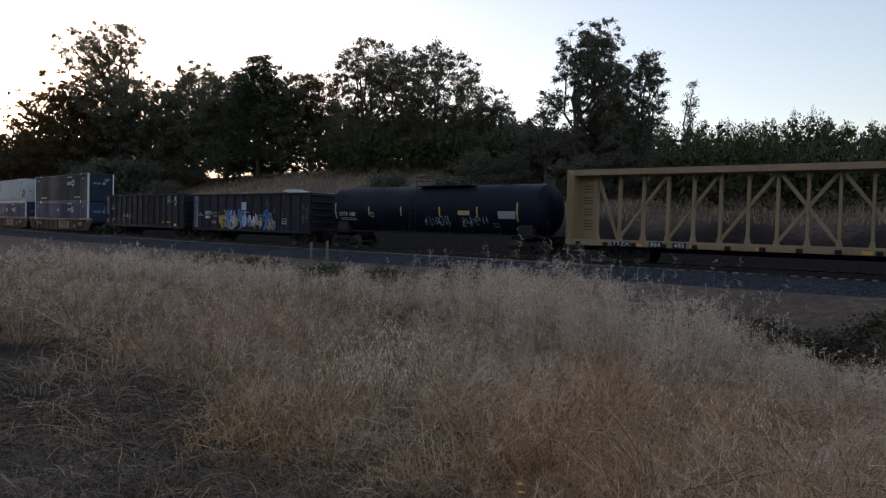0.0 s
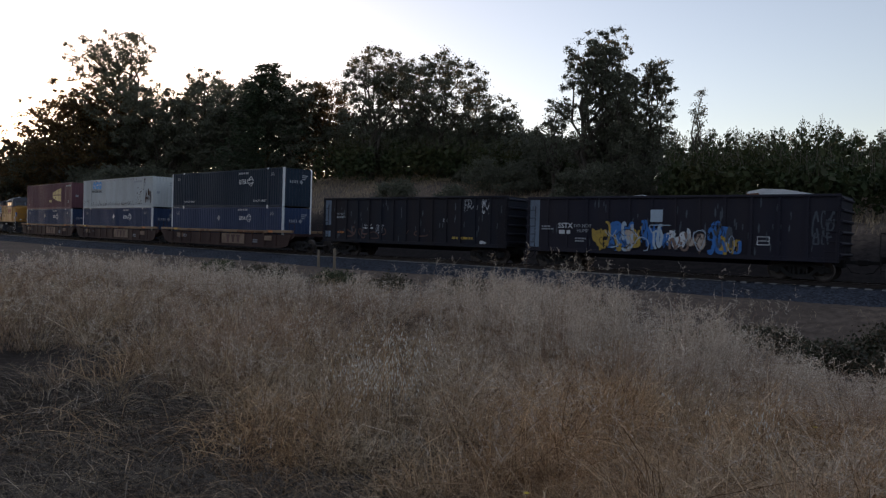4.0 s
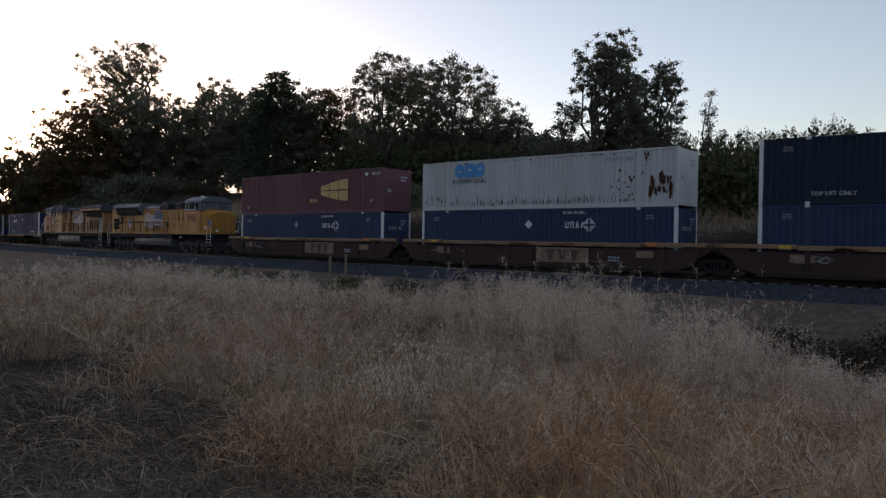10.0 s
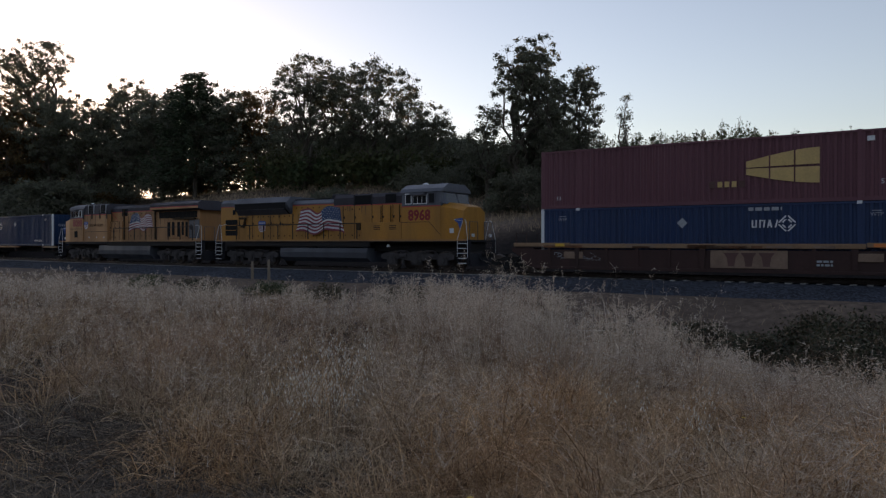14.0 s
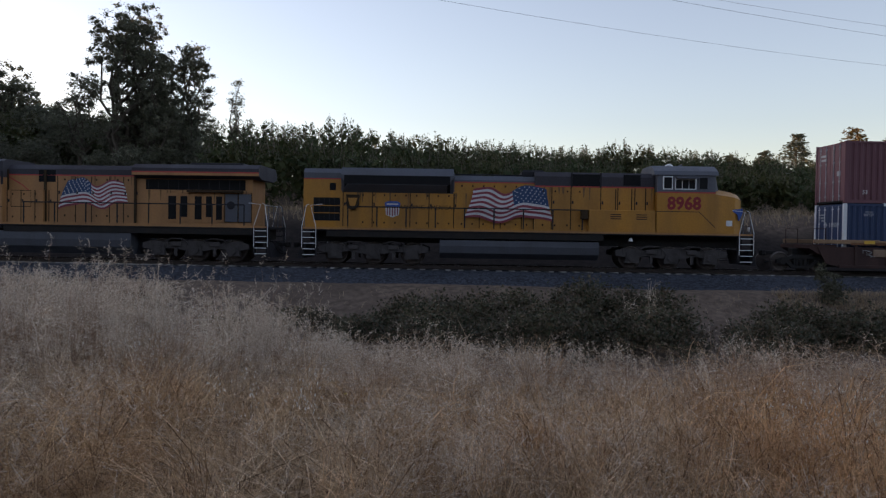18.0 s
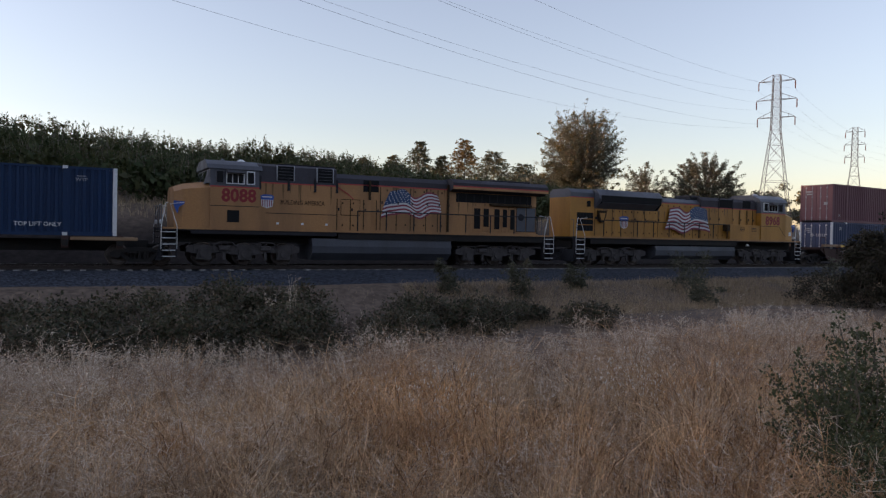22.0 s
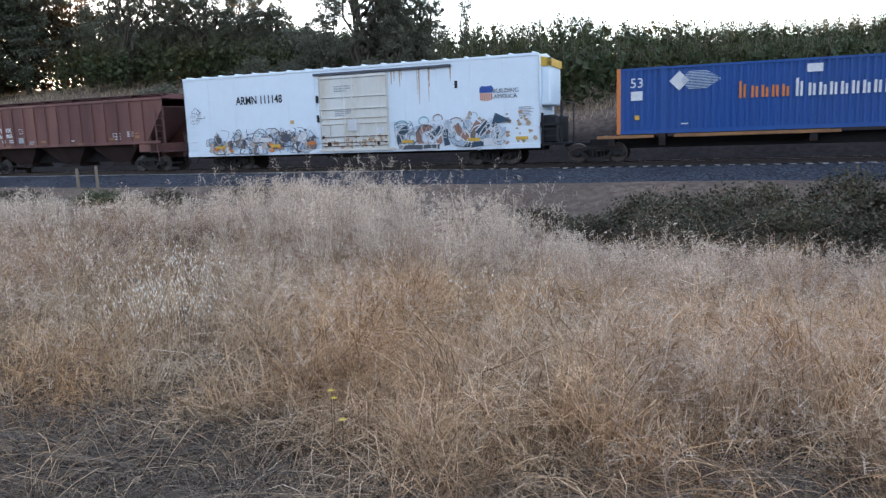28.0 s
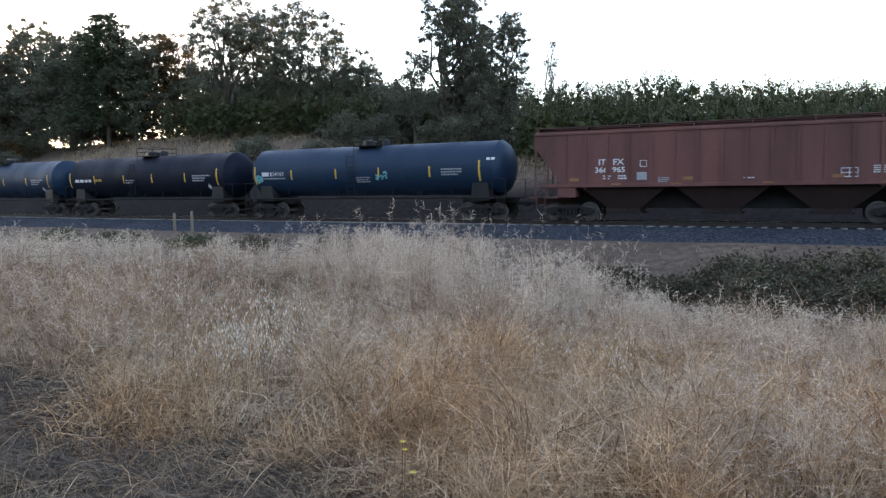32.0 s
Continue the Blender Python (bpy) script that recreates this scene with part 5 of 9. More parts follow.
        lettering("HUMP", -4.2, 1.95, 0.17, y - 0.084, M_FADED, c)
        dashes(c, -4.6, 1.6, [0.6, 0.5], y - 0.084, M_FADED, 13, 0.08)
        dashes(c, -6.6, 2.2, [0.5, 0.7], y - 0.084, M_FADED, 14, 0.08)
        part("stencil_box", Geo().ribbon([(4.3, 1.5), (4.8, 1.5), (4.8, 1.85), (4.3, 1.85), (4.3, 1.5)], 0.04, y - 0.004).ribbon([(4.3, 1.67), (4.8, 1.67)], 0.03, y - 0.0045), M_MARK, c)
        scribble(c, 6.5, 7.3, 1.6, 3.0, y, [M_G5, M_G5], 8, 77, (0.04, 0.08))
        rng = random.Random(5)
        for k in range(22):  # pale scrap heaped above the rim
            x, yy = rng.choice((-3.2, -1.4, 3.6, 4.6)) + rng.uniform(-0.9, 0.9), rng.uniform(-0.9, 0.9)
            r = rng.uniform(0.15, 0.5)
            part("scrap", Geo().prism([(x - r, 3.3), (x - r * 0.6, 3.62 + r * 0.35), (x + r * 0.5, 3.68 + r * 0.3), (x + r * 1.1, 3.4)], yy - 0.2, yy + 0.25), M_SCRAP if k % 3 else M_RUST, c)
        part("scrap", Geo().prism([(3.4, 3.4), (3.7, 3.9), (4.3, 4.02), (5.2, 3.98), (6.3, 3.78), (6.5, 3.4)], -0.9, -0.5), M_MARK, c, "white scrap sheet")
        part("load", Geo().box(-L + 0.1, L - 0.1, -1.3, 1.3, 3.0, 3.35), M_RUST, c)
    else:
        plate("end_patch", -L + 0.05, -L + 0.72, 2.0, H - 0.15, y, M_BLUEGREY, c, "pale blue painted end panel")
        plate("end_patch", -L + 0.1, -L + 0.7, 1.2, 1.6, y, M_BLUEGREY, c)
        lettering("DO NOT", -5.9, 2.75, 0.13, y, M_FADED, c)
        dashes(c, -6.3, 2.6, [0.8], y, M_FADED, 4, 0.13)
        lettering("DO NOT", -3.3, 2.02, 0.12, y, M_MARK, c)
        dashes(c, -3.8, 1.9, [1.0], y, M_MARK, 7, 0.1)
        scribble(c, -2.6, -1.9, 1.5, 2.05, y, [M_FADED], 10, 81, (0.03, 0.06))
        dashes(c, -6.2, 1.6, [0.6], y, M_ORANGE, 7, 0.12)
        scribble(c, 4.6, 5.5, 2.9, 3.6, y, [M_FADED], 7, 82, (0.03, 0.05))
        scribble(c, 5.8, 6.4, 2.8, 3.6, y, [M_FADED, M_MARK], 9, 83, (0.04, 0.06))
        dashes(c, 3.7, 1.45, [1.6], y, M_G2, 9, 0.14)
        scribble(c, 5.0, 6.3, 1.0, 1.25, y, [M_MARK], 6, 84, (0.04, 0.07))
        plate("placard", 3.0, 3.3, 2.3, 2.5, y, M_FADED, c)
        scribble(c, -5.5, 3.0, 1.2, 1.9, y, [M_GREYD, M_BROWND], 20, 85, (0.05, 0.12))
        blotches(c, -7.3, 7.3, z0 + 0.2, 3.5, y - 0.002, M_G5, 55, 86, (0.02, 0.05), 6.0, "dust_streak", "pale dusty streaks down the side")
    return on_train(c, s)


gondola(-46.45, M_GONDR, "black gondola with blue and yellow graffiti, heaped with pale scrap", "g1")
gondola(-62.9, M_GOND, "long sooty black gondola with white scrawls", "g2", 7.6, 3.82, 1.0)


# -- covered hopper --
def hopper(s):
    c = thing("covered_hopper", "oxide brown three-bay covered hopper car", "freight car")
    L, hy, zb, zt = 8.6, 1.45, 1.72, 4.22
    ins = 1.9
    for out in (-1, 1):
        ya, yb = sorted((out * hy, out * (hy - 0.03)))
        part("side_wall", Geo().prism([(-L, zt), (-L, zt - 0.55), (-L + ins * 0.72, zb), (L - ins * 0.72, zb), (L, zt - 0.55), (L, zt)], ya, yb), M_BROWN, c)
        yc, yd = sorted((out * (hy + 0.05), out * (hy - 0.05)))
        part("top_chord", Geo().box(-L, L, yc, yd, zt - 0.10, zt + 0.03, 0.02), M_BROWN, c)
        part("bottom_sill", Geo().box(-L + 0.3, L - 0.3, yc, yd, zb - 0.1, zb + 0.08, 0.02), M_BROWN, c)
        n = 15
        for k in range(n):
            x = -L + 1.55 + (2 * L - 3.1) * k / (n - 1)
            yg, yh = sorted((out * (hy + 0.06), out * hy))
            part("side_post", Geo().box(x - 0.05, x + 0.05, yg, yh, zb + 0.08, zt - 0.1), M_BROWN, c)
    # roof, hatches and running board
    part("roof", Geo().loft([[(x, -hy, zt), (x, -0.9, zt + 0.2), (x, 0, zt + 0.27), (x, 0.9, zt + 0.2), (x, hy, zt), (x, 0, zt - 0.02)] for x in (-L, L)]), M_BROWN, c)
    part("hatch_cover", Geo().box(-L + 0.6, L - 0.6, -0.3, 0.3, zt + 0.24, zt + 0.36, 0.03), M_BROWND, c)
    for out in (-1, 1):
        part("running_board", Geo().box(-L, L, out * 0.95 - 0.3, out * 0.95 + 0.3, zt + 0.26, zt + 0.30), M_BROWND, c)
        for k in range(8):
            x = -L + 0.15 + (2 * L - 0.3) * k / 7
            part("board_bracket", Geo().box(x - 0.03, x + 0.03, out * 0.95 - 0.28, out * 0.95 + 0.28, zt + 0.05, zt + 0.26), M_BROWND, c)
    part("centre_sill", Geo().box(-L + 1.5, L - 1.5, -0.32, 0.32, 0.62, zb, 0.02), M_STEEL, c, "deep dark centre sill")
    for k in (-1, 0, 1):  # three bays
        x = k * 4.35
        part("hopper_bay", Geo().loft([[(x - 2.1, -1.3, zb), (x + 2.1, -1.3, zb), (x + 2.1, 1.3, zb), (x - 2.1, 1.3, zb)], [(x - 0.75, -0.75, 0.62), (x + 0.75, -0.75, 0.62), (x + 0.75, 0.75, 0.62), (x - 0.75, 0.75, 0.62)], [(x - 0.7, -0.75, 0.45), (x + 0.7, -0.75, 0.45), (x + 0.7, 0.75, 0.45), (x - 0.7, 0.75, 0.45)]]), M_BAY, c)
        part("outlet_gate", Geo().box(x - 0.85, x + 0.85, -0.8, 0.8, 0.38, 0.47, 0.01), M_STEEL, c)
        part("gate_shaft", Geo().cyl((x + 0.2, -1.25, 0.6), (x + 0.2, 1.25, 0.6), 0.03, None, 6), M_STEEL, c)
    for d in (-1, 1):
        part("slope_sheet", Geo().prism([(d * (L - 0.05), zt - 0.5), (d * (L - 0.15), zt - 0.45), (d * (L - 2.6), 1.6), (d * (L - 2.5), 1.5)], -1.38, 1.38), M_BROWND, c)
        part("end_sill", Geo().box(min(d * (L + 0.25), d * (L - 2.6)), max(d * (L + 0.25), d * (L - 2.6)), -0.3, 0.3, 0.8, 1.15, 0.03), M_BROWND, c)
        part("end_bolster", Geo().box(min(d * (L - 1.2), d * (L - 2.05)), max(d * (L - 1.2), d * (L - 2.05)), -hy, hy, 1.15, 1.66, 0.02), M_BROWN, c)
        part("end_platform", Geo().box(min(d * (L + 0.3), d * (L - 1.2)), max(d * (L + 0.3), d * (L - 1.2)), -1.4, 1.4, 1.12, 1.17), M_BROWND, c)
        for yy in (-1.38, 1.38):
            for q in (0.0, 0.62, 1.15):
                part("corner_post", Geo().box(min(d * (L - q), d * (L - q - 0.07)), max(d * (L - q), d * (L - q - 0.07)), yy - 0.04, yy + 0.04, 1.1, zt - 0.5 - (q / 1.37) * 1.9 * 0.9), M_BROWND, c)
        ladder(c, d * (L - 0.1), d * (L - 0.55), 0.6, zt - 0.6, -1.46, M_BROWND, 8)
        part("end_brace", Geo().tube([(d * (L - 0.05), -1.3, 1.17), (d * (L - 0.05), 1.3, 1.9)], 0.03, 5), M_BROWND, c)
        truck(c, d * (L - 1.68), WHEELG)
        coupler(c, d * (L + 0.25), d)
    y = -hy - 0.008
    lettering("IT", -5.26, 2.78, 0.26, y, M_MARK, c, bold=0.03, squeeze=1.15)
    lettering("FX", -4.51, 2.78, 0.26, y, M_MARK, c, bold=0.03, squeeze=1.15)
    lettering("366", -5.31, 2.42, 0.24, y, M_MARK, c, bold=0.03, squeeze=1.15)
    lettering("965", -4.48, 2.42, 0.24, y, M_MARK, c, bold=0.03, squeeze=1.15)
    dashes(c, -5.21, 2.18, [0.35, 0.3], y, M_MARK, 3, 0.07)
    dashes(c, -4.51, 2.18, [0.4, 0.4], y, M_MARK, 4, 0.07)
    part("stencil_box", Geo().ribbon([(-3.5, 2.55), (-3.22, 2.55), (-3.22, 2.83), (-3.5, 2.83), (-3.5, 2.55)], 0.03, y - 0.004), M_MARK, c)
    plate("faded_patch", -3.65, -3.2, 1.95, 2.3, y, M_FADED, c)
    for x in (-6.6, -1.5 + 0.1, 4.5):
        plate("reflector", x - 0.22, x + 0.22, 1.92, 2.06, y, M_CHORDY, c)
    for x in (-4.6, -1.9, 1.9):
        plate("reflector", x - 0.22, x + 0.22, 1.72, 1.8, y - 0.05, M_CHORDY, c)
    dashes(c, -2.7, 2.05, [0.5, 0.5, 0.4], y, M_FADED, 5, 0.05)
    dashes(c, 0.9, 2.0, [0.45], y, M_MARK, 6, 0.06)
    part("stencil_box", Geo().ribbon([(4.6, 1.95), (5.2, 1.95), (5.2, 2.3), (4.6, 2.3), (4.6, 1.95)], 0.035, y - 0.004).ribbon([(4.6, 2.12), (5.2, 2.12)], 0.03, y - 0.0045).ribbon([(4.9, 1.95), (4.9, 2.3)], 0.03, y - 0.005), M_MARK, c)
    dashes(c, 5.75, 2.4, [0.45, 0.5, 0.45, 0.5], y, M_MARK, 7, 0.05)
    dashes(c, 6.35, 2.3, [0.3], y, M_ORANGE, 8, 0.05)
    plate("reflector", 6.35, 6.7, 1.98, 2.14, y, M_CHORDY, c)
    return on_train(c, s)


hopper(-270.35)


# -- mechanical refrigerator car --
def reefer(s):
    c = thing("refrigerator_car", "white refrigerator boxcar with graffiti along its lower side", "freight car")
    L, hy, zb, zt = 10.25, 1.52, 0.95, 5.06
    for out in (-1, 1):
        ya, yb = sorted((out * hy, out * (hy - 0.04)))
        n = 12
        for k in range(n):
            a, e = -L + 2 * L * k / n, -L + 2 * L * (k + 1) / n
            part("side_panel", Geo().box(a + 0.004, e - 0.004, ya, yb, zb, zt, 0.004), M_WHITE, c)
        yc, yd = sorted((out * (hy + 0.03), out * (hy - 0.08)))
        part("side_sill", Geo().box(-L, L, yc, yd, zb - 0.17, zb + 0.06, 0.01), M_WHITE, c)
        part("top_rail", Geo().box(-L, L, yc, yd, zt - 0.05, zt + 0.08, 0.015), M_WHITE, c)
    part("roof", Geo().loft([[(x, -hy, zt), (x, 0, zt + 0.16), (x, hy, zt), (x, 0, zt - 0.1)] for x in (-L, L)]), M_WHITE, c)
    for k in range(19):
        x = -L + 0.3 + (2 * L - 0.6) * k / 18
        part("roof_rib", Geo().box(x - 0.05, x + 0.05, -hy - 0.02, hy + 0.02, zt + 0.06, zt + 0.15, 0.01), M_WHITE, c)
    for d in (-1, 1):
        part("end_wall", Geo().box(min(d * L, d * (L - 0.06)), max(d * L, d * (L - 0.06)), -hy, hy, zb, zt), M_WHITE, c)
        truck(c, d * 7.75, WHEELG)
        coupler(c, d * (L + (0.9 if d > 0 else 0.1)), d)
    part("underframe", Geo().box(-L, L, -0.4, 0.4, 0.65, zb - 0.05, 0.02).box(-L, L, -1.3, 1.3, zb - 0.1, zb), M_STEEL, c)
    part("brake_tank", Geo().cyl((-1.5, -0.9, 0.7), (0.3, -0.9, 0.7), 0.18, None, 12), M_STEEL, c)
    # door on its track
    part("door", Geo().box(-1.45, 2.5, -hy - 0.075, -hy - 0.02, 1.0, 4.72, 0.01), M_DOOR, c, "weathered off-white sliding door")
    for x in (-1.4, 0.45, 2.42):
        part("door_post", Geo().box(x - 0.05, x + 0.05, -hy - 0.115, -hy - 0.075, 1.0, 4.72, 0.01), M_DOOR, c)
    for z in (2.3, 2.58, 3.05, 3.66, 4.62):
        part("door_rib", Geo().box(-1.4, 2.42, -hy - 0.12, -hy - 0.075, z - 0.035, z + 0.035, 0.008), M_DOOR, c)
        # strip coloured as the rib's shadow, rust-stained on the lower ribs
        part("rib_shadow_gap", Geo().box(-1.35, 2.38, -hy - 0.082, -hy - 0.075, z - 0.062, z - 0.036), M_RUSTSTAIN if z < 3 else M_FADED, c)
    for z in (1.14, 1.32, 1.62):
        part("lock_rod", Geo().cyl((-1.4, -hy - 0.12, z), (2.42, -hy - 0.12, z), 0.016, None, 6), M_RUSTD, c, "rusty horizontal lock rod")
    for x in (-1.42, -0.9, 2.44):
        part("door_edge_gap", Geo().box(x - 0.012, x + 0.012, -hy - 0.118, -hy - 0.072, 1.0 if x != -0.9 else 1.5, 4.72 if x != -0.9 else 2.3), M_FADED, c)
    part("crank", Geo().lathe([(-hy - 0.17, 0.10), (-hy - 0.14, 0.13)], "y", 12, (-0.95, 0, 1.25)), M_RUSTD, c)
    part("crank", Geo().lathe([(-hy - 0.17, 0.06), (-hy - 0.14, 0.09)], "y", 12, (-1.3, 0, 1.62)), M_RUSTD, c)
    part("crank", Geo().lathe([(-hy - 0.17, 0.06), (-hy - 0.14, 0.09)], "y", 12, (1.9, 0, 1.25)), M_RUSTD, c)
    plate("door_notice", 1.75, 2.2, 1.72, 2.02, -hy - 0.08, M_MARK, c)
    part("door_track", Geo().box(-1.75, 5.9, -hy - 0.12, -hy, 4.78, 4.9, 0.01), M_GREY, c)
    part("door_track", Geo().box(-1.6, 2.9, -hy - 0.14, -hy, 0.88, 1.0, 0.01), M_DOOR, c)
    part("door_latch", Geo().box(0.2, 0.68, -hy - 0.17, -hy - 0.09, 1.9, 2.5, 0.02), M_PALE, c)
    for x in (-0.9, 0.0, 0.9, 1.8):
        part("door_bar", Geo().cyl((x, -hy - 0.13, 1.1), (x, -hy - 0.13, 2.3 if x else 4.6), 0.022, None, 6), M_DOOR, c)
    for z in (2.6, 3.6):
        part("door_stop", Geo().box(-1.68, -1.55, -hy - 0.07, -hy, z - 0.18, z + 0.18, 0.01), M_GREYD, c)
    dashes(c, -0.55, 4.22, [1.1, 1.0, 0.7], -hy - 0.08, M_FADED, 3, 0.07)
    dashes(c, -0.55, 2.95, [1.0, 0.9, 0.6], -hy - 0.08, M_FADED, 4, 0.06)
    blotches(c, -1.3, 2.4, 1.05, 1.6, -hy - 0.078, M_RUSTSTAIN, 30, 11, (0.05, 0.16), 0.9, "rust_stain")
    blotches(c, -1.3, 2.4, 1.05, 1.45, -hy - 0.081, M_RUST, 18, 12, (0.02, 0.06), 1.0, "rust_patch")
    # streaks below the track
    rng = random.Random(12)
    for x, d in ((2.7, 0.7), (2.85, 0.5), (3.15, 0.8), (3.25, 0.45), (4.1, 1.2), (4.7, 1.6), (4.75, 0.9), (5.85, 0.7), (4.2, 1.7)):
        w = rng.uniform(0.02, 0.05)
        g = Geo().add([(x - w, -hy - 0.004, 4.78), (x + w, -hy - 0.004, 4.78), (x + w * 0.3, -hy - 0.004, 4.78 - d), (x - w * 0.3, -hy - 0.004, 4.78 - d)], [(0, 3, 2, 1)])
        part("rust_streak", g, M_RUSTSTAIN, c)
    y = -hy - 0.012
    lettering("ARMN 111148", -5.25, 3.73, 0.42, y, M_DKMARK, c, squeeze=0.80, bold=0.025)
    # shield drawn as plain shapes
    part("shield_top", Geo().prism([(7.32, 3.45), (8.0, 3.45), (8.0, 3.68), (7.9, 3.78), (7.66, 3.74), (7.42, 3.78), (7.32, 3.68)], y - 0.006, y), M_BLUEL, c)
    g = Geo()
    for k in range(7):
        x = 7.34 + 0.093 * k
        g.box(x, x + 0.05, y - 0.006, y, 3.05 + 0.02 * abs(k - 3), 3.44)
    part("shield_stripes", g, M_ORANGE, c)
    lettering("BUILDING", 8.62, 3.5, 0.19, y, M_DKMARK, c)
    lettering("AMERICA", 8.6, 3.24, 0.19, y, M_DKMARK, c)
    dashes(c, 9.25, 2.72, [0.6, 0.7, 0.55, 0.65, 0.5, 0.6], y, M_FADED, 9, 0.045)
    plate("vent_grille", 6.05, 6.2, 3.75, 4.1, y, M_GREYD, c)
    plate("sticker", -3.35, -3.12, 2.4, 2.58, y, M_GOLD, c)
    # graffiti band
    yy = y - 0.024
    rg = random.Random(21)
    for k in range(64):  # a crowd of pale tilted tablets with dark outlines
        x = -8.7 + 6.9 * (k + rg.uniform(-0.6, 0.6)) / 63
        roof_ = 2.0 + 0.28 * math.sin(1.1 * x + 0.6) - (0.35 if -6.3 < x < -4.5 else 0.0)
        z = rg.uniform(0.82, roof_ - 0.3)
        a, w, h = rg.uniform(-0.5, 0.5), rg.uniform(0.12, 0.3), rg.uniform(0.13, 0.34)
        cs, sn = math.cos(a), math.sin(a)
        box = [(x + u * w * cs - v * h * sn, max(0.84, z + 0.2 + u * w * sn + v * h * cs)) for u, v in ((-1, -1), (1, -0.8), (0.9, 1), (-0.8, 0.9))]
        yk = yy - 0.003 - 0.0009 * k
        part("graffiti", Geo().add([(u, yk, v) for u, v in box], [(0, 1, 2, 3)]), (M_MARK, M_G6, M_FADED, M_TANPALE, M_MARK, M_G7, M_GREY, M_G6)[k % 8], c, "pale spray-painted shape" if k == 0 else "")
        if k % 4 != 3:
            part("graffiti_outline", Geo().ribbon(box + box[:1], 0.03, yk - 0.0004), (M_G5, M_GREY, M_G5)[k % 3], c)
    scribble(c, -8.9, -1.8, 0.88, 2.2, yy - 0.064, [M_G5, M_MARK, M_GREY], 42, 24, (0.02, 0.045))
    blotches(c, -8.6, -1.9, 1.35, 2.1, yy - 0.068, M_G5, 16, 23, (0.05, 0.09), 1.0, "graffiti")
    for x0, x1, z0, z1 in ((-8.4, -6.9, 1.02, 1.3), (-4.6, -4.0, 1.02, 1.35), (-2.3, -1.9, 1.3, 1.42)):
        blotches(c, x0, x1, z0, z1, yy - 0.07, M_ORANGE, 6, int(-x0 * 10), (0.1, 0.24), 0.4, "graffiti")
    plate("graffiti_block", -3.95, -3.3, 1.5, 1.85, yy - 0.066, M_G5, c)
    plate("graffiti_block", -5.6, -4.5, 1.5, 1.72, yy - 0.066, M_MARK, c)
    scribble(c, -9.9, -8.9, 2.6, 3.5, yy, [M_G5, M_FADED], 10, 25, (0.012, 0.025))

    def arc(cx, cz, rx, rz, a0, a1):
        return [(cx + rx * math.cos(radians(a0 + (a1 - a0) * i / 14)), cz + rz * math.sin(radians(a0 + (a1 - a0) * i / 14))) for i in range(15)]

    # the large wild-style piece: fat letters in dark teal and salmon, edged in white
    blotches(c, 2.9, 8.4, 1.05, 2.0, yy, M_G6, 34, 41, (0.14, 0.32), 1.1, "graffiti")
    fat = [
        (arc(3.6, 1.5, 0.55, 0.5, 100, 262), 0.30, M_TEALD), (arc(3.75, 1.48, 0.25, 0.3, 0, 350), 0.12, M_G6), (arc(4.55, 1.55, 0.46, 0.46, 60, 300), 0.24, M_SALMON),
        ([(5.32, 2.08), (5.2, 1.82), (4.9, 1.68), (4.7, 1.55)], 0.28, M_TEALD), ([(5.65, 1.78), (5.3, 1.42), (4.95, 1.12)], 0.22, M_SALMON), ([(5.52, 1.9), (5.55, 1.5), (5.62, 1.05)], 0.26, M_TEALD),
        (arc(6.2, 1.6, 0.35, 0.42, 150, 380), 0.2, M_G6), ([(6.05, 2.1), (6.3, 1.75), (6.7, 1.45)], 0.3, M_SALMON), ([(7.25, 2.2), (7.0, 1.85), (6.75, 1.5), (6.3, 1.25)], 0.24, M_SALMON),
        (arc(7.35, 1.5, 0.42, 0.4, 200, 20), 0.2, M_G7), ([(7.75, 2.15), (7.45, 1.85), (7.2, 1.62)], 0.28, M_TEALD), ([(6.1, 1.15), (6.9, 1.1), (7.5, 1.18)], 0.2, M_TEALD),
        ([(8.0, 2.05), (8.15, 1.75), (8.05, 1.4)], 0.24, M_TEALD), (arc(8.25, 1.5, 0.3, 0.35, 90, 330), 0.14, M_G6), ([(3.0, 1.05), (4.2, 1.0), (5.2, 1.02)], 0.16, M_G5),
    ]
    for k, (pts, w, mat) in enumerate(fat):
        pts = [(u, max(0.9 + w / 2, v - 0.1)) for u, v in pts]
        yk = yy - 0.008 - 0.004 * (k % 8)
        part("graffiti", Geo().ribbon(pts, w + 0.17, yk), M_MARK, c)
        part("graffiti_outline", Geo().ribbon(pts, w + 0.05, yk - 0.0012), M_G5 if k % 3 else M_TEALD, c)
        part("graffiti", Geo().ribbon(pts, w, yk - 0.0024), mat, c)
    for k, (cx, cz, rx, rz) in enumerate(((4.4, 2.25, 0.26, 0.2), (5.15, 2.35, 0.24, 0.18), (7.0, 2.4, 0.2, 0.16), (3.2, 2.1, 0.3, 0.2), (6.1, 2.2, 0.3, 0.14))):
        part("graffiti", Geo().ribbon(arc(cx, cz, rx, rz, -30, 230), 0.05, yy - 0.045), (M_G4, M_G7, M_G6)[k % 3], c)
    scribble(c, 2.8, 8.5, 0.88, 2.25, yy - 0.05, [M_G5, M_MARK, M_MARK], 48, 44, (0.02, 0.05))
    part("graffiti_block", Geo().prism([(7.9, 1.95), (8.9, 2.1), (8.1, 2.5)], yy - 0.056, yy - 0.052), M_TEALD, c)
    blotches(c, 6.6, 10.2, 1.0, 2.5, yy, M_RUSTSTAIN, 36, 46, (0.07, 0.16), 0.8, "graffiti")
    for x in (-7.9, -4.3, 3.5, 7.0, 9.4):
        plate("reflector", x - 0.3, x + 0.3, 1.2, 1.34, yy - 0.075, M_REFL, c, th=0.004)
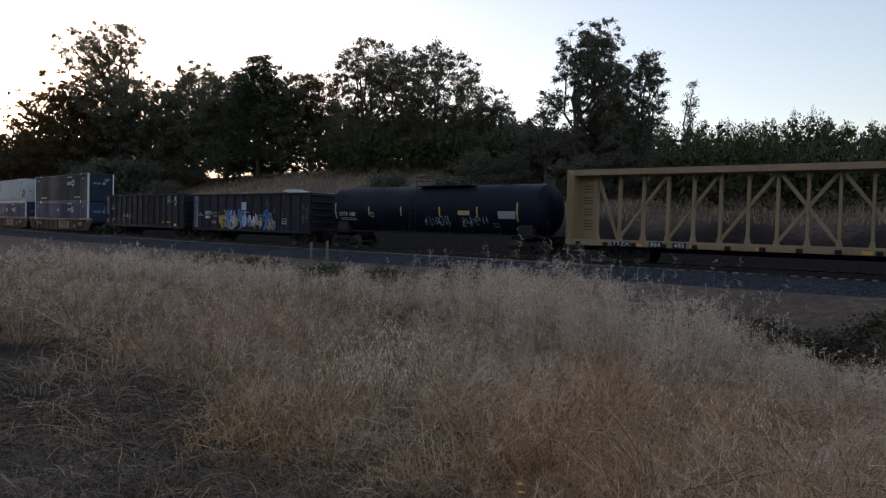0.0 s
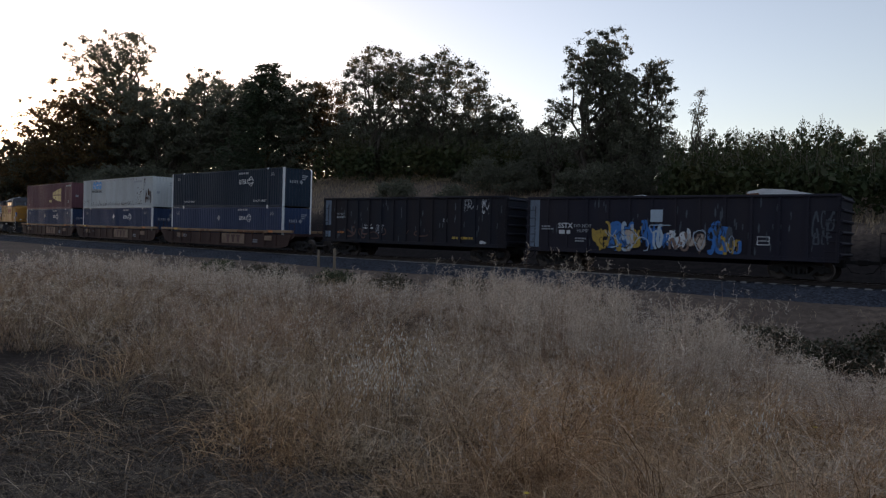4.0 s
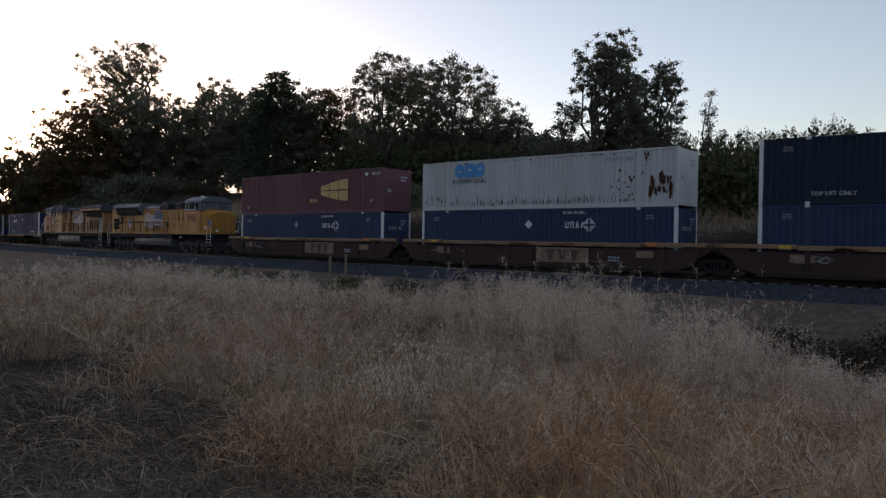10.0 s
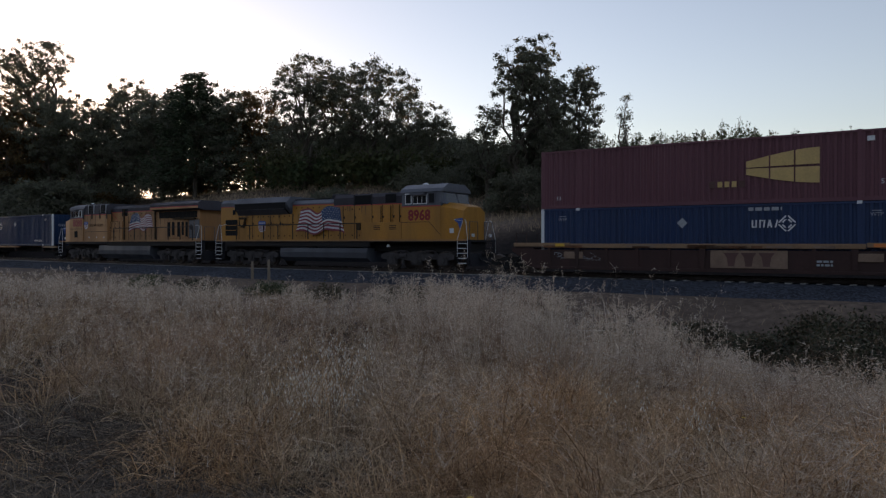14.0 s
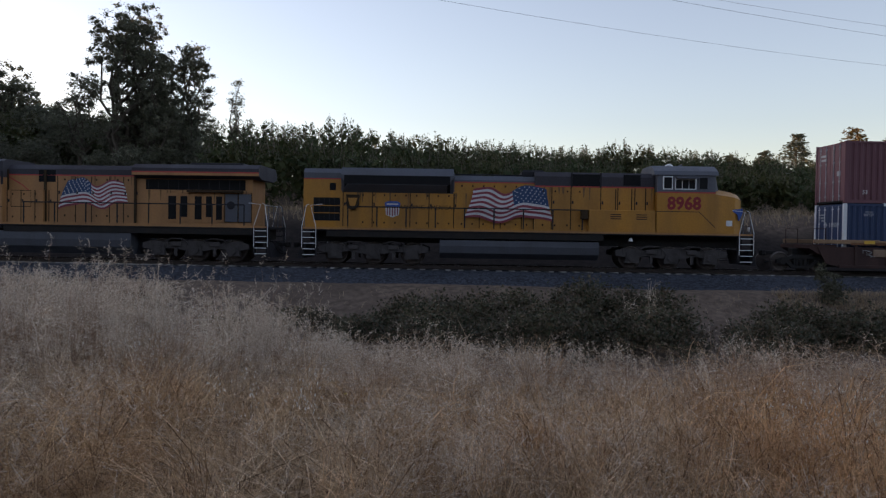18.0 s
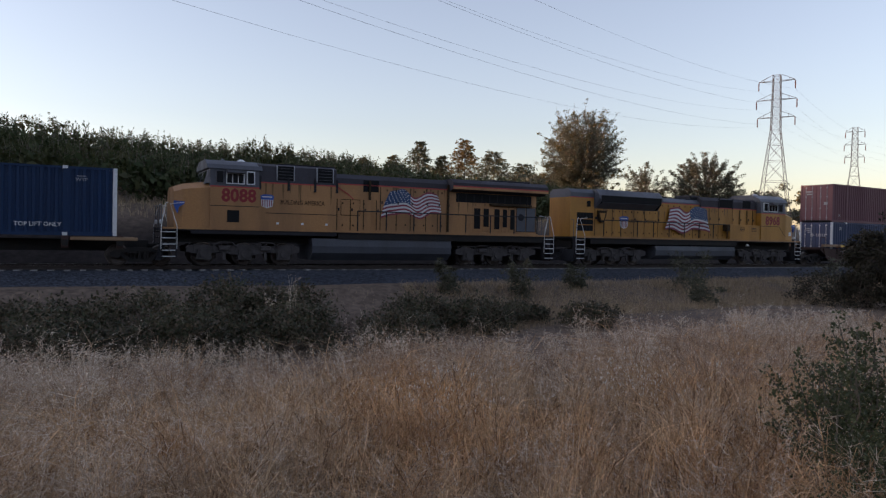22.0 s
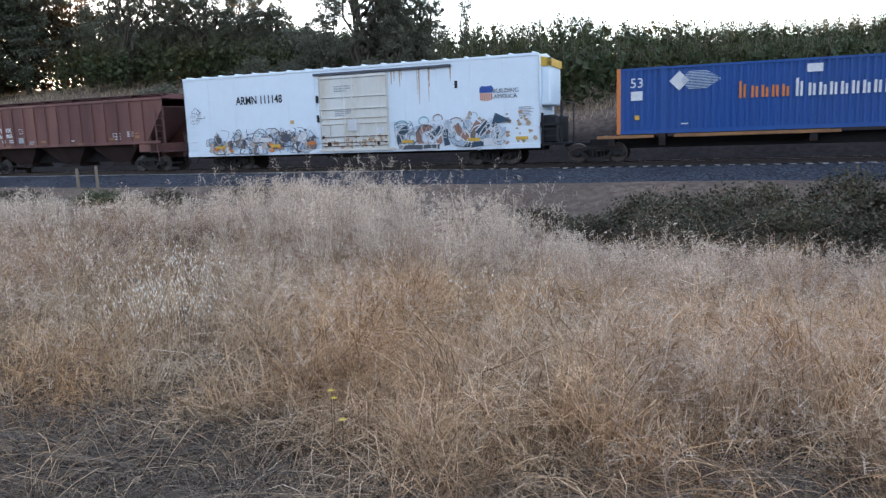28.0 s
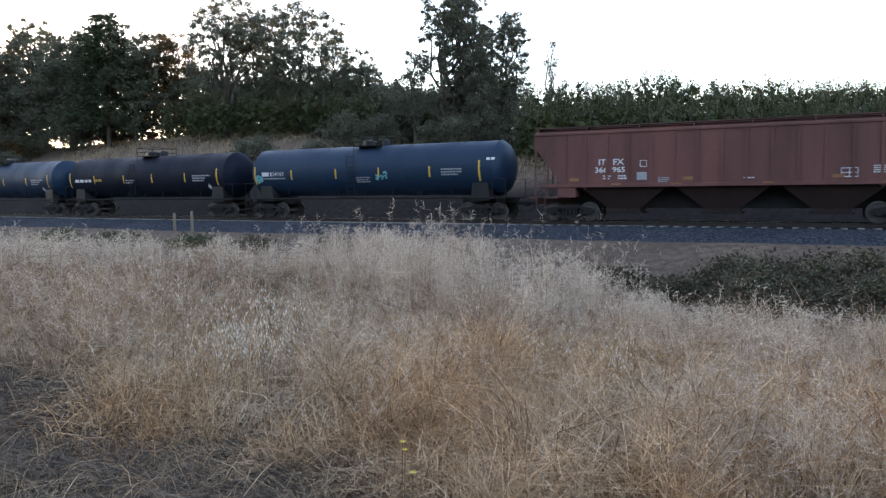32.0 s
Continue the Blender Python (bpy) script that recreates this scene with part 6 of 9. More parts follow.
    plate("placard", 7.5, 7.95, 0.98, 1.3, yy - 0.075, M_MARK, c, th=0.004)
    # grab irons on the blind end, cooling unit and platform on the other
    for k in range(5):
        z = 1.2 + 0.42 * k
        part("grab_iron", Geo().tube([(-10.1, -hy, z), (-10.1, -hy - 0.08, z), (-9.65, -hy - 0.08, z), (-9.65, -hy, z)], 0.02, 5), M_WHITE, c)
    part("cooling_unit", Geo().box(L, L + 0.42, -1.15, 1.15, 2.75, 4.55, 0.06), M_WHITE, c, "white cooling unit on the end wall")
    part("unit_hood", Geo().prism([(L, 4.55), (L + 0.48, 4.55), (L + 0.46, 4.9), (L, 4.98)], -1.2, 1.2), M_REFL, c, "yellow top of the cooling unit")
    g = Geo()
    for k in range(7):
        g.box(L + 0.3, L + 0.49, -1.21, -1.14, 4.56 + 0.055 * k, 4.585 + 0.055 * k)
    part("unit_grille", g, M_DARK, c)
    part("fuel_tank", Geo().box(L + 0.02, L + 0.78, -1.3, 1.3, 1.0, 2.3, 0.08), M_BLACK, c)
    g = Geo()
    for x in (L + 0.05, L + 0.95):
        g.box(x, x + 0.1, -1.5, -1.4, 0.9, 2.9 if x > L + 0.5 else 2.4)
    g.box(L, L + 1.1, -1.5, -1.4, 1.8, 1.95).box(L, L + 1.1, -1.5, 1.4, 0.88, 0.97)
    part("end_frame", g, M_BLACK, c)
    part("end_railing", Geo().tube([(L + 1.0, -1.45, 0.95), (L + 1.0, -1.45, 2.9), (L + 1.0, 1.45, 2.9), (L + 1.0, 1.45, 0.95)], 0.03, 5), M_BLACK, c)
    ladder(c, L + 0.15, L + 0.9, 0.5, 1.8, -1.52, M_BLACK, 4)
    return on_train(c, s)


reefer(-249.75)


# -- locomotives --
def flag_mark(c, TL, TR, BL, BR, y, canton_right, name="flag_mural"):
    """A waving striped flag painted on the hood: thirteen wavy stripes, canton and stars."""
    mid = (TL[0] + TR[0]) / 2, (TL[1] + BL[1]) / 2
    holder = part(name, Geo().box(mid[0] - 0.8, mid[0] + 0.8, y + 0.002, y + 0.005, mid[1] - 0.3, mid[1] + 0.3), M_FLAGW, c, "painted waving striped flag")

    def at(u, v):
        x = (TL[0] * (1 - v) + BL[0] * v) * (1 - u) + (TR[0] * (1 - v) + BR[0] * v) * u
        z = (TL[1] * (1 - v) + BL[1] * v) * (1 - u) + (TR[1] * (1 - v) + BR[1] * v) * u
        uu = u if canton_right else 1 - u
        free = uu if canton_right else 1 - uu
        x += 0.05 * math.sin(uu * 9.0 + 4.0 * v)
        return x, z + (0.17 - 0.04 * v) * math.sin(uu * 9.6 + 0.4 + 0.7 * v) - 0.05 * math.sin(uu * 17 + 1.5 * v) + 0.06 * v * free

    n = 26
    for stripe in range(13):
        g = Geo()
        v0, v1 = stripe / 13, (stripe + 1) / 13
        pts = [at(i / n, v) for v in (v0, v1) for i in range(n + 1)]
        g.add([(x, y, z) for x, z in pts], [(i, n + 1 + i, n + 2 + i, i + 1) for i in range(n)])
        part("stripe", g, M_FLAGR if stripe % 2 == 0 else M_FLAGW, holder)
    u0, u1 = (0.55, 1.0) if canton_right else (0.0, 0.45)
    g = Geo()
    m = 12
    pts = [at(u0 + (u1 - u0) * i / m, v) for v in (0, 0.27, 0.54) for i in range(m + 1)]
    g.add([(x, y - 0.003, z) for x, z in pts], [(r * (m + 1) + i, (r + 1) * (m + 1) + i, (r + 1) * (m + 1) + i + 1, r * (m + 1) + i + 1) for r in range(2) for i in range(m)])
    part("canton", g, M_FLAGB, holder)
    for r in range(6):
        for q in range(7):
            x, z = at(u0 + (u1 - u0) * (q + 0.5 + 0.4 * (r % 2)) / 7.6, 0.54 * (r + 0.6) / 6.2)
            pts = []
            for k in range(10):
                a, rr = math.pi / 2 + k * math.pi / 5, (0.045 if k % 2 == 0 else 0.02)
                pts.append((x + rr * math.cos(a), y - 0.006, z + rr * math.sin(a)))
            part("star", Geo().add(pts, [tuple(range(10))]), M_FLAGW, holder)



def shield(c, x0, x1, z0, z1, y):
    w, h = x1 - x0, z1 - z0
    part("shield_top", Geo().prism([(x0, z0 + h * 0.62), (x1, z0 + h * 0.62), (x1 + w * 0.05, z1 - h * 0.1), (x1 - w * 0.2, z1), (x0 + w * 0.2, z1), (x0 - w * 0.05, z1 - h * 0.1)], y - 0.006, y), M_BLUEL, c)
    part("shield_ground", Geo().prism([(x0, z0 + h * 0.62), (x0 + w * 0.05, z0 + h * 0.15), (x0 + w * 0.5, z0), (x1 - w * 0.05, z0 + h * 0.15), (x1, z0 + h * 0.62)], y - 0.005, y), M_FLAGW, c)
    part("shield_band", Geo().box(x0 + w * 0.1, x1 - w * 0.1, y - 0.009, y - 0.006, z0 + h * 0.78, z0 + h * 0.86), M_FLAGW, c)
    for k in range(5):
        x = x0 + w * (0.1 + 0.18 * k)
        part("shield_stripe", Geo().box(x, x + w * 0.08, y - 0.008, y - 0.005, z0 + h * (0.08 + 0.04 * abs(k - 2)), z0 + h * 0.6), M_FLAGR, c)


def loco_truck(parent, x):
    g = Geo()
    for out in (-1, 1):
        ya, yb = sorted((out * 1.14, out * 0.98))
        g.prism([(-2.6, 0.62), (-2.6, 0.86), (-2.1, 0.98), (-1.2, 0.86), (-0.5, 0.98), (0.5, 0.98), (1.2, 0.86), (2.1, 0.98), (2.6, 0.86), (2.6, 0.62), (1.95, 0.5), (1.2, 0.62), (0.4, 0.5), (-0.4, 0.5), (-1.2, 0.62), (-1.95, 0.5)], ya, yb)
        for a in (-1.83, 0, 1.83):
            yc, yd = sorted((out * 1.2, out * 0.96))
            g.prism([(a - 0.34, 0.28), (a + 0.34, 0.28), (a + 0.26, 0.78), (a - 0.26, 0.78)], yc, yd)
            ye, yf = sorted((out * 1.27, out * 1.18))
            g.cyl((a, ye, 0.533), (a, yf, 0.533), 0.17, None, 14)
            for q in (-0.42, 0.42):
                g.cyl((a + q, out * 1.07, 0.66), (a + q, out * 1.07, 0.98), 0.085, None, 8)
        for a in (-0.95, 0.95):
            yc, yd = sorted((out * 1.24, out * 1.12))
            g.box(a - 0.25, a + 0.25, yc, yd, 0.70, 0.92, 0.03)
            g.tube([(a - 0.5, out * 1.2, 0.95), (a - 0.2, out * 1.22, 1.08), (a + 0.35, out * 1.22, 1.06), (a + 0.6, out * 1.2, 0.86)], 0.035, 5)
            g.box(a - 0.06, a + 0.06, yc, yd, 0.25, 0.6)
    g.box(-2.3, 2.3, -0.5, 0.5, 0.55, 0.9, 0.05)
    t = part("truck", g, M_LTRUCK, parent)
    t.location = (x, 0, 0)
    for d in (-1.83, 0.0, 1.83):
        w = part("wheelset", LWHEELS, M_WHEEL, t)
        w.location = (d, 0, 0.533)
        SPINNERS.append((w, 0.533, (d, 0, 0.533)))
    return t


def stairs(c, x, y, d, mat=None):
    """Corner steps with pale grab rails."""
    for k in range(5):
        z = 0.42 + 0.27 * k
        part("step", Geo().box(x - 0.30, x + 0.30, y if y < 0 else y - 0.3, y + 0.3 if y < 0 else y, z - 0.02, z + 0.02), M_GREYD, c)
        part("step_nosing", Geo().box(x - 0.28, x + 0.28, (y - 0.012) if y < 0 else y, y if y < 0 else y + 0.012, z - 0.012, z + 0.022), M_PALE, c)
    for q in (-0.34, 0.31):
        part("step_side", Geo().box(x + q, x + q + 0.03, min(y, y * 0.8), max(y, y * 0.8), 0.38, 1.72), M_GREYD, c)
    for q in (-0.33, 0.33):
        xx = x + q
        part("grab_rail", Geo().tube([(xx, y, 0.75), (xx, y, 1.75), (xx + d * (0.18 if q * d > 0 else -0.28) * -1, y * 0.92, 2.75), (xx - d * 0.3, y * 0.9, 2.82)], 0.016, 6), M_PALE, c)


def walkway_rail(c, x0, x1, y, n, mat):
    for k in range(n):
        x = x0 + (x1 - x0) * k / (n - 1)
        part("stanchion", Geo().cyl((x, y, 1.72), (x, y, 2.72), 0.034, None, 6), mat, c)
    part("handrail", Geo().tube([(x0, y, 2.72), (x1, y, 2.72)], 0.03, 6), mat, c)
    part("walkway_sill", Geo().box(x0 - 1.0, x1 + 1.0, y, y + 0.06, 1.30, 1.6), M_STEEL, c)


def grid_lines(c, xs, z0, z1, y, mat=None):
    for x in xs:
        part("door_seam", Geo().box(x - 0.022, x + 0.022, y - 0.004, y, z0, z1), mat or M_GRIME, c)
        part("door_latch", Geo().box(x + 0.05, x + 0.12, y - 0.03, y, z0 + 0.62 * (z1 - z0), z0 + 0.62 * (z1 - z0) + 0.14, 0.005), M_GREYD, c)


def bolts(c, x0, x1, n, zs, y):
    """Rows of dark bolt heads and hinge lugs on a hood's doors."""
    for k in range(n):
        x = x0 + (x1 - x0) * (k + 0.5) / n
        for z in zs:
            part("hinge_lug", Geo().box(x - 0.035, x + 0.035, y - 0.025, y, z - 0.045, z + 0.045, 0.008), M_GRIME, c)


def drips(c, x0, x1, n, z1, y, seed):
    """Sooty runs down the side from the roof's edge."""
    r = random.Random(seed)
    for k in range(n):
        x, w, h = r.uniform(x0, x1), r.uniform(0.02, 0.06), r.uniform(0.25, 0.9)
        part("soot_run", Geo().add([(x - w, y - 0.003, z1), (x + w, y - 0.003, z1), (x + w * 0.3, y - 0.003, z1 - h), (x - w * 0.3, y - 0.003, z1 - h)], [(0, 3, 2, 1)]), M_SOOTY, c)


def hood(c, name, x0, x1, hw, z0, zs, zt, mat, roofmat, bev=0.22):
    part(name, Geo().box(x0, x1, -hw, hw, z0, zs), mat, c)
    part(name + "_roof", Geo().loft([[(x, -hw, zs), (x, -hw, zt - bev), (x, -hw + bev, zt), (x, hw - bev, zt), (x, hw, zt - bev), (x, hw, zs)] for x in (x0, x1)]), roofmat, c)


def common_under(c, tank, trucks, tz=(0.36, 1.30)):
    part("platform", Geo().box(-10.55, 10.55, -1.5, 1.5, 1.58, 1.70, 0.015), M_GREYD, c)
    for q in (-1.512, 1.5):
        part("sill_stripe", Geo().box(-10.5, 10.5, q, q + 0.012, 1.64, 1.72), M_YEL2, c)
    part("frame_web", Geo().box(-10.3, 10.3, -0.75, 0.75, 1.05, 1.58), M_STEEL, c)
    a, b_ = tank
    part("fuel_tank", Geo().loft([[(x, -1.45, 0.62), (x, -1.48, 0.95), (x, -1.42, tz[1]), (x, 1.42, tz[1]), (x, 1.48, 0.95), (x, 1.45, 0.62), (x, 1.05, tz[0]), (x, -1.05, tz[0])] for x in (a, b_)]), M_FUEL, c, "grey fuel tank")
    for x in trucks:
        loco_truck(c, x)
    for d in (-1, 1):
        coupler(c, d * 10.5, d)
        part("pilot_plate", Geo().prism([(d * 10.35, 0.95), (d * 10.55, 0.95), (d * 10.75, 0.25), (d * 10.5, 0.25)], -1.35, 1.35), M_GREYD, c)
        for yy in (-1.5, 1.5):
            stairs(c, d * 10.22, yy, d)
        for q in (-1, 1):
            part("end_railing", Geo().tube([(d * 10.5, q * 1.2, 1.7), (d * 10.5, q * 1.2, 2.7), (d * 10.5, q * 0.35, 2.7), (d * 10.5, q * 0.35, 1.7)], 0.022, 5), M_GREY, c)
        for k in (-0.5, -0.25, 0.25, 0.5):
            part("air_hose", Geo().tube([(d * 10.6, k, 0.9), (d * 10.8, k, 0.6), (d * 10.95, k * 0.9, 0.5)], 0.022, 5), M_BLACK, c)


def cab(c, x0, x1, nose, d, zr, mat, roofmat, num, numx, win, numz, frames=M_PALE):
    """Wide cab with a sloping nose; d is the way it faces."""
    hw = 1.5
    lo, hi = sorted((x0, x1))
    part("cab", Geo().box(lo, hi, -hw, hw, 1.7, 3.62), mat, c)
    part("cab_upper", Geo().loft([[(x, -hw, 3.62), (x, -hw + 0.06, 4.42), (x, hw - 0.06, 4.42), (x, hw, 3.62)] for x in (lo, hi)]), roofmat, c)
    e = 0.14
    part("cab_roof", Geo().loft([[(x, -hw - 0.02, 4.42), (x, -hw + 0.12, 4.62), (x, -0.8, zr), (x, 0.8, zr), (x, hw - 0.12, 4.62), (x, hw + 0.02, 4.42)] for x in (lo - e, hi + e)]), roofmat, c)
    front = x1 if d > 0 else x0
    # nose
    hn = 1.32
    part("nose", Geo().loft([[(front, -hw + 0.05, 1.7), (front, -hw + 0.05, 3.55), (front, -0.9, 3.85), (front, 0.9, 3.85), (front, hw - 0.05, 3.55), (front, hw - 0.05, 1.7)],
                             [(nose - d * 0.35, -hn, 1.7), (nose - d * 0.35, -hn, 3.42), (nose - d * 0.35, -0.8, 3.68), (nose - d * 0.35, 0.8, 3.68), (nose - d * 0.35, hn, 3.42), (nose - d * 0.35, hn, 1.7)],
                             [(nose, -hn + 0.2, 1.7), (nose, -hn + 0.2, 3.3), (nose, -0.7, 3.55), (nose, 0.7, 3.55), (nose, hn - 0.2, 3.3), (nose, hn - 0.2, 1.7)]]), mat, c)
    part("windshield_band", Geo().loft([[(front, -1.38, 3.75), (front, -1.38, 4.4), (front, 1.38, 4.4), (front, 1.38, 3.75)], [(front + d * 0.22, -1.2, 3.72), (front + d * 0.05, -1.3, 4.38), (front + d * 0.05, 1.3, 4.38), (front + d * 0.22, 1.2, 3.72)]]), roofmat, c)
    for a, b_ in ((-1.1, -0.1), (0.1, 1.1)):
        part("windshield", Geo().add([(front + d * 0.225, a, 3.8), (front + d * 0.225, b_, 3.8), (front + d * 0.075, b_, 4.32), (front + d * 0.075, a, 4.32)], [(0, 1, 2, 3)]), M_GLASS, c)
    # side windows
    y = -hw + 0.02
    a, b_ = win
    q = (b_ - a) / 3.6
    for k, (w0, w1) in enumerate(((a, a + q * 0.78), (a + q * 0.95, b_ - q * 0.95), (b_ - q * 0.78, b_))):
        part("window_frame", Geo().box(w0, w1, y - 0.03, y + 0.03, 3.74, 4.36, 0.01), frames if k != 2 - (1 - d) else roofmat, c)
        if k == 1:
            n = 3
            for m in range(n):
                u0, u1 = w0 + 0.04 + (w1 - w0 - 0.06) * m / n, w0 + (w1 - w0 - 0.06) * (m + 1) / n
                part("pane", Geo().box(u0, u1, y - 0.038, y - 0.03, 3.79, 4.2), M_GLASS, c)
        else:
            part("pane", Geo().box(w0 + 0.05, w1 - 0.05, y - 0.038, y - 0.03, 3.79, 4.31), M_GLASS, c)
    part("sun_visor", Geo().prism([(a + q * 0.9, 4.36), (b_ - q * 0.9, 4.36), (b_ - q * 1.0, 4.24), (a + q * 1.0, 4.24)], y - 0.35, y - 0.03), M_GREY, c)
    lettering(num, numx, numz, 0.57, -hw - 0.006, M_REDN, c, "road_number", "large dark red numerals", squeeze=0.95, bold=0.05)
    part("cab_band", Geo().box(lo, hi, -hw - 0.005, -hw, 3.58, 3.64), M_REDL, c)
    for yy in (-0.35, 0.35):
        part("headlight", Geo().cyl((front + d * 0.02, yy * 0.5, 4.52), (front + d * 0.12, yy * 0.5, 4.52), 0.1, None, 12), M_PALE, c)
        part("ditch_light", Geo().cyl((nose + d * 0.45, yy * 2.6, 1.95), (nose + d * 0.55, yy * 2.6, 1.95), 0.1, None, 12), M_PALE, c)
    part("horn", Geo().cyl(((lo + hi) / 2, 0.3, zr), ((lo + hi) / 2 + d * 0.3, 0.3, zr + 0.12), 0.03, 0.09, 8), M_GREY, c)
    part("antenna_dome", Geo().lathe([(zr - 0.02, 0.2), (zr + 0.08, 0.18), (zr + 0.14, 0.06)], "z", 12, ((lo + hi) / 2 - d * 0.5, -0.3, 0)), M_PALE, c)
    part("wing_emblem", Geo().prism([(nose - d * 0.45, 2.86), (nose + d * 0.02, 2.9), (nose + d * 0.02, 2.72), (nose - d * 0.06, 2.5), (nose - d * 0.14, 2.34), (nose - d * 0.2, 2.62), (nose - d * 0.42, 2.76)], -hn - 0.02, -hn + 0.1), M_BLUEL, c)


def loco_a(s):
    c = thing("diesel_locomotive", "yellow and grey diesel locomotive with a flag mural on its hood", "locomotive", "pusher locomotives in the train")
    common_under(c, (-4.05, 3.4), (6.85, -7.2), (0.36, 1.22))
    for out in (-1, 1):
        for a, b_ in ((-4.0, -2.0), (-0.8, 3.35)):
            part("air_reservoir", Geo().cyl((a, out * 1.25, 1.42), (b_, out * 1.25, 1.42), 0.165, None, 14), M_FUEL, c)
    hw = 0.98
    hood(c, "rear_hood", -10.6, -8.8, hw, 1.7, 4.05, 4.55, M_YEL, M_GREY)
    hood(c, "radiator_hood", -8.8, -3.4, hw, 1.7, 3.5, 4.42, M_YEL, M_GREY)
    part("radiator_flare", Geo().loft([[(x, -hw, 3.42), (x, -1.42, 3.78 if abs(x + 6.1) < 2.6 else 4.1), (x, -1.42, 4.22), (x, -1.1, 4.58), (x, 1.1, 4.58), (x, 1.42, 4.22), (x, 1.42, 3.78), (x, hw, 3.42)] for x in (-8.75, -8.45, -3.75, -3.45)]), M_GREY, c, "flared grey radiator housing")
    part("radiator_grille", Geo().add([(-8.6, -1.0, 3.44), (-3.6, -1.0, 3.44), (-3.6, -1.425, 3.80), (-8.6, -1.425, 3.80), (-3.6, -1.43, 4.2), (-8.6, -1.43, 4.2)], [(0, 1, 2, 3), (3, 2, 4, 5)]), M_DARK, c, "dark radiator intake")
    hood(c, "engine_hood", -3.4, 0.4, hw, 1.7, 3.98, 4.30, M_YEL, M_GREY)
    hood(c, "blower_housing", 0.4, 6.0, 1.12, 1.7, 3.85, 4.52, M_YEL, M_ROOF)
    part("exhaust_hump", Geo().box(-0.2, 0.9, -0.7, 0.7, 4.3, 4.62, 0.08), M_GREYD, c)
    part("inverter_grille", Geo().box(2.16, 3.44, -1.14, -1.12, 3.86, 4.42), M_DARK, c)
    for q in (2.08, 3.44):
        part("inverter_frame", Geo().box(q, q + 0.08, -1.16, -1.12, 3.8, 4.48), M_GREYD, c)
    for a, e, yy, z0, z1 in ((-10.58, -8.8, -hw, 4.02, 4.07), (-3.4, 0.4, -hw, 3.95, 4.0), (0.4, 6.0, -1.12, 3.8, 3.86)):
        part("red_band", Geo().box(a, e, yy - 0.006, yy, z0, z1), M_REDL, c)
    cab(c, 6.05, 8.74, 10.05, 1, 4.9, M_YEL, M_GREY, "8968", 7.3, (6.3, 8.4), 3.08)
    part("rear_grille", Geo().box(-10.1, -8.85, -hw - 0.012, -hw, 2.05, 3.15), M_DARK, c)
    for k in range(6):
        part("grille_bar", Geo().box(-10.1 + 0.25 * k - 0.012, -10.1 + 0.25 * k + 0.012, -hw - 0.022, -hw - 0.012, 2.05, 3.15), M_GREYD, c)
    grid_lines(c, (-8.7, -7.3, -5.5, -4.6, -3.42, -2.2, -1.2, -0.2, 0.38), 1.75, 3.42, -hw)
    grid_lines(c, (1.2, 2.1, 3.5, 4.3, 5.1, 5.6), 1.75, 3.8, -1.12)
    for x in (4.2, 4.95, 5.6):
        part("door_post", Geo().box(x - 0.02, x + 0.02, -1.15, -1.12, 2.75, 3.75), M_GRIME, c)
    part("side_box", Geo().box(2.9, 6.0, -1.46, -1.1, 1.7, 2.75, 0.02), M_YEL, c)
    for x0 in (3.9, 5.1):
        for k in range(3):
            part("louvre", Geo().box(x0, x0 + 0.5, -1.475, -1.46, 2.32 + 0.1 * k, 2.36 + 0.1 * k), M_GREYD, c)
    part("ladder_seam", Geo().ribbon([(6.0, 2.72), (8.0, 2.72), (8.75, 2.0)], 0.03, -1.507), M_GREYD, c)
    part("panel_seam", Geo().box(8.98, 9.0, -1.33, -1.3, 1.75, 3.5), M_GREYD, c)
    plate("placard", 9.3, 9.58, 2.08, 2.34, -1.38, M_PALE, c)
    part("air_filter_door", Geo().lathe([(-hw - 0.03, 0.28), (-hw, 0.32)], "y", 16, (-8.25, 0, 2.9)), M_GREYD, c)
    shield(c, -6.68, -6.0, 2.25, 3.02, -hw - 0.008)
    lettering("BUILDING AMERICA", -4.8, 2.74, 0.2, -hw - 0.006, M_GRIME, c, squeeze=1.0)
    flag_mark(c, (-2.5, 3.6), (0.92, 3.74), (-2.9, 2.2), (1.3, 2.2), -1.135, True)
    walkway_rail(c, -8.4, 2.6, -1.46, 9, M_GREYD)
    bolts(c, -8.0, -3.4, 9, (2.0, 3.3), -hw)
    bolts(c, -3.3, 0.3, 7, (2.0, 3.8), -hw)
    bolts(c, 0.5, 2.8, 4, (2.0, 3.6), -1.12)
    drips(c, -8.4, 0.3, 16, 3.44, -hw, 7)
    drips(c, 0.5, 5.9, 9, 3.8, -1.12, 8)
    part("rear_hatch", Geo().box(-9.35, -9.05, -hw - 0.02, -hw, 3.5, 3.85, 0.01), M_DARK, c)
    for z in (2.4, 2.75):
        part("grille_bar", Geo().box(-10.1, -8.85, -hw - 0.03, -hw - 0.02, z, z + 0.035), M_YEL, c)
    part("filter_scoop", Geo().prism([(-8.55, 3.3), (-7.9, 3.3), (-7.95, 2.95), (-8.1, 2.6), (-8.35, 2.6), (-8.5, 2.95)], -hw - 0.16, -hw), M_GRIME, c)
    part("filter_face", Geo().prism([(-8.45, 3.15), (-8.0, 3.15), (-8.12, 2.72), (-8.33, 2.72)], -hw - 0.17, -hw - 0.16), M_YEL, c)
    part("dynamic_brake_hatch", Geo().box(4.55, 5.35, -1.14, -1.12, 3.92, 4.42), M_DARK, c)
    part("hood_step", Geo().box(2.55, 2.85, -1.5, -1.12, 2.3, 2.75, 0.02), M_GRIME, c)
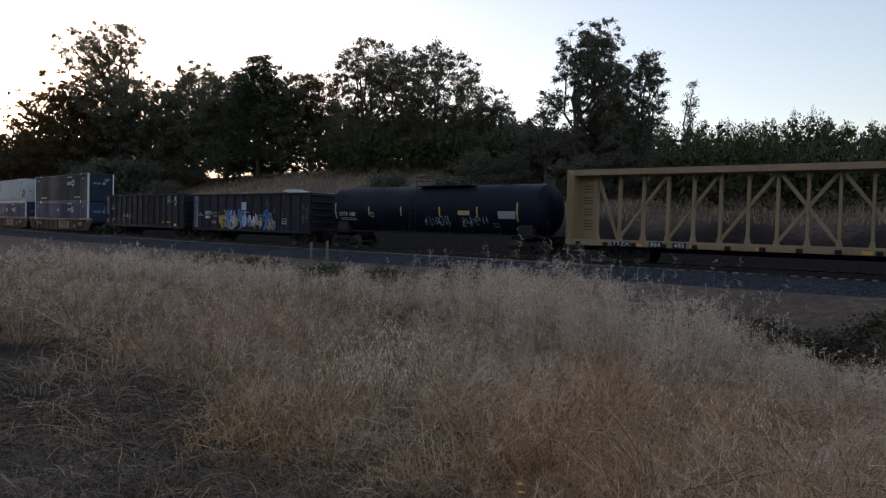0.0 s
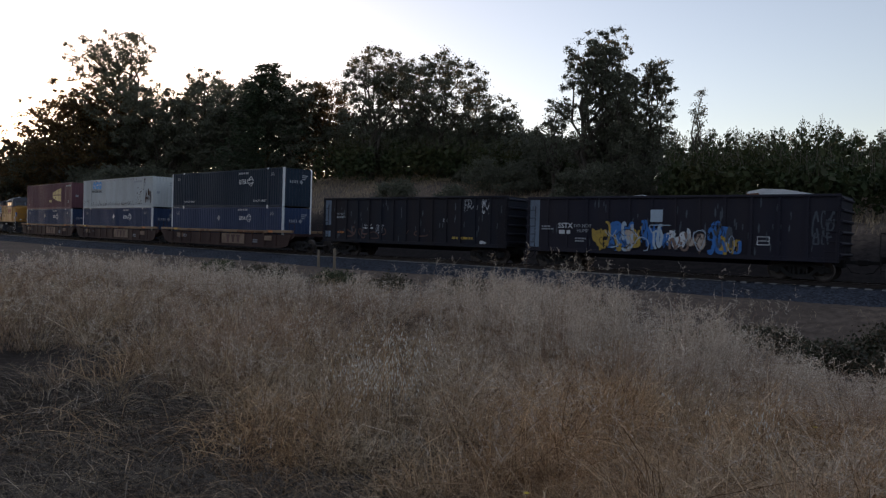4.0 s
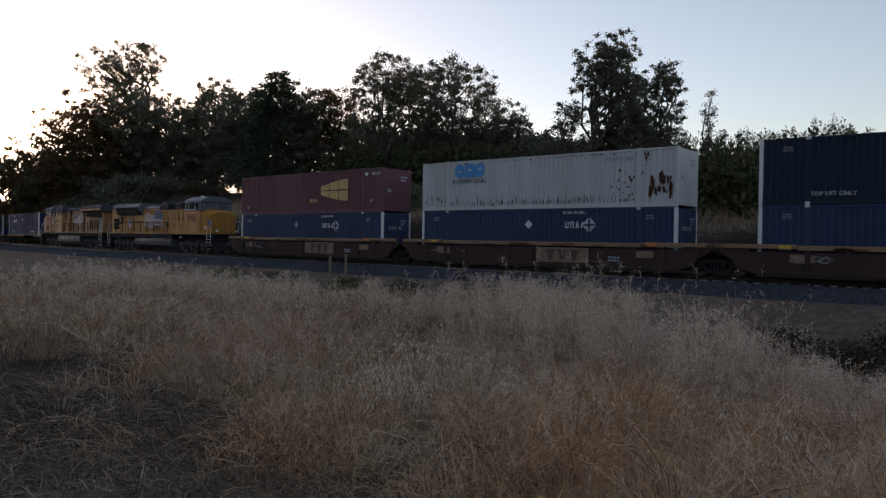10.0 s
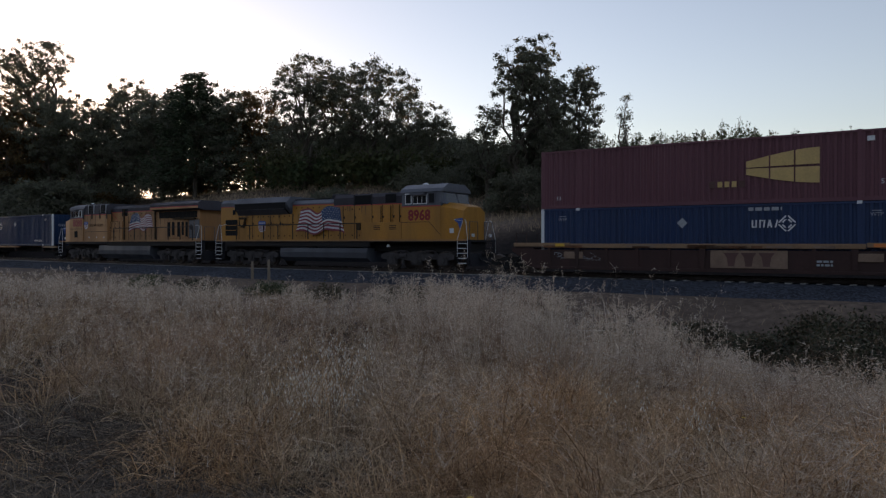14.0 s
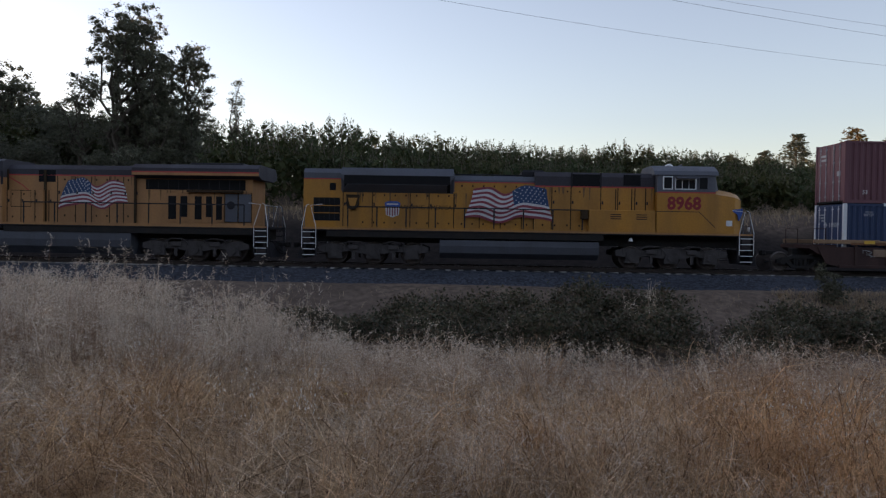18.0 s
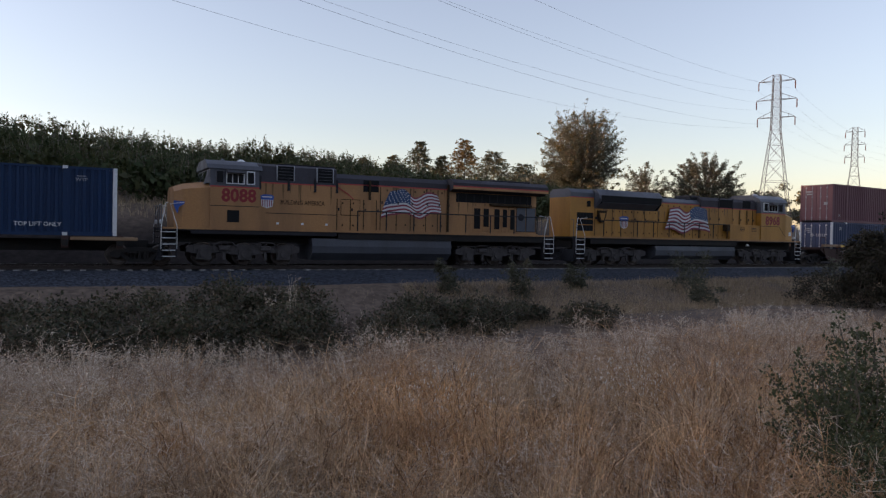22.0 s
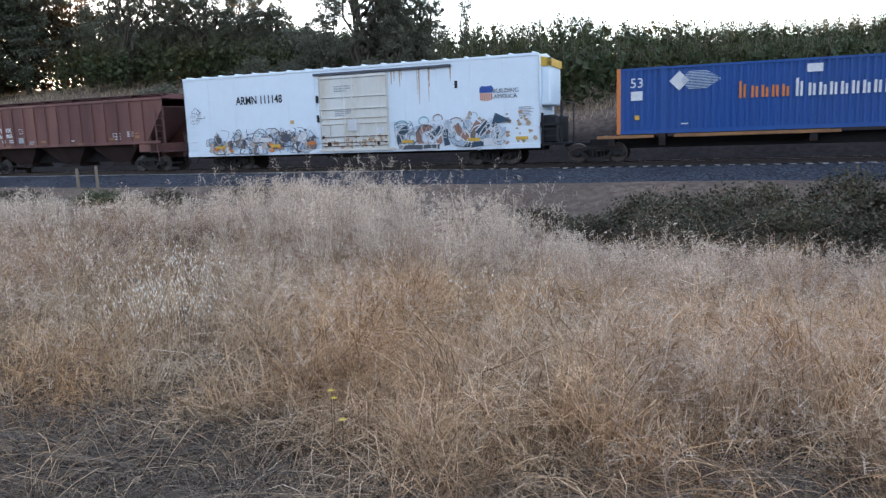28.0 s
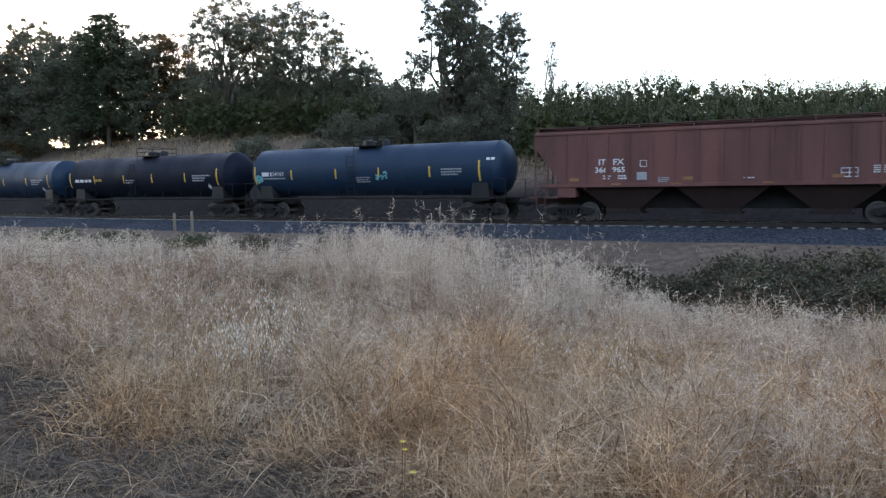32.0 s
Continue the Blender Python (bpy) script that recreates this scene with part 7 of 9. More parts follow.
    part("roof_pipe", Geo().tube([(-3.4, -0.7, 4.36), (0.3, -0.7, 4.36)], 0.03, 5), M_GREYD, c)
    for x in (-2.6, -1.0, 0.6):
        part("roof_hatch", Geo().box(x - 0.5, x + 0.5, -0.6, 0.6, 4.28, 4.38, 0.03), M_GREY, c)
    part("walkway_edge", Geo().box(-9.6, 9.2, -1.53, -1.5, 1.73, 1.78), M_YEL, c, "worn yellow walkway edge")
    part("bell", Geo().cyl((4.9, -1.3, 1.45), (4.9, -1.3, 1.3), 0.05, 0.12, 10), M_PALE, c)
    return on_train(c, s)


def loco_b(s):
    c = thing("diesel_locomotive", "dusty yellow and grey diesel locomotive with overhanging radiator and flag mural", "locomotive", "pusher locomotives in the train")
    common_under(c, (-3.7, 3.9), (-6.85, 6.95), (0.26, 1.32))
    hw = 0.98
    cab(c, -8.5, -6.3, -10.0, -1, 4.85, M_YEL2, M_GREY, "8088", -7.22, (-8.27, -6.5), 3.2)
    part("auxiliary_cab", Geo().box(-6.3, -2.5, -1.42, 1.42, 1.7, 3.9), M_YEL2, c)
    part("auxiliary_roof", Geo().loft([[(x, -1.42, 3.9), (x, -1.4, 4.1), (x, -1.34, 4.68), (x, -1.05, 4.8), (x, 1.05, 4.8), (x, 1.34, 4.68), (x, 1.4, 4.1), (x, 1.42, 3.9)] for x in (-6.3, -2.5)]), M_ROOF, c)
    for a, b_ in ((-5.44, -4.65), (-3.49, -2.71)):
        part("intake_box", Geo().box(a, b_, -1.43, -1.2, 4.04, 4.7, 0.02), M_DARK, c)
        for q in (a - 0.035, b_):
            part("intake_frame", Geo().box(q, q + 0.035, -1.45, -1.2, 4.02, 4.72), M_FADED, c)
        for k in range(4):
            part("intake_bar", Geo().box(a, b_, -1.445, -1.43, 4.14 + 0.15 * k, 4.155 + 0.15 * k), M_GREY, c)
    for x in (-6.25, -4.9, -3.6, -2.5):
        part("conduit", Geo().box(x - 0.05, x + 0.05, -1.47, -1.42, 3.55, 4.2), M_GREYD, c)
    part("aux_seam", Geo().box(-6.0, -2.5, -1.428, -1.42, 2.46, 2.49).box(-8.5, -6.3, -1.508, -1.5, 2.72, 2.75), M_GREYD, c)
    part("skirt", Geo().box(-9.3, -2.5, -1.5, -1.4, 1.45, 1.68), M_GREYD, c)
    plate("battery_vent", -7.75, -7.2, 2.0, 2.55, -1.5, M_DARK, c)
    for x in (-5.4, -4.2, -3.0):
        plate("placard", x - 0.06, x + 0.06, 1.95, 2.05, -1.42, M_PALE, c)
    shield(c, -6.2, -5.62, 2.7, 3.34, -1.428)
    lettering("BUILDING AMERICA", -4.2, 3.0, 0.22, -1.428, M_GRIME, c, squeeze=0.76)
    hood(c, "engine_hood", -2.5, 3.9, hw, 1.7, 4.05, 4.56, M_YEL2, M_ROOF)
    part("stepped_hood", Geo().box(-2.5, -0.6, -1.2, 1.2, 1.7, 3.3), M_YEL2, c)
    plate("hatch", -0.95, -0.1, 3.72, 4.3, -hw, M_DARK, c)
    part("red_band", Geo().box(-6.3, -2.5, -1.426, -1.42, 3.86, 3.92), M_REDL, c)
    part("red_band", Geo().box(-2.5, 3.9, -hw - 0.006, -hw, 4.02, 4.08), M_REDL, c)
    grid_lines(c, (-2.4, -1.7, -1.0, -0.3), 1.75, 3.3, -1.2)
    grid_lines(c, (0.0, 0.9, 1.7, 2.6, 3.3, 3.88), 1.75, 4.0, -hw)
    flag_mark(c, (0.5, 3.84), (3.25, 3.7), (0.0, 2.5), (3.55, 2.6), -hw - 0.012, False)
    part("radiator_hood", Geo().box(3.9, 9.65, -hw, hw, 1.7, 4.0), M_YEL2, c)
    part("radiator_overhang", Geo().loft([[(x, -1.0, 3.95), (x, -1.48, 4.1), (x, -1.5, 4.42), (x, -1.2, 4.62), (x, 1.2, 4.62), (x, 1.5, 4.42), (x, 1.48, 4.1), (x, 1.0, 3.95)] for x in (3.95, 10.1)]), M_ROOF, c, "wide grey radiator roof that overhangs the hood")
    part("overhang_lip", Geo().box(3.95, 10.1, -1.51, -1.46, 4.08, 4.2), M_YEL2, c)
    part("overhang_stripe", Geo().box(3.95, 10.1, -1.515, -1.47, 4.2, 4.26), M_REDL, c)
    part("radiator_top", Geo().box(6.6, 9.2, -1.05, 1.05, 4.6, 4.72, 0.04), M_GREYD, c)
    part("radiator_intake", Geo().box(4.4, 9.3, -hw - 0.01, -hw, 3.42, 3.92), M_DARK, c)
    for k, (a, b_) in enumerate(((5.5, 5.95), (6.1, 6.5), (6.8, 7.2), (7.35, 7.7), (7.85, 8.2))):
        part("louvred_door", Geo().box(a - 0.04, b_ + 0.04, -hw - 0.03, -hw, 1.86, 3.26, 0.01), M_YEL2, c)
        part("door_slot", Geo().box(a + 0.03, b_ - 0.03, -hw - 0.036, -hw - 0.03, 2.0 + 0.12 * (k % 2), 3.12), M_DARK, c)
    for a in (8.32, 8.98):
        part("rear_door", Geo().box(a, a + 0.6, -hw - 0.025, -hw, 1.9, 3.25, 0.01), M_GREY, c)
    bolts(c, 0.1, 3.8, 7, (2.1, 3.85), -hw)
    bolts(c, -2.4, -0.7, 3, (2.0, 3.1), -1.2)
    drips(c, -6.2, -2.6, 9, 3.86, -1.42, 17)
    drips(c, 0.0, 3.9, 9, 4.02, -hw, 18)
    drips(c, 4.0, 9.6, 12, 3.4, -hw, 19)
    for a, z0, z1 in ((8.3, 1.9, 3.3), (8.95, 1.9, 3.3)):
        part("door_frame", Geo().ribbon([(a, z0), (a + 0.66, z0), (a + 0.66, z1), (a, z1), (a, z0)], 0.04, -hw - 0.03), M_GRIME, c)
    part("door_mural", Geo().lathe([(-hw - 0.034, 0.02), (-hw - 0.03, 0.2)], "y", 12, (8.6, 0, 2.7)), M_GREYD, c)
    part("slant_stripe", Geo().ribbon([(-2.45, 3.95), (-1.75, 3.55), (-1.1, 3.0)], 0.05, -1.01), M_REDL, c)
    part("aux_door", Geo().ribbon([(-2.2, 2.5), (-1.2, 2.5), (-1.2, 3.28), (-2.2, 3.28), (-2.2, 2.5)], 0.035, -1.212), M_GRIME, c)
    for x in (-2.5, -0.6, 3.9):
        part("bulkhead_edge", Geo().box(x - 0.05, x + 0.05, -1.06, -hw, 1.75, 4.3), M_GRIME, c)
    part("overhang_rib", Geo().box(6.5, 9.2, -1.2, -hw, 3.3, 3.4, 0.01), M_GRIME, c)
    for k in range(10):
        part("grille_bar", Geo().box(4.5 + 0.5 * k, 4.54 + 0.5 * k, -hw - 0.02, -hw - 0.01, 3.42, 3.92), M_GREYD, c)
    part("walkway_edge", Geo().box(-1.2, 9.4, -1.53, -1.5, 1.73, 1.78), M_YEL2, c, "worn yellow walkway edge")
    part("roof_rail", Geo().tube([(-5.4, -1.3, 4.8), (-2.6, -1.3, 4.8)], 0.025, 5), M_GREYD, c)
    walkway_rail(c, -1.4, 9.4, -1.46, 8, M_GREYD)
    return on_train(c, s)


loco_a(-145.6)
loco_b(-168.32)

# ---- plants ----
def quads(P, A, B):
    """Leaf diamonds: centres P, half-axes A and B."""
    n = len(P)
    V = np.stack([P - A, P - B, P + A, P + B], 1).reshape(-1, 3)
    F = np.arange(4 * n).reshape(n, 4)
    return V, F


def leaves_at(rng, C, rad, per, size, flat=0.8, droop=0.0):
    """Leaves scattered round clump centres C (n x 3) with radii rad."""
    n = len(C)
    k = per
    d = np.clip(rng.normal(0, 0.5, (n, k, 3)), -1.3, 1.3)
    P = C[:, None, :] + d * np.asarray(rad).reshape(-1, 1, 1) * np.array([1.1, 1.1, flat])
    P = P.reshape(-1, 3)
    P[:, 2] -= droop * rng.uniform(0, 1, len(P))
    m = len(P)
    A = rng.normal(size=(m, 3))
    A /= np.linalg.norm(A, axis=1, keepdims=True)
    B = np.cross(A, rng.normal(size=(m, 3)))
    B /= np.linalg.norm(B, axis=1, keepdims=True) + 1e-9
    s = size * rng.uniform(0.6, 1.35, (m, 1))
    return P, A * s, B * s * 0.55


def limb(g, a, b, r0, r1, rng, bend=0.12, n=4, sides=6):
    a, b = Vector(a), Vector(b)
    d = (b - a).length
    pts = [a.lerp(b, i / n) + Vector((rng.normal(), rng.normal(), rng.normal() * 0.5)) * (bend * d * math.sin(math.pi * i / n) * 0.5) for i in range(n + 1)]
    for i in range(n):
        g.cyl(tuple(pts[i]), tuple(pts[i + 1]), r0 + (r1 - r0) * i / n, r0 + (r1 - r0) * (i + 1) / n, sides, False)
    return pts


def tree(name, label, x, y, top, spread, seed, mat, clumps=70, per=70, leaf=0.15, lean=(0, 0), base=0.35, lobes=6, open_=0.0, group="trees on the hill", category="tree", clump_r=(0.55, 1.15), lobe=(0.46, 0.72), core=1.0, taper=0.55, high=0.86):
    """Trunk, limbs to every clump, crown of small leaves with gaps; top is the height of its tip in the world."""
    rng = np.random.default_rng(seed)
    z0 = gz(x, y) - 0.15
    H = top - z0
    t = tagged(new(name), label, category, group)
    # crown lobes give an uneven outline
    L = []
    for k in range(lobes):
        a = 2 * math.pi * (k + rng.uniform(0, 0.7)) / lobes
        h = rng.uniform(base + 0.12, high) if k else 0.84
        rr = spread * (rng.uniform(0.25, 0.66) if k else 0.1) * (1.15 - taper * h)
        L.append((rr * math.cos(a) + lean[0] * h, rr * math.sin(a) + lean[1] * h, H * h, spread * rng.uniform(*lobe), H * rng.uniform(0.12, 0.21)))
    C = []
    while len(C) < clumps:
        lx, ly, lz, lr, lh = L[rng.integers(len(L))]
        d = rng.normal(size=3)
        d /= np.linalg.norm(d)
        q = rng.uniform(0.35, 1.0) ** 0.5
        p = np.array([lx + d[0] * lr * q, ly + d[1] * lr * q, lz + d[2] * lh * q])
        if p[2] < H * base * 0.75 or p[2] > H * 0.985 or (open_ and rng.uniform() < open_ and q < 0.7):
            continue
        C.append(p)
    C = np.array(C)
    C[np.argmax(C[:, 2]), 2] = H * 0.975
    g = Geo()
    rt = max(0.07, H * 0.019)
    fork = Vector((lean[0] * base, lean[1] * base, H * base))
    limb(g, (0, 0, -0.1), fork, rt * 1.25, rt * 0.85, rng, 0.05, 4, 8)
    mains = []
    for lx, ly, lz, lr, lh in L:
        pts = limb(g, fork, (lx, ly, lz), rt * 0.62, rt * 0.2, rng, 0.14, 5, 6)
        mains += [(p, rt * (0.6 - 0.08 * i)) for i, p in enumerate(pts)]
    for c in C[: min(len(C), 90)]:
        v = Vector(c)
        m, r = min(mains, key=lambda q: (q[0] - v).length + 0.6 * max(0, q[0].z - v.z))
        limb(g, m, v, max(0.018, r * 0.35), 0.012, rng, 0.16, 3, 4)
    tr = part("trunk", g, M_BARK, t, smooth=True)
    rad = rng.uniform(*clump_r, len(C))
    P, A, B = leaves_at(rng, C, rad, per, leaf, 0.75)
    P2, A2, B2 = leaves_at(rng, C, rad * 0.6, 1 + int(core * 9), leaf * 1.9, 0.75)
    P, A, B = np.concatenate([P, P2]), np.concatenate([A, A2]), np.concatenate([B, B2])
    V, F = quads(P, A, B)
    part("crown", bag("crown", V, F, mat), mat, t)
    t.location = (x, y, z0)
    return t


def conifer(name, label, x, y, top, spread, seed, mat, group="trees on the hill", tiers=22, per=36, leaf=0.16):
    rng = np.random.default_rng(seed)
    z0 = gz(x, y) - 0.1
    H = top - z0
    t = tagged(new(name), label, "tree", group)
    g = Geo().cyl((0, 0, 0), (0, 0, H * 0.97), H * 0.016, 0.03, 8)
    P, A, B = [], [], []
    for k in range(tiers):
        h = 0.18 + 0.80 * k / tiers
        n = 7 if k < tiers - 4 else 4
        for q in range(n):
            a = 2 * math.pi * (q + rng.uniform(0, 0.8)) / n
            r = spread * (1 - h) ** 0.8 * rng.uniform(0.5, 1.25) + 0.12 + 0.05 * spread
            tip = Vector((r * math.cos(a), r * math.sin(a), H * h - 0.18 * r + rng.uniform(-0.03, 0.03) * H))
            g.cyl((0, 0, H * h), tuple(tip), 0.03, 0.012, 4, False)
            f = rng.uniform(0.2, 1.05, per)
            c = np.outer(f, np.array(tip) - np.array([0, 0, H * h])) + np.array([0, 0, H * h]) + rng.normal(0, 0.13 + 0.03 * r, (per, 3))
            P.append(c)
            d = rng.normal(size=(per, 3)) * 0.5 + np.array([math.cos(a), math.sin(a), -0.1])
            d /= np.linalg.norm(d, axis=1, keepdims=True)
            e = np.cross(d, rng.normal(size=(per, 3)))
            e /= np.linalg.norm(e, axis=1, keepdims=True)
            s = leaf * rng.uniform(0.7, 1.4, (per, 1))
            A.append(d * s * 1.3)
            B.append(e * s * 0.4)
    part("trunk", g, M_BARK, t)
    V, F = quads(np.concatenate(P), np.concatenate(A), np.concatenate(B))
    part("crown", bag("crown", V, F, mat), mat, t)
    t.location = (x, y, z0)
    return t


def bush(name, label, x, y, r, h, seed, mat, n=40, per=60, leaf=0.08, group="bushes by the ditch", stems=9, category="bush", z=None, clump=0.32, ragged=False):
    rng = np.random.default_rng(seed)
    z0 = gz(x, y) if z is None else z
    t = tagged(new(name), label, category, group)
    a = rng.uniform(0, 2 * math.pi, n)
    q = rng.uniform(0, 1, n) ** 0.5
    el = rng.uniform(0.12, 1.0, n)
    C = np.stack([r * q * np.cos(a) * (1.1 - 0.5 * el), r * q * np.sin(a) * (1.1 - 0.5 * el), h * el * (1 - 0.25 * q)], 1)
    if ragged:  # five upright leaders of unequal height instead of one round mass
        ld = rng.integers(0, 5, n)
        da, dh = rng.uniform(0, 2 * math.pi, 5), rng.uniform(0.62, 1.0, 5)
        C = np.stack([r * 0.75 * np.cos(da[ld]) * el, r * 0.75 * np.sin(da[ld]) * el, h * el * dh[ld]], 1) + rng.normal(0, 0.34 * r, (n, 3)) * (1.25 - el)[:, None]
        C[:, 2] = np.maximum(C[:, 2], 0.05)
    for k in range(stems):
        g = Geo()
        c = C[k % n]
        limb(g, (c[0] * 0.15, c[1] * 0.15, -0.08), tuple(c * 1.02), 0.012 + 0.008 * r, 0.005, rng, 0.15, 4, 5)
        part("stem", g, M_TWIG, t)
    P, A, B = leaves_at(rng, C, rng.uniform(0.55, 1.2, n) * clump * max(0.6, r), per, leaf, 0.8)
    P[:, 2] = np.abs(P[:, 2])
    V, F = quads(P, A, B)
    part("foliage", bag("foliage", V, F, mat), mat, t)
    t.location = (x, y, z0)
    return t


# trees behind the line, from the left: bearing, distance, elevation of the tip in degrees, spread
def far(bearing, d):
    return d * math.sin(radians(bearing)), d * math.cos(radians(bearing))


def tip(d, elev):
    return 1.5 + d * math.tan(radians(elev))


T_OAK = "spreading oak in dark evening shade on the hill"
for k, (b_, d_, e_, sp, low) in enumerate(((-68.2, 130, 5.0, 7.5, 0.2), (-66.0, 126, 7.2, 7.0, 0.3), (-64.4, 121, 9.0, 7.0, 0.3), (-62.6, 119, 10.2, 8.0, 0.3), (-60.0, 117, 10.2, 8.0, 0.22), (-57.6, 113, 10.6, 7.5, 0.15), (-55.2, 108, 11.8, 7.0, 0.15), (-52.8, 103, 11.3, 7.0, 0.1), (-48.8, 97, 11.8, 5.5, 0.15))):
    tree("oak_tree", T_OAK, *far(b_, d_), tip(d_, e_), sp, 11 + k, M_AUTLIT if k < 4 else M_OAK, 330, 42, 0.135, base=low, lobes=15, open_=0.1, clump_r=(0.45, 0.95), lobe=(0.36, 0.6), taper=0.4)
tree("oak_tree", "leaning open-crowned tree above the dark oaks", *far(-57.6, 124), tip(124, 13.9), 10.5, 21, M_OAK, 330, 62, 0.125, lean=(-5.6, -9.6), base=0.5, lobes=15, open_=0.2, clump_r=(0.35, 0.85), lobe=(0.2, 0.36), core=0.5, taper=0.45, high=0.93)
conifer("conifer", "dark pointed conifer among the oaks", *far(-50.6, 97), tip(97, 12.9), 8.5, 22, M_PINE, tiers=28, per=80, leaf=0.17)
tree("oak_tree", "sparse pale-leaved tree between darker crowns", *far(-46.0, 98), tip(98, 11.7), 5.0, 23, M_AUTLIT, 90, 90, 0.11, base=0.3, lobes=8, open_=0.5)
for k, (b_, d_, e_, sp) in enumerate(((-42.5, 83, 14.4, 5.2), (-39.8, 86, 13.4, 5.2), (-37.2, 81, 14.5, 5.4))):
    tree("oak_tree", "broad oak with ragged dark crown", *far(b_, d_), tip(d_, e_), sp, 24 + k, M_OAK, 330, 52, 0.1, base=0.12, lobes=15, open_=0.15, clump_r=(0.32, 0.75), lobe=(0.36, 0.6), taper=0.3, high=0.9)
for k, (b_, d_, e_, sp) in enumerate(((-34.8, 80, 12.6, 4.4), (-32.6, 77, 10.9, 3.8))):
    tree("oak_tree", "lower oak with drooping twigs at the wood's edge", *far(b_, d_), tip(d_, e_), sp, 36 + k, M_OAK, 190, 55, 0.095, base=0.08, lobes=12, open_=0.2, clump_r=(0.32, 0.75))
tree("slim_tree", "slim feathery shrub tree at a tall tree's foot", *far(-28.2, 64), tip(64, 11.0), 2.3, 27, M_OAK, 60, 80, 0.08, base=0.2, lobes=7, open_=0.4, clump_r=(0.3, 0.65))
for k, (b_, d_, e_, sp) in enumerate(((-25.7, 60, 15.0, 1.75), (-24.0, 61, 16.1, 2.0), (-21.0, 60, 13.7, 2.0), (-22.8, 58.5, 12.6, 2.3))):
    tree("tall_tree", "tall ragged broadleaf tree in silhouette" if k < 2 else "lower broadleaf tree joined to taller ones", *far(b_, d_), tip(d_, e_), sp, 28 + k, M_OAK, 300, 42, 0.075, base=0.06 if k > 1 else 0.14, lobes=17, open_=0.1, clump_r=(0.22, 0.48), lobe=(0.36, 0.62), taper=0.1, high=0.93)
tree("slim_tree", "spindly half-bare sapling above the orchard", *far(-17.6, 60), tip(60, 11.4), 0.8, 33, M_OAK, 46, 34, 0.06, base=0.2, lobes=8, clump_r=(0.2, 0.42), core=0.0)
# the wood behind them, leafy to the ground
for k, (x, y, top, sp) in enumerate(((-122.0, 50.0, 10.5, 6.5), (-116.0, 53.0, 13.5, 7.0), (-128.0, 60.0, 13.0, 7.0), (-118.0, 66.0, 15.0, 8.0), (-108.0, 64.0, 18.0, 8.5), (-98.0, 66.0, 19.5, 8.5), (-90.0, 68.0, 19.5, 8.0), (-82.0, 67.0, 20.0, 8.0), (-74.0, 70.0, 17.5, 8.0), (-69.0, 74.0, 16.5, 8.0), (-62.0, 72.0, 15.5, 7.0), (-57.0, 77.0, 15.5, 7.0), (-50.0, 74.0, 14.5, 6.5), (-45.0, 70.0, 13.5, 5.5), (-39.5, 66.0, 12.3, 4.5), (-34.0, 62.0, 11.0, 3.6), (-112.0, 54.0, 9.5, 5.0), (-104.0, 52.5, 9.5, 5.0), (-97.0, 52.0, 9.0, 4.6), (-90.0, 51.0, 9.0, 4.6), (-136.0, 58.0, 12.0, 7.0), (-146.0, 66.0, 14.0, 8.0), (-128.0, 57.0, 15.5, 7.5), (-121.0, 61.0, 19.0, 8.0), (-113.0, 64.0, 20.5, 8.0))):
    tree("woodland_tree", "leafy tree in the dark wood behind the line", x, y, top, sp, 90 + k, M_OAK if k % 4 else M_AUTLIT, 170, 52, 0.185, base=0.02, lobes=13, group="trees of the wood", clump_r=(0.7, 1.4), taper=0.3)
# right-hand distance


def fan_tree(name, label, x, y, top, r, seed, mats, shoots, per, leaf, group, inner=0.25):
    """A many-stemmed tree: shoots fan out from the base to a rounded, spiky outline; mats[1] colours the outer leaves,
    gold where sunlight is painted on.
    """
    rng = np.random.default_rng(seed)
    z0 = gz(x, y)
    t = tagged(new(name), label, "tree", group)
    H = top - z0
    g, C, f_all = Geo(), [], []
    for k in range(shoots):
        a, e = rng.uniform(0, 2 * math.pi), math.acos(rng.uniform(-0.8, 1.0))
        way = np.array([math.sin(e) * math.cos(a) * r, math.sin(e) * math.sin(a) * r, H * 0.5 * math.cos(e)])
        reach = rng.uniform(0.72, 1.0) if k % 6 else rng.uniform(1.0, 1.16)
        foot = np.array([0.0, 0.0, H * (0.3 + 0.18 * max(0.0, math.cos(e)))]) + way * 0.1
        end = np.array([0.0, 0.0, H * 0.5]) + way * reach + np.array([0, 0, rng.uniform(0, 0.05) * H])
        limb(g, tuple(foot), tuple(end), 0.05, 0.008, rng, 0.08, 4, 4)
        m = 9
        f = rng.uniform(inner, 1.0, m) ** 0.7
        C.append(foot + np.outer(f, end - foot) + rng.normal(0, 0.16, (m, 3)) * (1.3 - f)[:, None])
        f_all.append(f * reach)
    C, f_all = np.concatenate(C), np.concatenate(f_all)
    trunk = Geo()
    for k in range(5):
        a = k * 1.3
        limb(trunk, (0.1 * math.cos(a), 0.1 * math.sin(a), -0.2), (0.5 * math.cos(a), 0.5 * math.sin(a), H * 0.5), 0.14, 0.07, rng, 0.1, 5, 6)
    part("trunk", trunk, M_BARK, t)
    tagged(part("branching", g, M_TWIG, t), kind="stuff")
    # outer leaves take mats[1], so sunlight there is a leaf colour
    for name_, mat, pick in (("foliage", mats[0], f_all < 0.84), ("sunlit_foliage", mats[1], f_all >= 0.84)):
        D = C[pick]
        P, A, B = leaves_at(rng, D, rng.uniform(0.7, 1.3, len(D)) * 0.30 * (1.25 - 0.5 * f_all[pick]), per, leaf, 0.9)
        V, F = quads(P, A, B)
        part(name_, bag(name_, V, F, mat), mat, t)
    t.location = (x, y, z0)


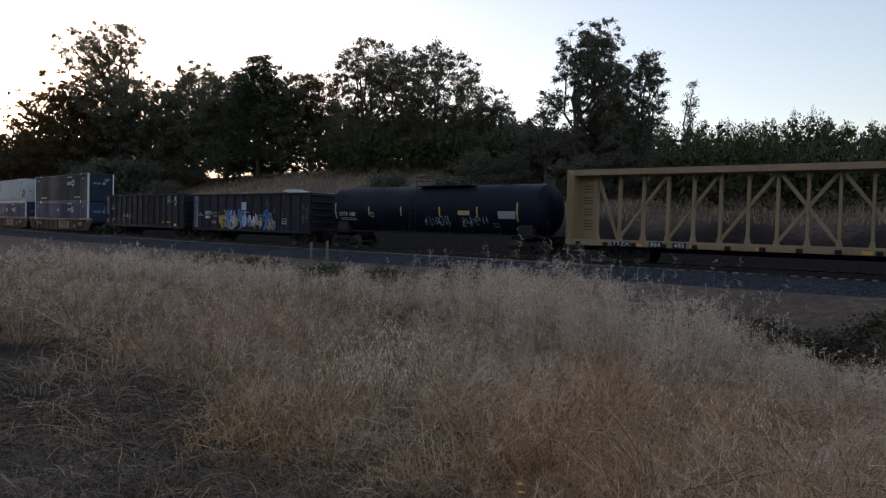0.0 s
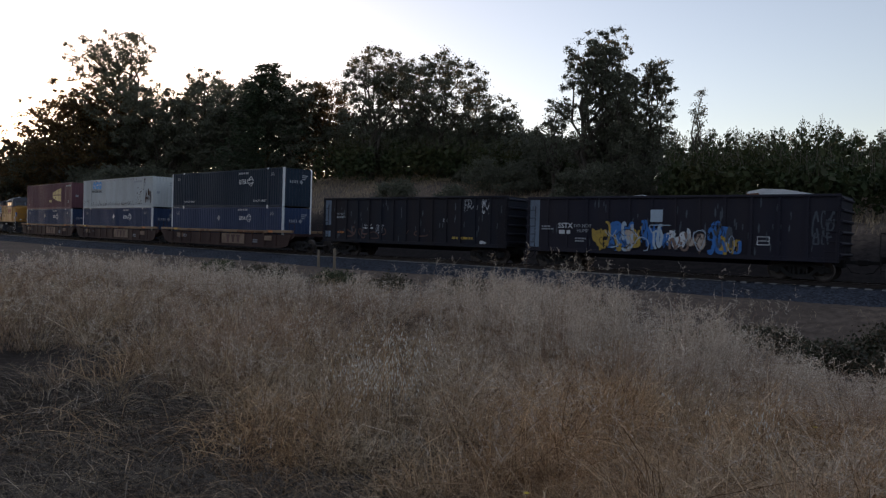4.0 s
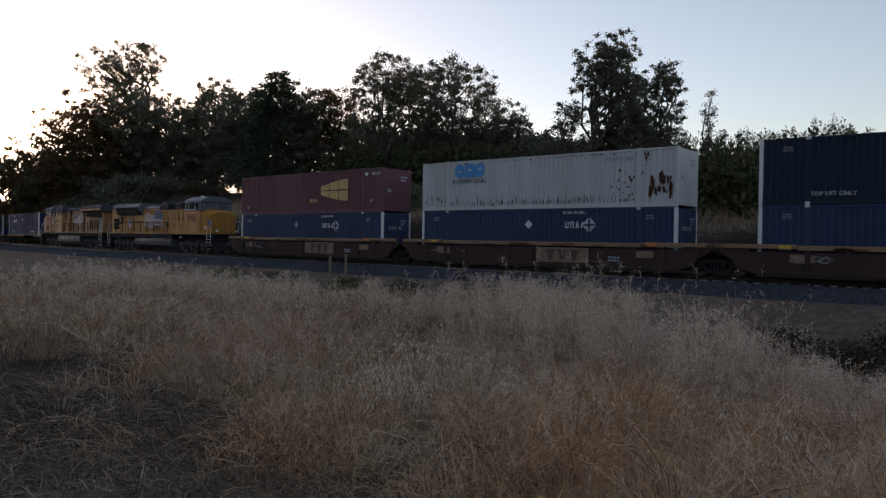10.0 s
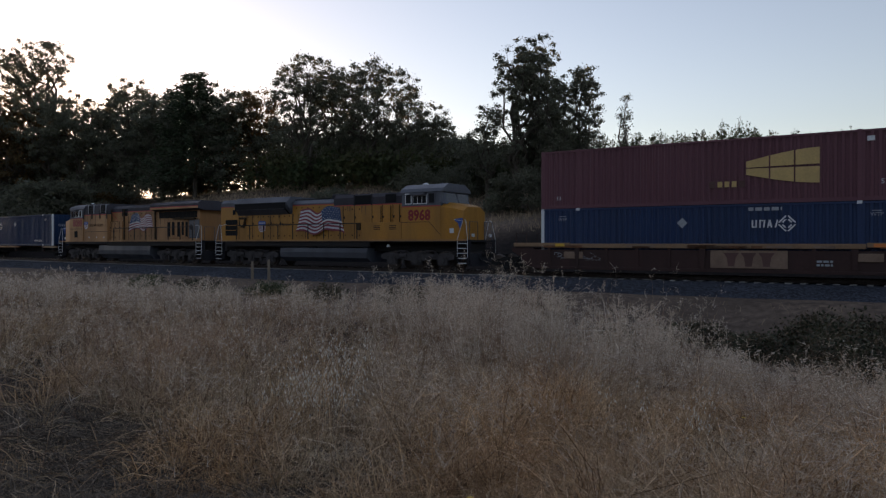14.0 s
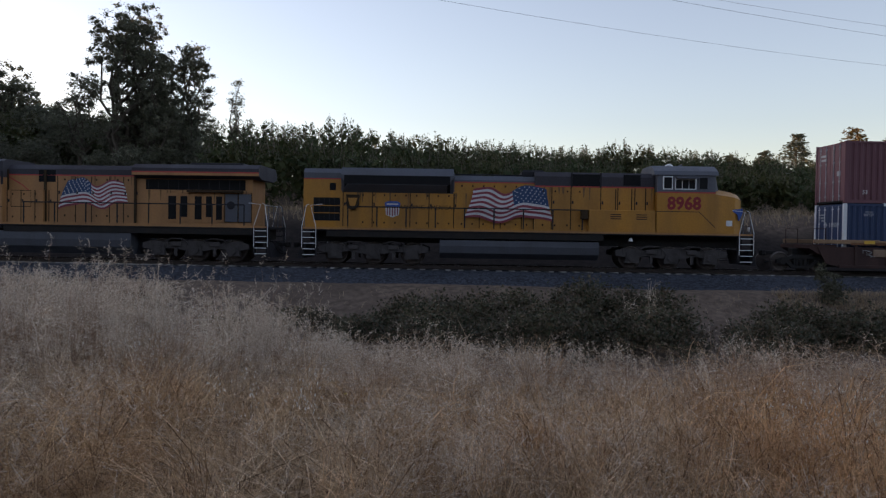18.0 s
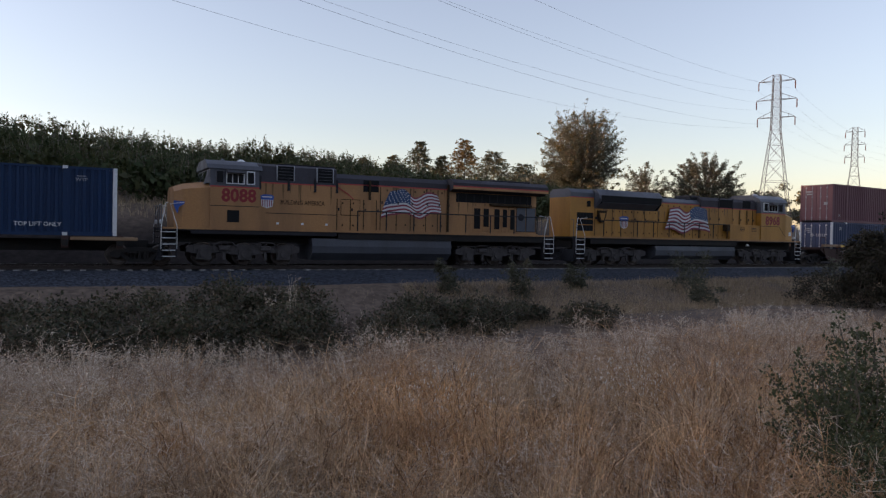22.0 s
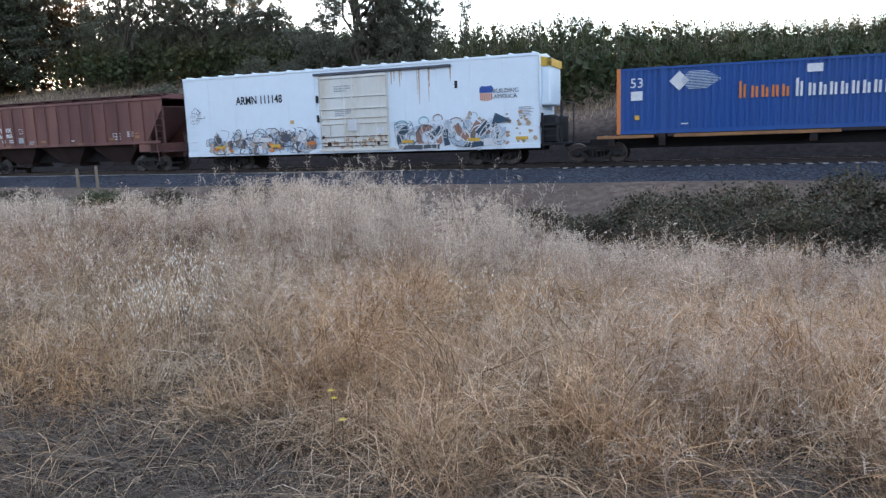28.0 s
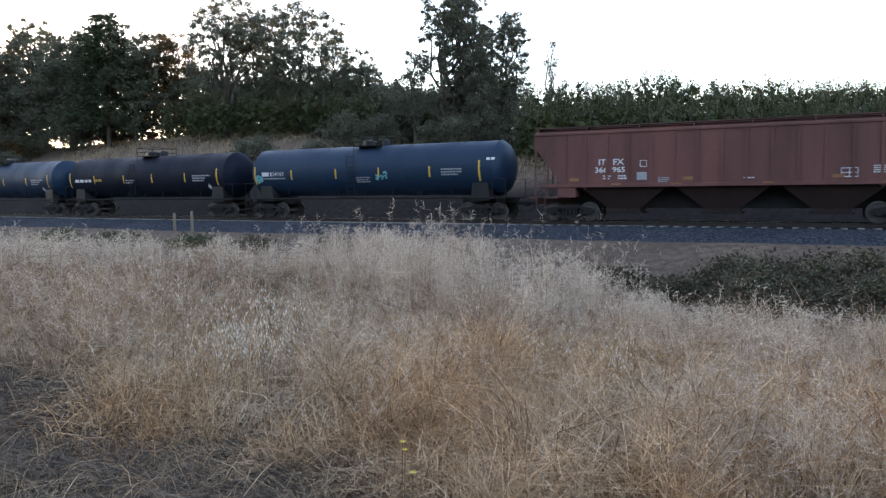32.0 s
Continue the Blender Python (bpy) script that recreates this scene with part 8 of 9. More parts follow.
fan_tree("autumn_tree", "round spiky tree with outer leaves coloured gold for sunlight", *far(37.1, 88), tip(88, 10.2), 5.2, 41, (M_OAK, M_SUNGOLD), 420, 15, 0.085, "trees on the hill")
fan_tree("round_tree", "round grey-green tree beyond the train", *far(46.2, 100), tip(100, 6.6), 4.9, 42, (M_GREYSHRUB, M_GREYSHRUB), 260, 13, 0.095, "trees on the hill", 0.4)
fan_tree("round_tree", "scrubby tree with bare twigs beyond the train", *far(42.0, 97), tip(97, 5.9), 3.4, 43, (M_GREYSHRUB, M_OAK), 70, 12, 0.10, "trees on the hill", 0.2)
for k, (b_, d_, e_, sp) in enumerate(((24.4, 200, 7.7, 11.0), (22.3, 205, 6.5, 10.0), (28.0, 196, 7.9, 12.0), (30.3, 186, 7.0, 14.0), (26.2, 198, 6.6, 9.0), (32.6, 182, 6.0, 14.0), (20.0, 210, 6.2, 10.0))):
    # the third pine has sunset orange put into its needle colour
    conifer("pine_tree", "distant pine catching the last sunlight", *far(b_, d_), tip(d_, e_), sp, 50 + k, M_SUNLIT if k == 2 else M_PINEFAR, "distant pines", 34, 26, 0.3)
for k, (x, y, top, sp) in enumerate(((85.0, 123.6, 15.0, 7.0), (96.0, 128.0, 14.0, 7.0), (177.5, 146.3, 18.6, 7.5), (192.9, 142.8, 17.5, 6.5), (214.0, 140.0, 13.0, 8.0), (150.0, 150.0, 11.0, 8.0), (128.0, 140.0, 12.0, 8.0), (300.0, 140.0, 17.0, 10.0), (260.0, 150.0, 15.0, 10.0), (330.0, 125.0, 22.0, 9.0))):
    # every second tree carries the sunset tinge in its leaf colour
    tree("distant_tree", "distant rounded tree tinged orange by sunset", x, y, top, sp, 60 + k, M_SUNGOLD if k % 2 else M_OAK, 70, 50, 0.34, base=0.15, lobes=9, group="distant trees", clump_r=(1.1, 2.2))


# the orchard: rows of shrubby young trees with upright shoots, all along the crest
def orchard():
    rng = np.random.default_rng(7)
    P, A, B = [], [], []
    g = Geo()
    spots = []
    for row in range(5):
        yy = 48.5 + 4.6 * row
        for x in np.arange(-62 if row > 2 else -17 - row, 62, 1.15):
            spots.append((x + rng.normal(0, 0.35), yy + 0.05 * x + rng.normal(0, 0.5), row))
    for x, y, row in spots:
        z0 = gz(x, y)
        lump = 0.5 * math.sin(0.9 * x + row) + 0.4 * math.sin(0.37 * x + 2.1 * row)
        b = math.degrees(math.atan2(x, y))
        elev = np.interp(b, (-34, -16, -11, -7.5, -1.2, 7.4, 13, 18, 22, 27, 32, 40), (8.0, 8.9, 8.7, 8.3, 7.6, 7.0, 6.7, 6.5, 6.0, 4.9, 4.1, 3.5))  # how the crest falls to the right
        H = min(5.6, max(2.0, 1.5 + math.tan(radians(elev)) * math.hypot(x, y) * min(1.0, 0.80 + 0.06 * row) - z0 + lump * 0.16 + rng.normal(0, 0.12)))
        if (abs(b + 9.3) < 1.4 or abs(b - 12.6) < 1.8) and row in (2, 3):
            H += 0.8
        low = np.array([x, y, z0])
        for m, size, shape in ((120, 0.30, 0.85), (150, 0.11, 1.0)):  # broad leaves inside, finer ones on the outside
            c = rng.normal(size=(m, 3))
            c /= np.linalg.norm(c, axis=1, keepdims=True)
            c *= rng.uniform(0.25 if shape < 1 else 0.75, 1.05, (m, 1)) * shape
            c[:, 2] = np.abs(c[:, 2]) * np.sign(rng.uniform(-0.8, 1, m))
            P.append(low + np.array([0, 0, 0.45 * H]) + c * np.array([1.0, 1.0, 0.45 * H]) + rng.normal(0, 0.12, (m, 3)))
            d = rng.normal(size=(m, 3)) + np.array([0, 0, 0.5])
            d /= np.linalg.norm(d, axis=1, keepdims=True)
            e = np.cross(d, rng.normal(size=(m, 3)))
            e /= np.linalg.norm(e, axis=1, keepdims=True)
            w = size * rng.uniform(0.6, 1.3, (m, 1))
            A.append(d * w)
            B.append(e * w * 0.55)
        for q in range(9):  # young shoots that stand out of the top
            a, r = rng.uniform(0, 6.28), rng.uniform(0.0, 0.9)
            foot = low + np.array([r * math.cos(a), r * math.sin(a), H * (0.9 - 0.28 * r * r)])
            up = np.array([rng.normal(0, 0.1), rng.normal(0, 0.1), rng.uniform(0.2, 0.62) if q else 0.75])
            g.cyl(tuple(foot - up), tuple(foot + up), 0.018, 0.006, 3, False)
            m = 12
            f = rng.uniform(-0.6, 1.0, m)
            P.append(foot + np.outer(f, up) + rng.normal(0, 1, (m, 3)) * (0.11 * (1.15 - np.maximum(f, 0) * 0.8))[:, None])
            d = rng.normal(size=(m, 3)) * 0.6 + np.array([0, 0, 1.0])
            d /= np.linalg.norm(d, axis=1, keepdims=True)
            e = np.cross(d, rng.normal(size=(m, 3)))
            e /= np.linalg.norm(e, axis=1, keepdims=True)
            w = 0.085 * rng.uniform(0.6, 1.3, (m, 1))
            A.append(d * w)
            B.append(e * w * 0.45)
    V, F = quads(np.concatenate(P), np.concatenate(A), np.concatenate(B))
    o = tagged(new("orchard"), "dense green rows of young orchard trees along the crest", "orchard", kind="stuff")
    part("foliage", bag("foliage", V, F, M_HEDGE), M_HEDGE, o)
    part("stem", g, M_TWIG, o)
    tagged(o.children[0], kind="stuff"), tagged(o.children[1], kind="stuff")


orchard()

# underwood on the bank behind the line
rng_ = random.Random(3)
for k in range(90):
    x = rng_.uniform(-115, 34)
    d = rng_.uniform(11, 34)
    y = D_SIDE + (x * x) / (2 * R_SIDE) + d
    big = x < -58
    if (not big and (rng_.random() < 0.86 or d > 26)) or -54 < math.degrees(math.atan2(x, y)) < -42:  # a bare dry slope
        continue
    bush("bank_shrub", "dark green shrub on the dry bank behind the track", x, y, rng_.uniform(1.2, 2.4) * (1.5 if big else 1.15), rng_.uniform(1.0, 2.0) * (1.7 if big else 1.15), 200 + k, rng_.choice((M_OAK, M_BRAMBLE, M_GREYSHRUB)) if not big else rng_.choice((M_OAK, M_OAK, M_AUTLIT)), 40, 36, 0.15, "shrubs on the bank behind the track", clump=0.26)

for k, (b_, d_, r, h) in enumerate(((-27.0, 58, 1.6, 3.2), (-24.6, 57, 1.9, 4.2), (-22.4, 57.5, 2.0, 4.0), (-20.2, 57, 1.9, 4.4), (-18.2, 57, 1.7, 3.6), (-30.8, 66, 2.2, 3.2), (-33.5, 68, 2.4, 3.4), (-36.0, 60, 1.8, 2.2), (-40.5, 66, 2.2, 2.4), (-53.3, 100, 3.2, 4.6), (-51.6, 104, 3.2, 4.6), (-49.5, 106, 3.2, 4.4), (-54.8, 109, 3.4, 6.4), (-53.4, 112, 3.4, 6.6), (-52.0, 112, 3.4, 6.6), (-50.8, 112, 3.2, 6.0), (-56.0, 108, 3.4, 5.0), (-63.0, 116, 3.4, 4.6), (-66.0, 120, 3.6, 4.6))):
    bush("bank_shrub", "dense dark shrub at the foot of the trees", *far(b_, d_), r, h, 260 + k, M_OAK, 60, 70, 0.1, "shrubs on the bank behind the track", clump=0.3)

# brambles in the ditch and bushes by the line
for k, (x, y, r, h) in enumerate(((-1.2, 26.2, 2.0, 1.1), (1.6, 25.2, 2.2, 1.4), (4.6, 26.3, 2.0, 1.5), (6.6, 25.4, 1.9, 1.5), (2.8, 22.6, 2.0, 1.1), (-0.5, 22.8, 2.0, 1.0), (6.0, 22.6, 1.8, 1.1), (11.5, 25.6, 2.0, 1.1), (13.8, 25.0, 1.9, 0.95), (16.5, 25.6, 1.2, 0.6), (9.5, 22.0, 1.5, 0.9), (-3.6, 25.0, 1.5, 0.45), (-5.6, 25.8, 1.2, 0.4), (-2.4, 26.6, 1.2, 0.45), (18.0, 23.0, 1.3, 0.6))):
    bush("bramble", "mound of bramble spilling down the ditch bank", x, y, r * 1.06, h * 1.4, 300 + k, M_BRAMBLE, 95, 70, 0.06, "brambles along the ditch", 22, clump=0.22)
for k, (x, y, r, h, m) in enumerate(((15.0, 29.5, 0.75, 1.6, M_GREYSHRUB), (18.4, 28.6, 0.95, 1.9, M_GREYSHRUB), (22.3, 29.6, 0.75, 1.3, M_GREYSHRUB), (29.0, 28.6, 1.3, 2.0, M_GREYSHRUB), (33.4, 25.2, 1.4, 2.1, M_THICKET), (34.0, 23.0, 1.5, 2.2, M_THICKET), (27.0, 25.6, 0.9, 1.3, M_GREYSHRUB), (38.0, 26.5, 1.6, 2.2, M_OAK), (-17.0, 24.5, 1.1, 0.55, M_BRAMBLE), (-20.5, 23.6, 1.3, 0.6, M_BRAMBLE), (-24.5, 24.4, 1.2, 0.55, M_SHRUB), (-14.0, 23.8, 0.9, 0.5, M_BRAMBLE), (-29.0, 24.0, 1.4, 0.6, M_BRAMBLE), (-10.5, 22.4, 0.9, 0.55, M_BRAMBLE), (-34.0, 24.6, 1.3, 0.6, M_SHRUB), (-7.0, 21.6, 0.8, 0.6, M_BRAMBLE))):
    bush("trackside_bush", "scrubby bush on the bank beside the line", x, y, r, h, 330 + k, m, 60, 30, 0.055, "bushes beside the line", 16, clump=0.26, ragged=h > 1.0)
for k, (x, y, r, h, m) in enumerate(((36.4, 21.0, 2.5, 6.2, M_THICKET), (34.9, 22.6, 1.7, 4.2, M_THICKET), (37.6, 17.6, 2.4, 4.0, M_THICKET), (41.0, 22.5, 2.6, 5.8, M_THICKET))):
    bush("tall_shrub", "tall dark shrub that half hides the train", x, y, r, h, 350 + k, m, 110, 80, 0.075, "tall shrubs by the ditch", 24, clump=0.2)


def fan_shrub(x, y, h, r, seed):
    """An upright shrub whose leafy stems fan out of one root, dense low down and loose at the tips."""
    rng = np.random.default_rng(seed)
    t = tagged(new("green_shrub"), "leafy dark green shrub standing in dry grass", "bush")
    C, rad = [], []
    for k in range(38):
        a, q = rng.uniform(0, 2 * math.pi), rng.uniform(0, 1) ** 0.7
        end = np.array([math.cos(a) * r * q, math.sin(a) * r * q, h * (1.0 - 0.42 * q * q) * rng.uniform(0.62, 1.0)])
        g = Geo()
        limb(g, (0.05 * math.cos(a), 0.05 * math.sin(a), -0.08), tuple(end), 0.009, 0.003, rng, 0.12, 5, 5)
        part("stem", g, M_TWIG, t)
        for f in np.linspace(0.3, 1.0, 15):
            C.append(end * np.array([f, f, f ** 0.9]) + rng.normal(0, 0.045, 3) * (1.5 - f))
            rad.append(0.075 * (1.35 - f) + 0.016)
    C, rad = np.array(C), np.array(rad)
    P, A, B = leaves_at(rng, C, rad * rng.uniform(0.6, 1.4, len(C)), 17, 0.0135, 0.9)
    P[:, 2] = np.abs(P[:, 2])
    V, F = quads(P, A, B)
    part("foliage", bag("foliage", V, F, M_SHRUB), M_SHRUB, t)
    t.location = (x, y, gz(x, y))


fan_shrub(*far(57.0, 5.0), 1.22, 0.62, 361)
bush("green_shrub", "low leafy shrub sprawling in the grass", 3.85, 2.13, 0.72, 0.72, 362, M_SHRUB, 170, 80, 0.0115, "", 18, clump=0.24)


# ---- the dry field ----
def lump(x, y, s=1.0, o=0.0):
    return 0.5 + 0.5 * np.sin(1.7 * s * x + 2.1 * np.sin(0.9 * s * y + o)) * np.cos(1.3 * s * y + 1.6 * np.sin(1.1 * s * x - o))


def spread_points(rng, n, dmin, dmax, bmin=-72.0, bmax=68.0, power=1.0):
    b = np.radians(rng.uniform(bmin, bmax, n))
    d = dmin * (dmax / dmin) ** (rng.uniform(0, 1, n) ** power)
    x, y = d * np.sin(b), d * np.cos(b)
    keep = -beyond(x, y) > field_edge(x) - 1.0 + 0.6 * np.sin(x * 2.1)
    return x[keep], y[keep], d[keep]


def blades(rng, x, y, height, width, reach, drop, flow, seg=2, stray=1.1, lift=0.0, curl=0.5):
    """Arching tapered strips: reach is how far the tip leans out, drop how far it sinks again, lift where it starts."""
    n = len(x)
    z = ground(x, y)
    a = flow + rng.normal(0, stray, n)
    b = a + rng.normal(0, curl, n)
    P0 = np.stack([x, y, z - 0.03 + lift], 1)
    P1 = P0 + np.stack([np.cos(a) * reach * 0.4, np.sin(a) * reach * 0.4, height * 0.95], 1)
    P2 = np.stack([x + np.cos(b) * reach, y + np.sin(b) * reach, z + np.maximum(0.01, lift + height * (1 - drop))], 1)
    sd = a + np.pi / 2 + rng.normal(0, 0.7, n)
    S = np.stack([np.cos(sd), np.sin(sd), rng.normal(0, 0.3, n)], 1) * (width / 2)[:, None]
    rows = []
    for k in range(seg + 1):
        t = k / seg
        C = P0 * (1 - t) ** 2 + P1 * 2 * t * (1 - t) + P2 * t * t
        rows += [C] if k == seg else [C - S * (1 - 0.5 * t), C + S * (1 - 0.5 * t)]
    m = 2 * seg + 1
    V = np.stack(rows, 1).reshape(-1, 3)
    q = np.arange(n)[:, None] * m
    F = [q + np.array([[m - 3, m - 2, m - 1]])]
    for k in range(seg - 1):
        F += [q + np.array([[2 * k, 2 * k + 1, 2 * k + 3]]), q + np.array([[2 * k, 2 * k + 3, 2 * k + 2]])]
    return V, np.concatenate(F, 0), P2


def trodden(x, y):
    """1 where the grass lies flat round the corner of the field, 0 where it stands."""
    edge = 3.0 + 0.33 * np.clip(-2.6 - x, 0, 3.4) + 0.3 * np.sin(1.9 * x) + 0.15 * np.sin(5.3 * x) - 4.0 * step(-1.7, 0.5, x)
    r = 3.45 + 0.25 * np.sin(2.3 * x + 0.7) + 0.15 * np.sin(6.1 * x)  # and where one stands and walks
    return np.maximum(step(edge + 0.45, edge - 0.35, y), 0.85 * step(r + 0.4, r - 0.4, np.hypot(x, y)))


def field():
    rng = np.random.default_rng(17)
    f = tagged(new("dry_grass"), "tangled straw-coloured dry grass over the whole field", "grass", kind="stuff")

    def keep_part(name, V, F, mat):
        tagged(part(name, bag(name, V, F, mat), mat, f), kind="stuff")

    def stand(name, tufts, per, d0, d1, seg, mat, tall=1.0, fine=0.0021, lay=1.0):
        """Bunch grass: mounds whose strands arch outwards and sink."""
        x, y, d = spread_points(rng, tufts, d0, d1, power=0.95)
        patch, small = lump(x, y, 0.75, 0.7), lump(x, y, 2.2, 2.0)
        flat = trodden(x, y)
        keep = rng.uniform(0, 1, len(x)) < (0.05 + 0.95 * np.maximum(patch * small, small ** 1.8)) * (1 - 0.88 * flat)
        x, y, d, patch, small, flat = (v[keep] for v in (x, y, d, patch, small, flat))
        th = tall * (0.05 + 0.18 * patch + 0.58 * small ** 1.5) * rng.uniform(0.7, 1.2, len(x)) * (1 - 0.6 * flat)
        tr = rng.uniform(0.05, 0.2, len(x)) * (1 + 0.03 * d)
        tl = rng.uniform(0.45, 1.0, len(x))
        ta = 3.4 * lump(x, y, 0.35, 4.0) + rng.normal(0, 1.0, len(x))
        k = np.repeat(np.arange(len(x)), per)
        n = len(k)
        a = rng.uniform(0, 2 * np.pi, n)
        q = rng.uniform(0, 1, n) ** 0.6
        bx, by = x[k] + np.cos(a) * q * tr[k], y[k] + np.sin(a) * q * tr[k]
        h = th[k] * rng.uniform(0.3, 1.12, n)
        reach = h * lay * (0.15 + 1.15 * q * tl[k] + 1.3 * rng.uniform(0, 1, n) ** 3)
        ang = np.arctan2(np.sin(a) + 0.8 * tl[k] * np.sin(ta[k]), np.cos(a) + 0.8 * tl[k] * np.cos(ta[k]))
        w = (fine + 0.00034 * d[k]) * rng.uniform(0.5, 1.5, n)
        V, F, _ = blades(rng, bx, by, h, w, reach, np.minimum(0.97, lay * (0.05 + 0.85 * q * tl[k] * rng.uniform(0.1, 1, n))), ang, seg, 1.25, 0.0, 1.5)
        keep_part(name, V, F, mat)

    stand("standing_grass", 3600, 34, 2.7, 8.0, 3, M_STRAW, 1.05, 0.0026)
    stand("standing_grass", 3400, 42, 7.5, 31.0, 2, M_STRAW, 1.45, 0.0022, 1.5)
    stand("standing_grass", 3200, 40, 7.5, 31.0, 2, M_STEM, 1.6, 0.0022, 1.2)
    # loose strands that cross one another on top of the mounds
    x, y, d = spread_points(rng, 175000, 2.7, 9.5)
    some = rng.uniform(0, 1, len(x)) < (0.15 + 0.25 * step(0.3, 2.0, x) + 0.85 * lump(x, y, 2.6, 2.0) ** 1.5) * (1 - 0.8 * trodden(x, y))
    x, y, d = x[some], y[some], d[some]
    patch = lump(x, y, 0.75, 0.7)
    flat = trodden(x, y)
    n = len(x)
    lift = rng.uniform(0, 1, n) * (0.02 + 0.12 * patch + 0.40 * lump(x, y, 2.6, 2.0) ** 1.5) * (1 - 0.85 * flat)
    ln = rng.uniform(0.16, 0.62, n) * (1 - 0.5 * step(-1.0, 2.0, x))
    up = rng.normal(0.08, 0.14, n) * (1 - 0.6 * flat)
    V, F, _ = blades(rng, x, y, up + 0.05, (0.0026 + 0.00034 * d) * rng.uniform(0.4, 1.5, n), ln, rng.uniform(0.0, 1.6, n), rng.uniform(0, 2 * np.pi, n), 3, 0.3, lift, 1.5)
    keep_part("loose_straw", V, F, M_STRAW)
    # straw trodden flat at the corner of the field
    x, y, d = spread_points(rng, 125000, 2.6, 9.0, -74, 40)
    keep = rng.uniform(0, 1, len(x)) < trodden(x, y) * (0.25 + 0.75 * lump(x, y, 2.2, 1.0))
    x, y, d = x[keep], y[keep], d[keep]
    n = len(x)
    V, F, _ = blades(rng, x, y, rng.uniform(0.02, 0.26, n), (0.0032 + 0.0004 * d) * rng.uniform(0.4, 1.4, n), rng.uniform(0.15, 0.75, n), rng.uniform(0.3, 1.0, n), 2.6 + 3.5 * lump(x, y, 0.8, 1.0), 3, 0.9)
    keep_part("trodden_straw", V, F, M_MAT)
    # long straws bent over at the rim of the trodden corner
    x, y, d = spread_points(rng, 34000, 2.7, 7.5, -72, 40)
    t = trodden(x, y)
    keep = rng.uniform(0, 1, len(x)) < (0.12 + 0.88 * (4 * t * (1 - t))) * (0.3 + 0.7 * lump(x, y, 1.7, 0.4)) * 0.55
    x, y, d = x[keep], y[keep], d[keep]
    n = len(x)
    V, F, _ = blades(rng, x, y, rng.uniform(0.12, 0.42, n), (0.0036 + 0.0003 * d) * rng.uniform(0.5, 1.3, n), rng.uniform(0.3, 0.95, n), rng.uniform(0.75, 1.05, n), 4.4 + 1.6 * lump(x, y, 0.9, 2.5), 5, 0.7, 0.0, 0.8)
    keep_part("bent_straw", V, F, M_STRAW)
    # fallen and matted straw
    x, y, d = spread_points(rng, 60000, 2.4, 15.0, power=1.0)
    some = rng.uniform(0, 1, len(x)) > 0.5 * trodden(x, y)
    x, y, d = x[some], y[some], d[some]
    h = rng.uniform(0.02, 0.16, len(x))
    V, F, _ = blades(rng, x, y, h, (0.002 + 0.0004 * d), rng.uniform(0.12, 0.6, len(x)), rng.uniform(0.2, 1.0, len(x)), 3.2 * lump(x, y, 0.5, 1.0), 2, 0.9)
    keep_part("fallen_straw", V, F, M_MAT)
    # low grass on the ground round the camera's stand and behind it
    a, d = rng.uniform(0, 2 * np.pi, 42000), 0.5 * 40 ** rng.uniform(0, 1, 42000)
    x, y = d * np.sin(a), d * np.cos(a)
    keep = (y < 0.25 * np.abs(x) - 0.3) | (d < 2.4)
    x, y, d = x[keep], y[keep], d[keep]
    n = len(x)
    h = rng.uniform(0.05, 0.3, n) * (0.4 + 0.6 * step(1.0, 2.5, d))
    V, F, _ = blades(rng, x, y, h, 0.003 + 0.0005 * d, h * rng.uniform(0.3, 1.6, n), rng.uniform(0.1, 0.9, n), rng.uniform(0, 6.3, n), 2)
    keep_part("low_grass", V, F, M_STRAW)
    # thin stalks with feathery seed heads, thick towards the far edge of the field and to the east
    x, y, d = spread_points(rng, 27000, 3.0, 31.0, power=0.6)
    x2, y2, d2 = spread_points(rng, 8000, 2.8, 12.0, -8, 68)
    x3 = np.concatenate([rng.uniform(-34, 22, 8000), rng.uniform(-11, 3, 5500)])
    y3 = D_SIDE + x3 * x3 / (2 * R_SIDE) - field_edge(x3) - rng.uniform(-0.8, 3.6, len(x3))
    low = np.concatenate([np.where(x > 6, 0.75, 1.0), np.full(len(x2), 0.62), rng.uniform(0.9, 1.75, len(x3)) * (0.75 + 0.6 * step(-12.5, -9.0, x3) - 0.62 * step(-3.5, -1.8, x3))])
    x, y = np.concatenate([x, x2, x3]), np.concatenate([y, y2, y3])
    d = np.hypot(x, y)
    patch = lump(x, y, 0.6, 3.0)
    keep = rng.uniform(0, 1, len(x)) < (0.15 + 0.85 * patch) * (0.25 + 0.9 * lump(x, y, 2.2, 2.0)) * (1 - 0.97 * trodden(x, y))
    x, y, d, patch, low = x[keep], y[keep], d[keep], patch[keep], low[keep]
    n = len(x)
    h = low * (0.40 + 0.30 * patch) * (0.62 + 0.72 * lump(x, y, 2.2, 2.0)) * rng.uniform(0.7, 1.25, n) * (0.82 + 0.24 * step(6, 14, d))
    V, F, tip = blades(rng, x, y, h, 0.0018 + 0.0003 * d, h * rng.uniform(0.02, 0.55, n), rng.uniform(0, 0.25, n), 3 * lump(x, y, 0.4, 2.0), 2)
    keep_part("stalk", V, F, M_STEM)
    m = 9
    base = (tip[:, None, :] - rng.uniform(0, 1, (n, m, 1)) * np.array([0, 0, 0.16])).reshape(-1, 3)
    out = rng.normal(0, 1, (n * m, 3)) * np.array([0.055, 0.055, 0.035]) + np.array([0, 0, 0.045])
    dd = np.repeat(d, m)
    side = np.cross(out, rng.normal(size=out.shape))
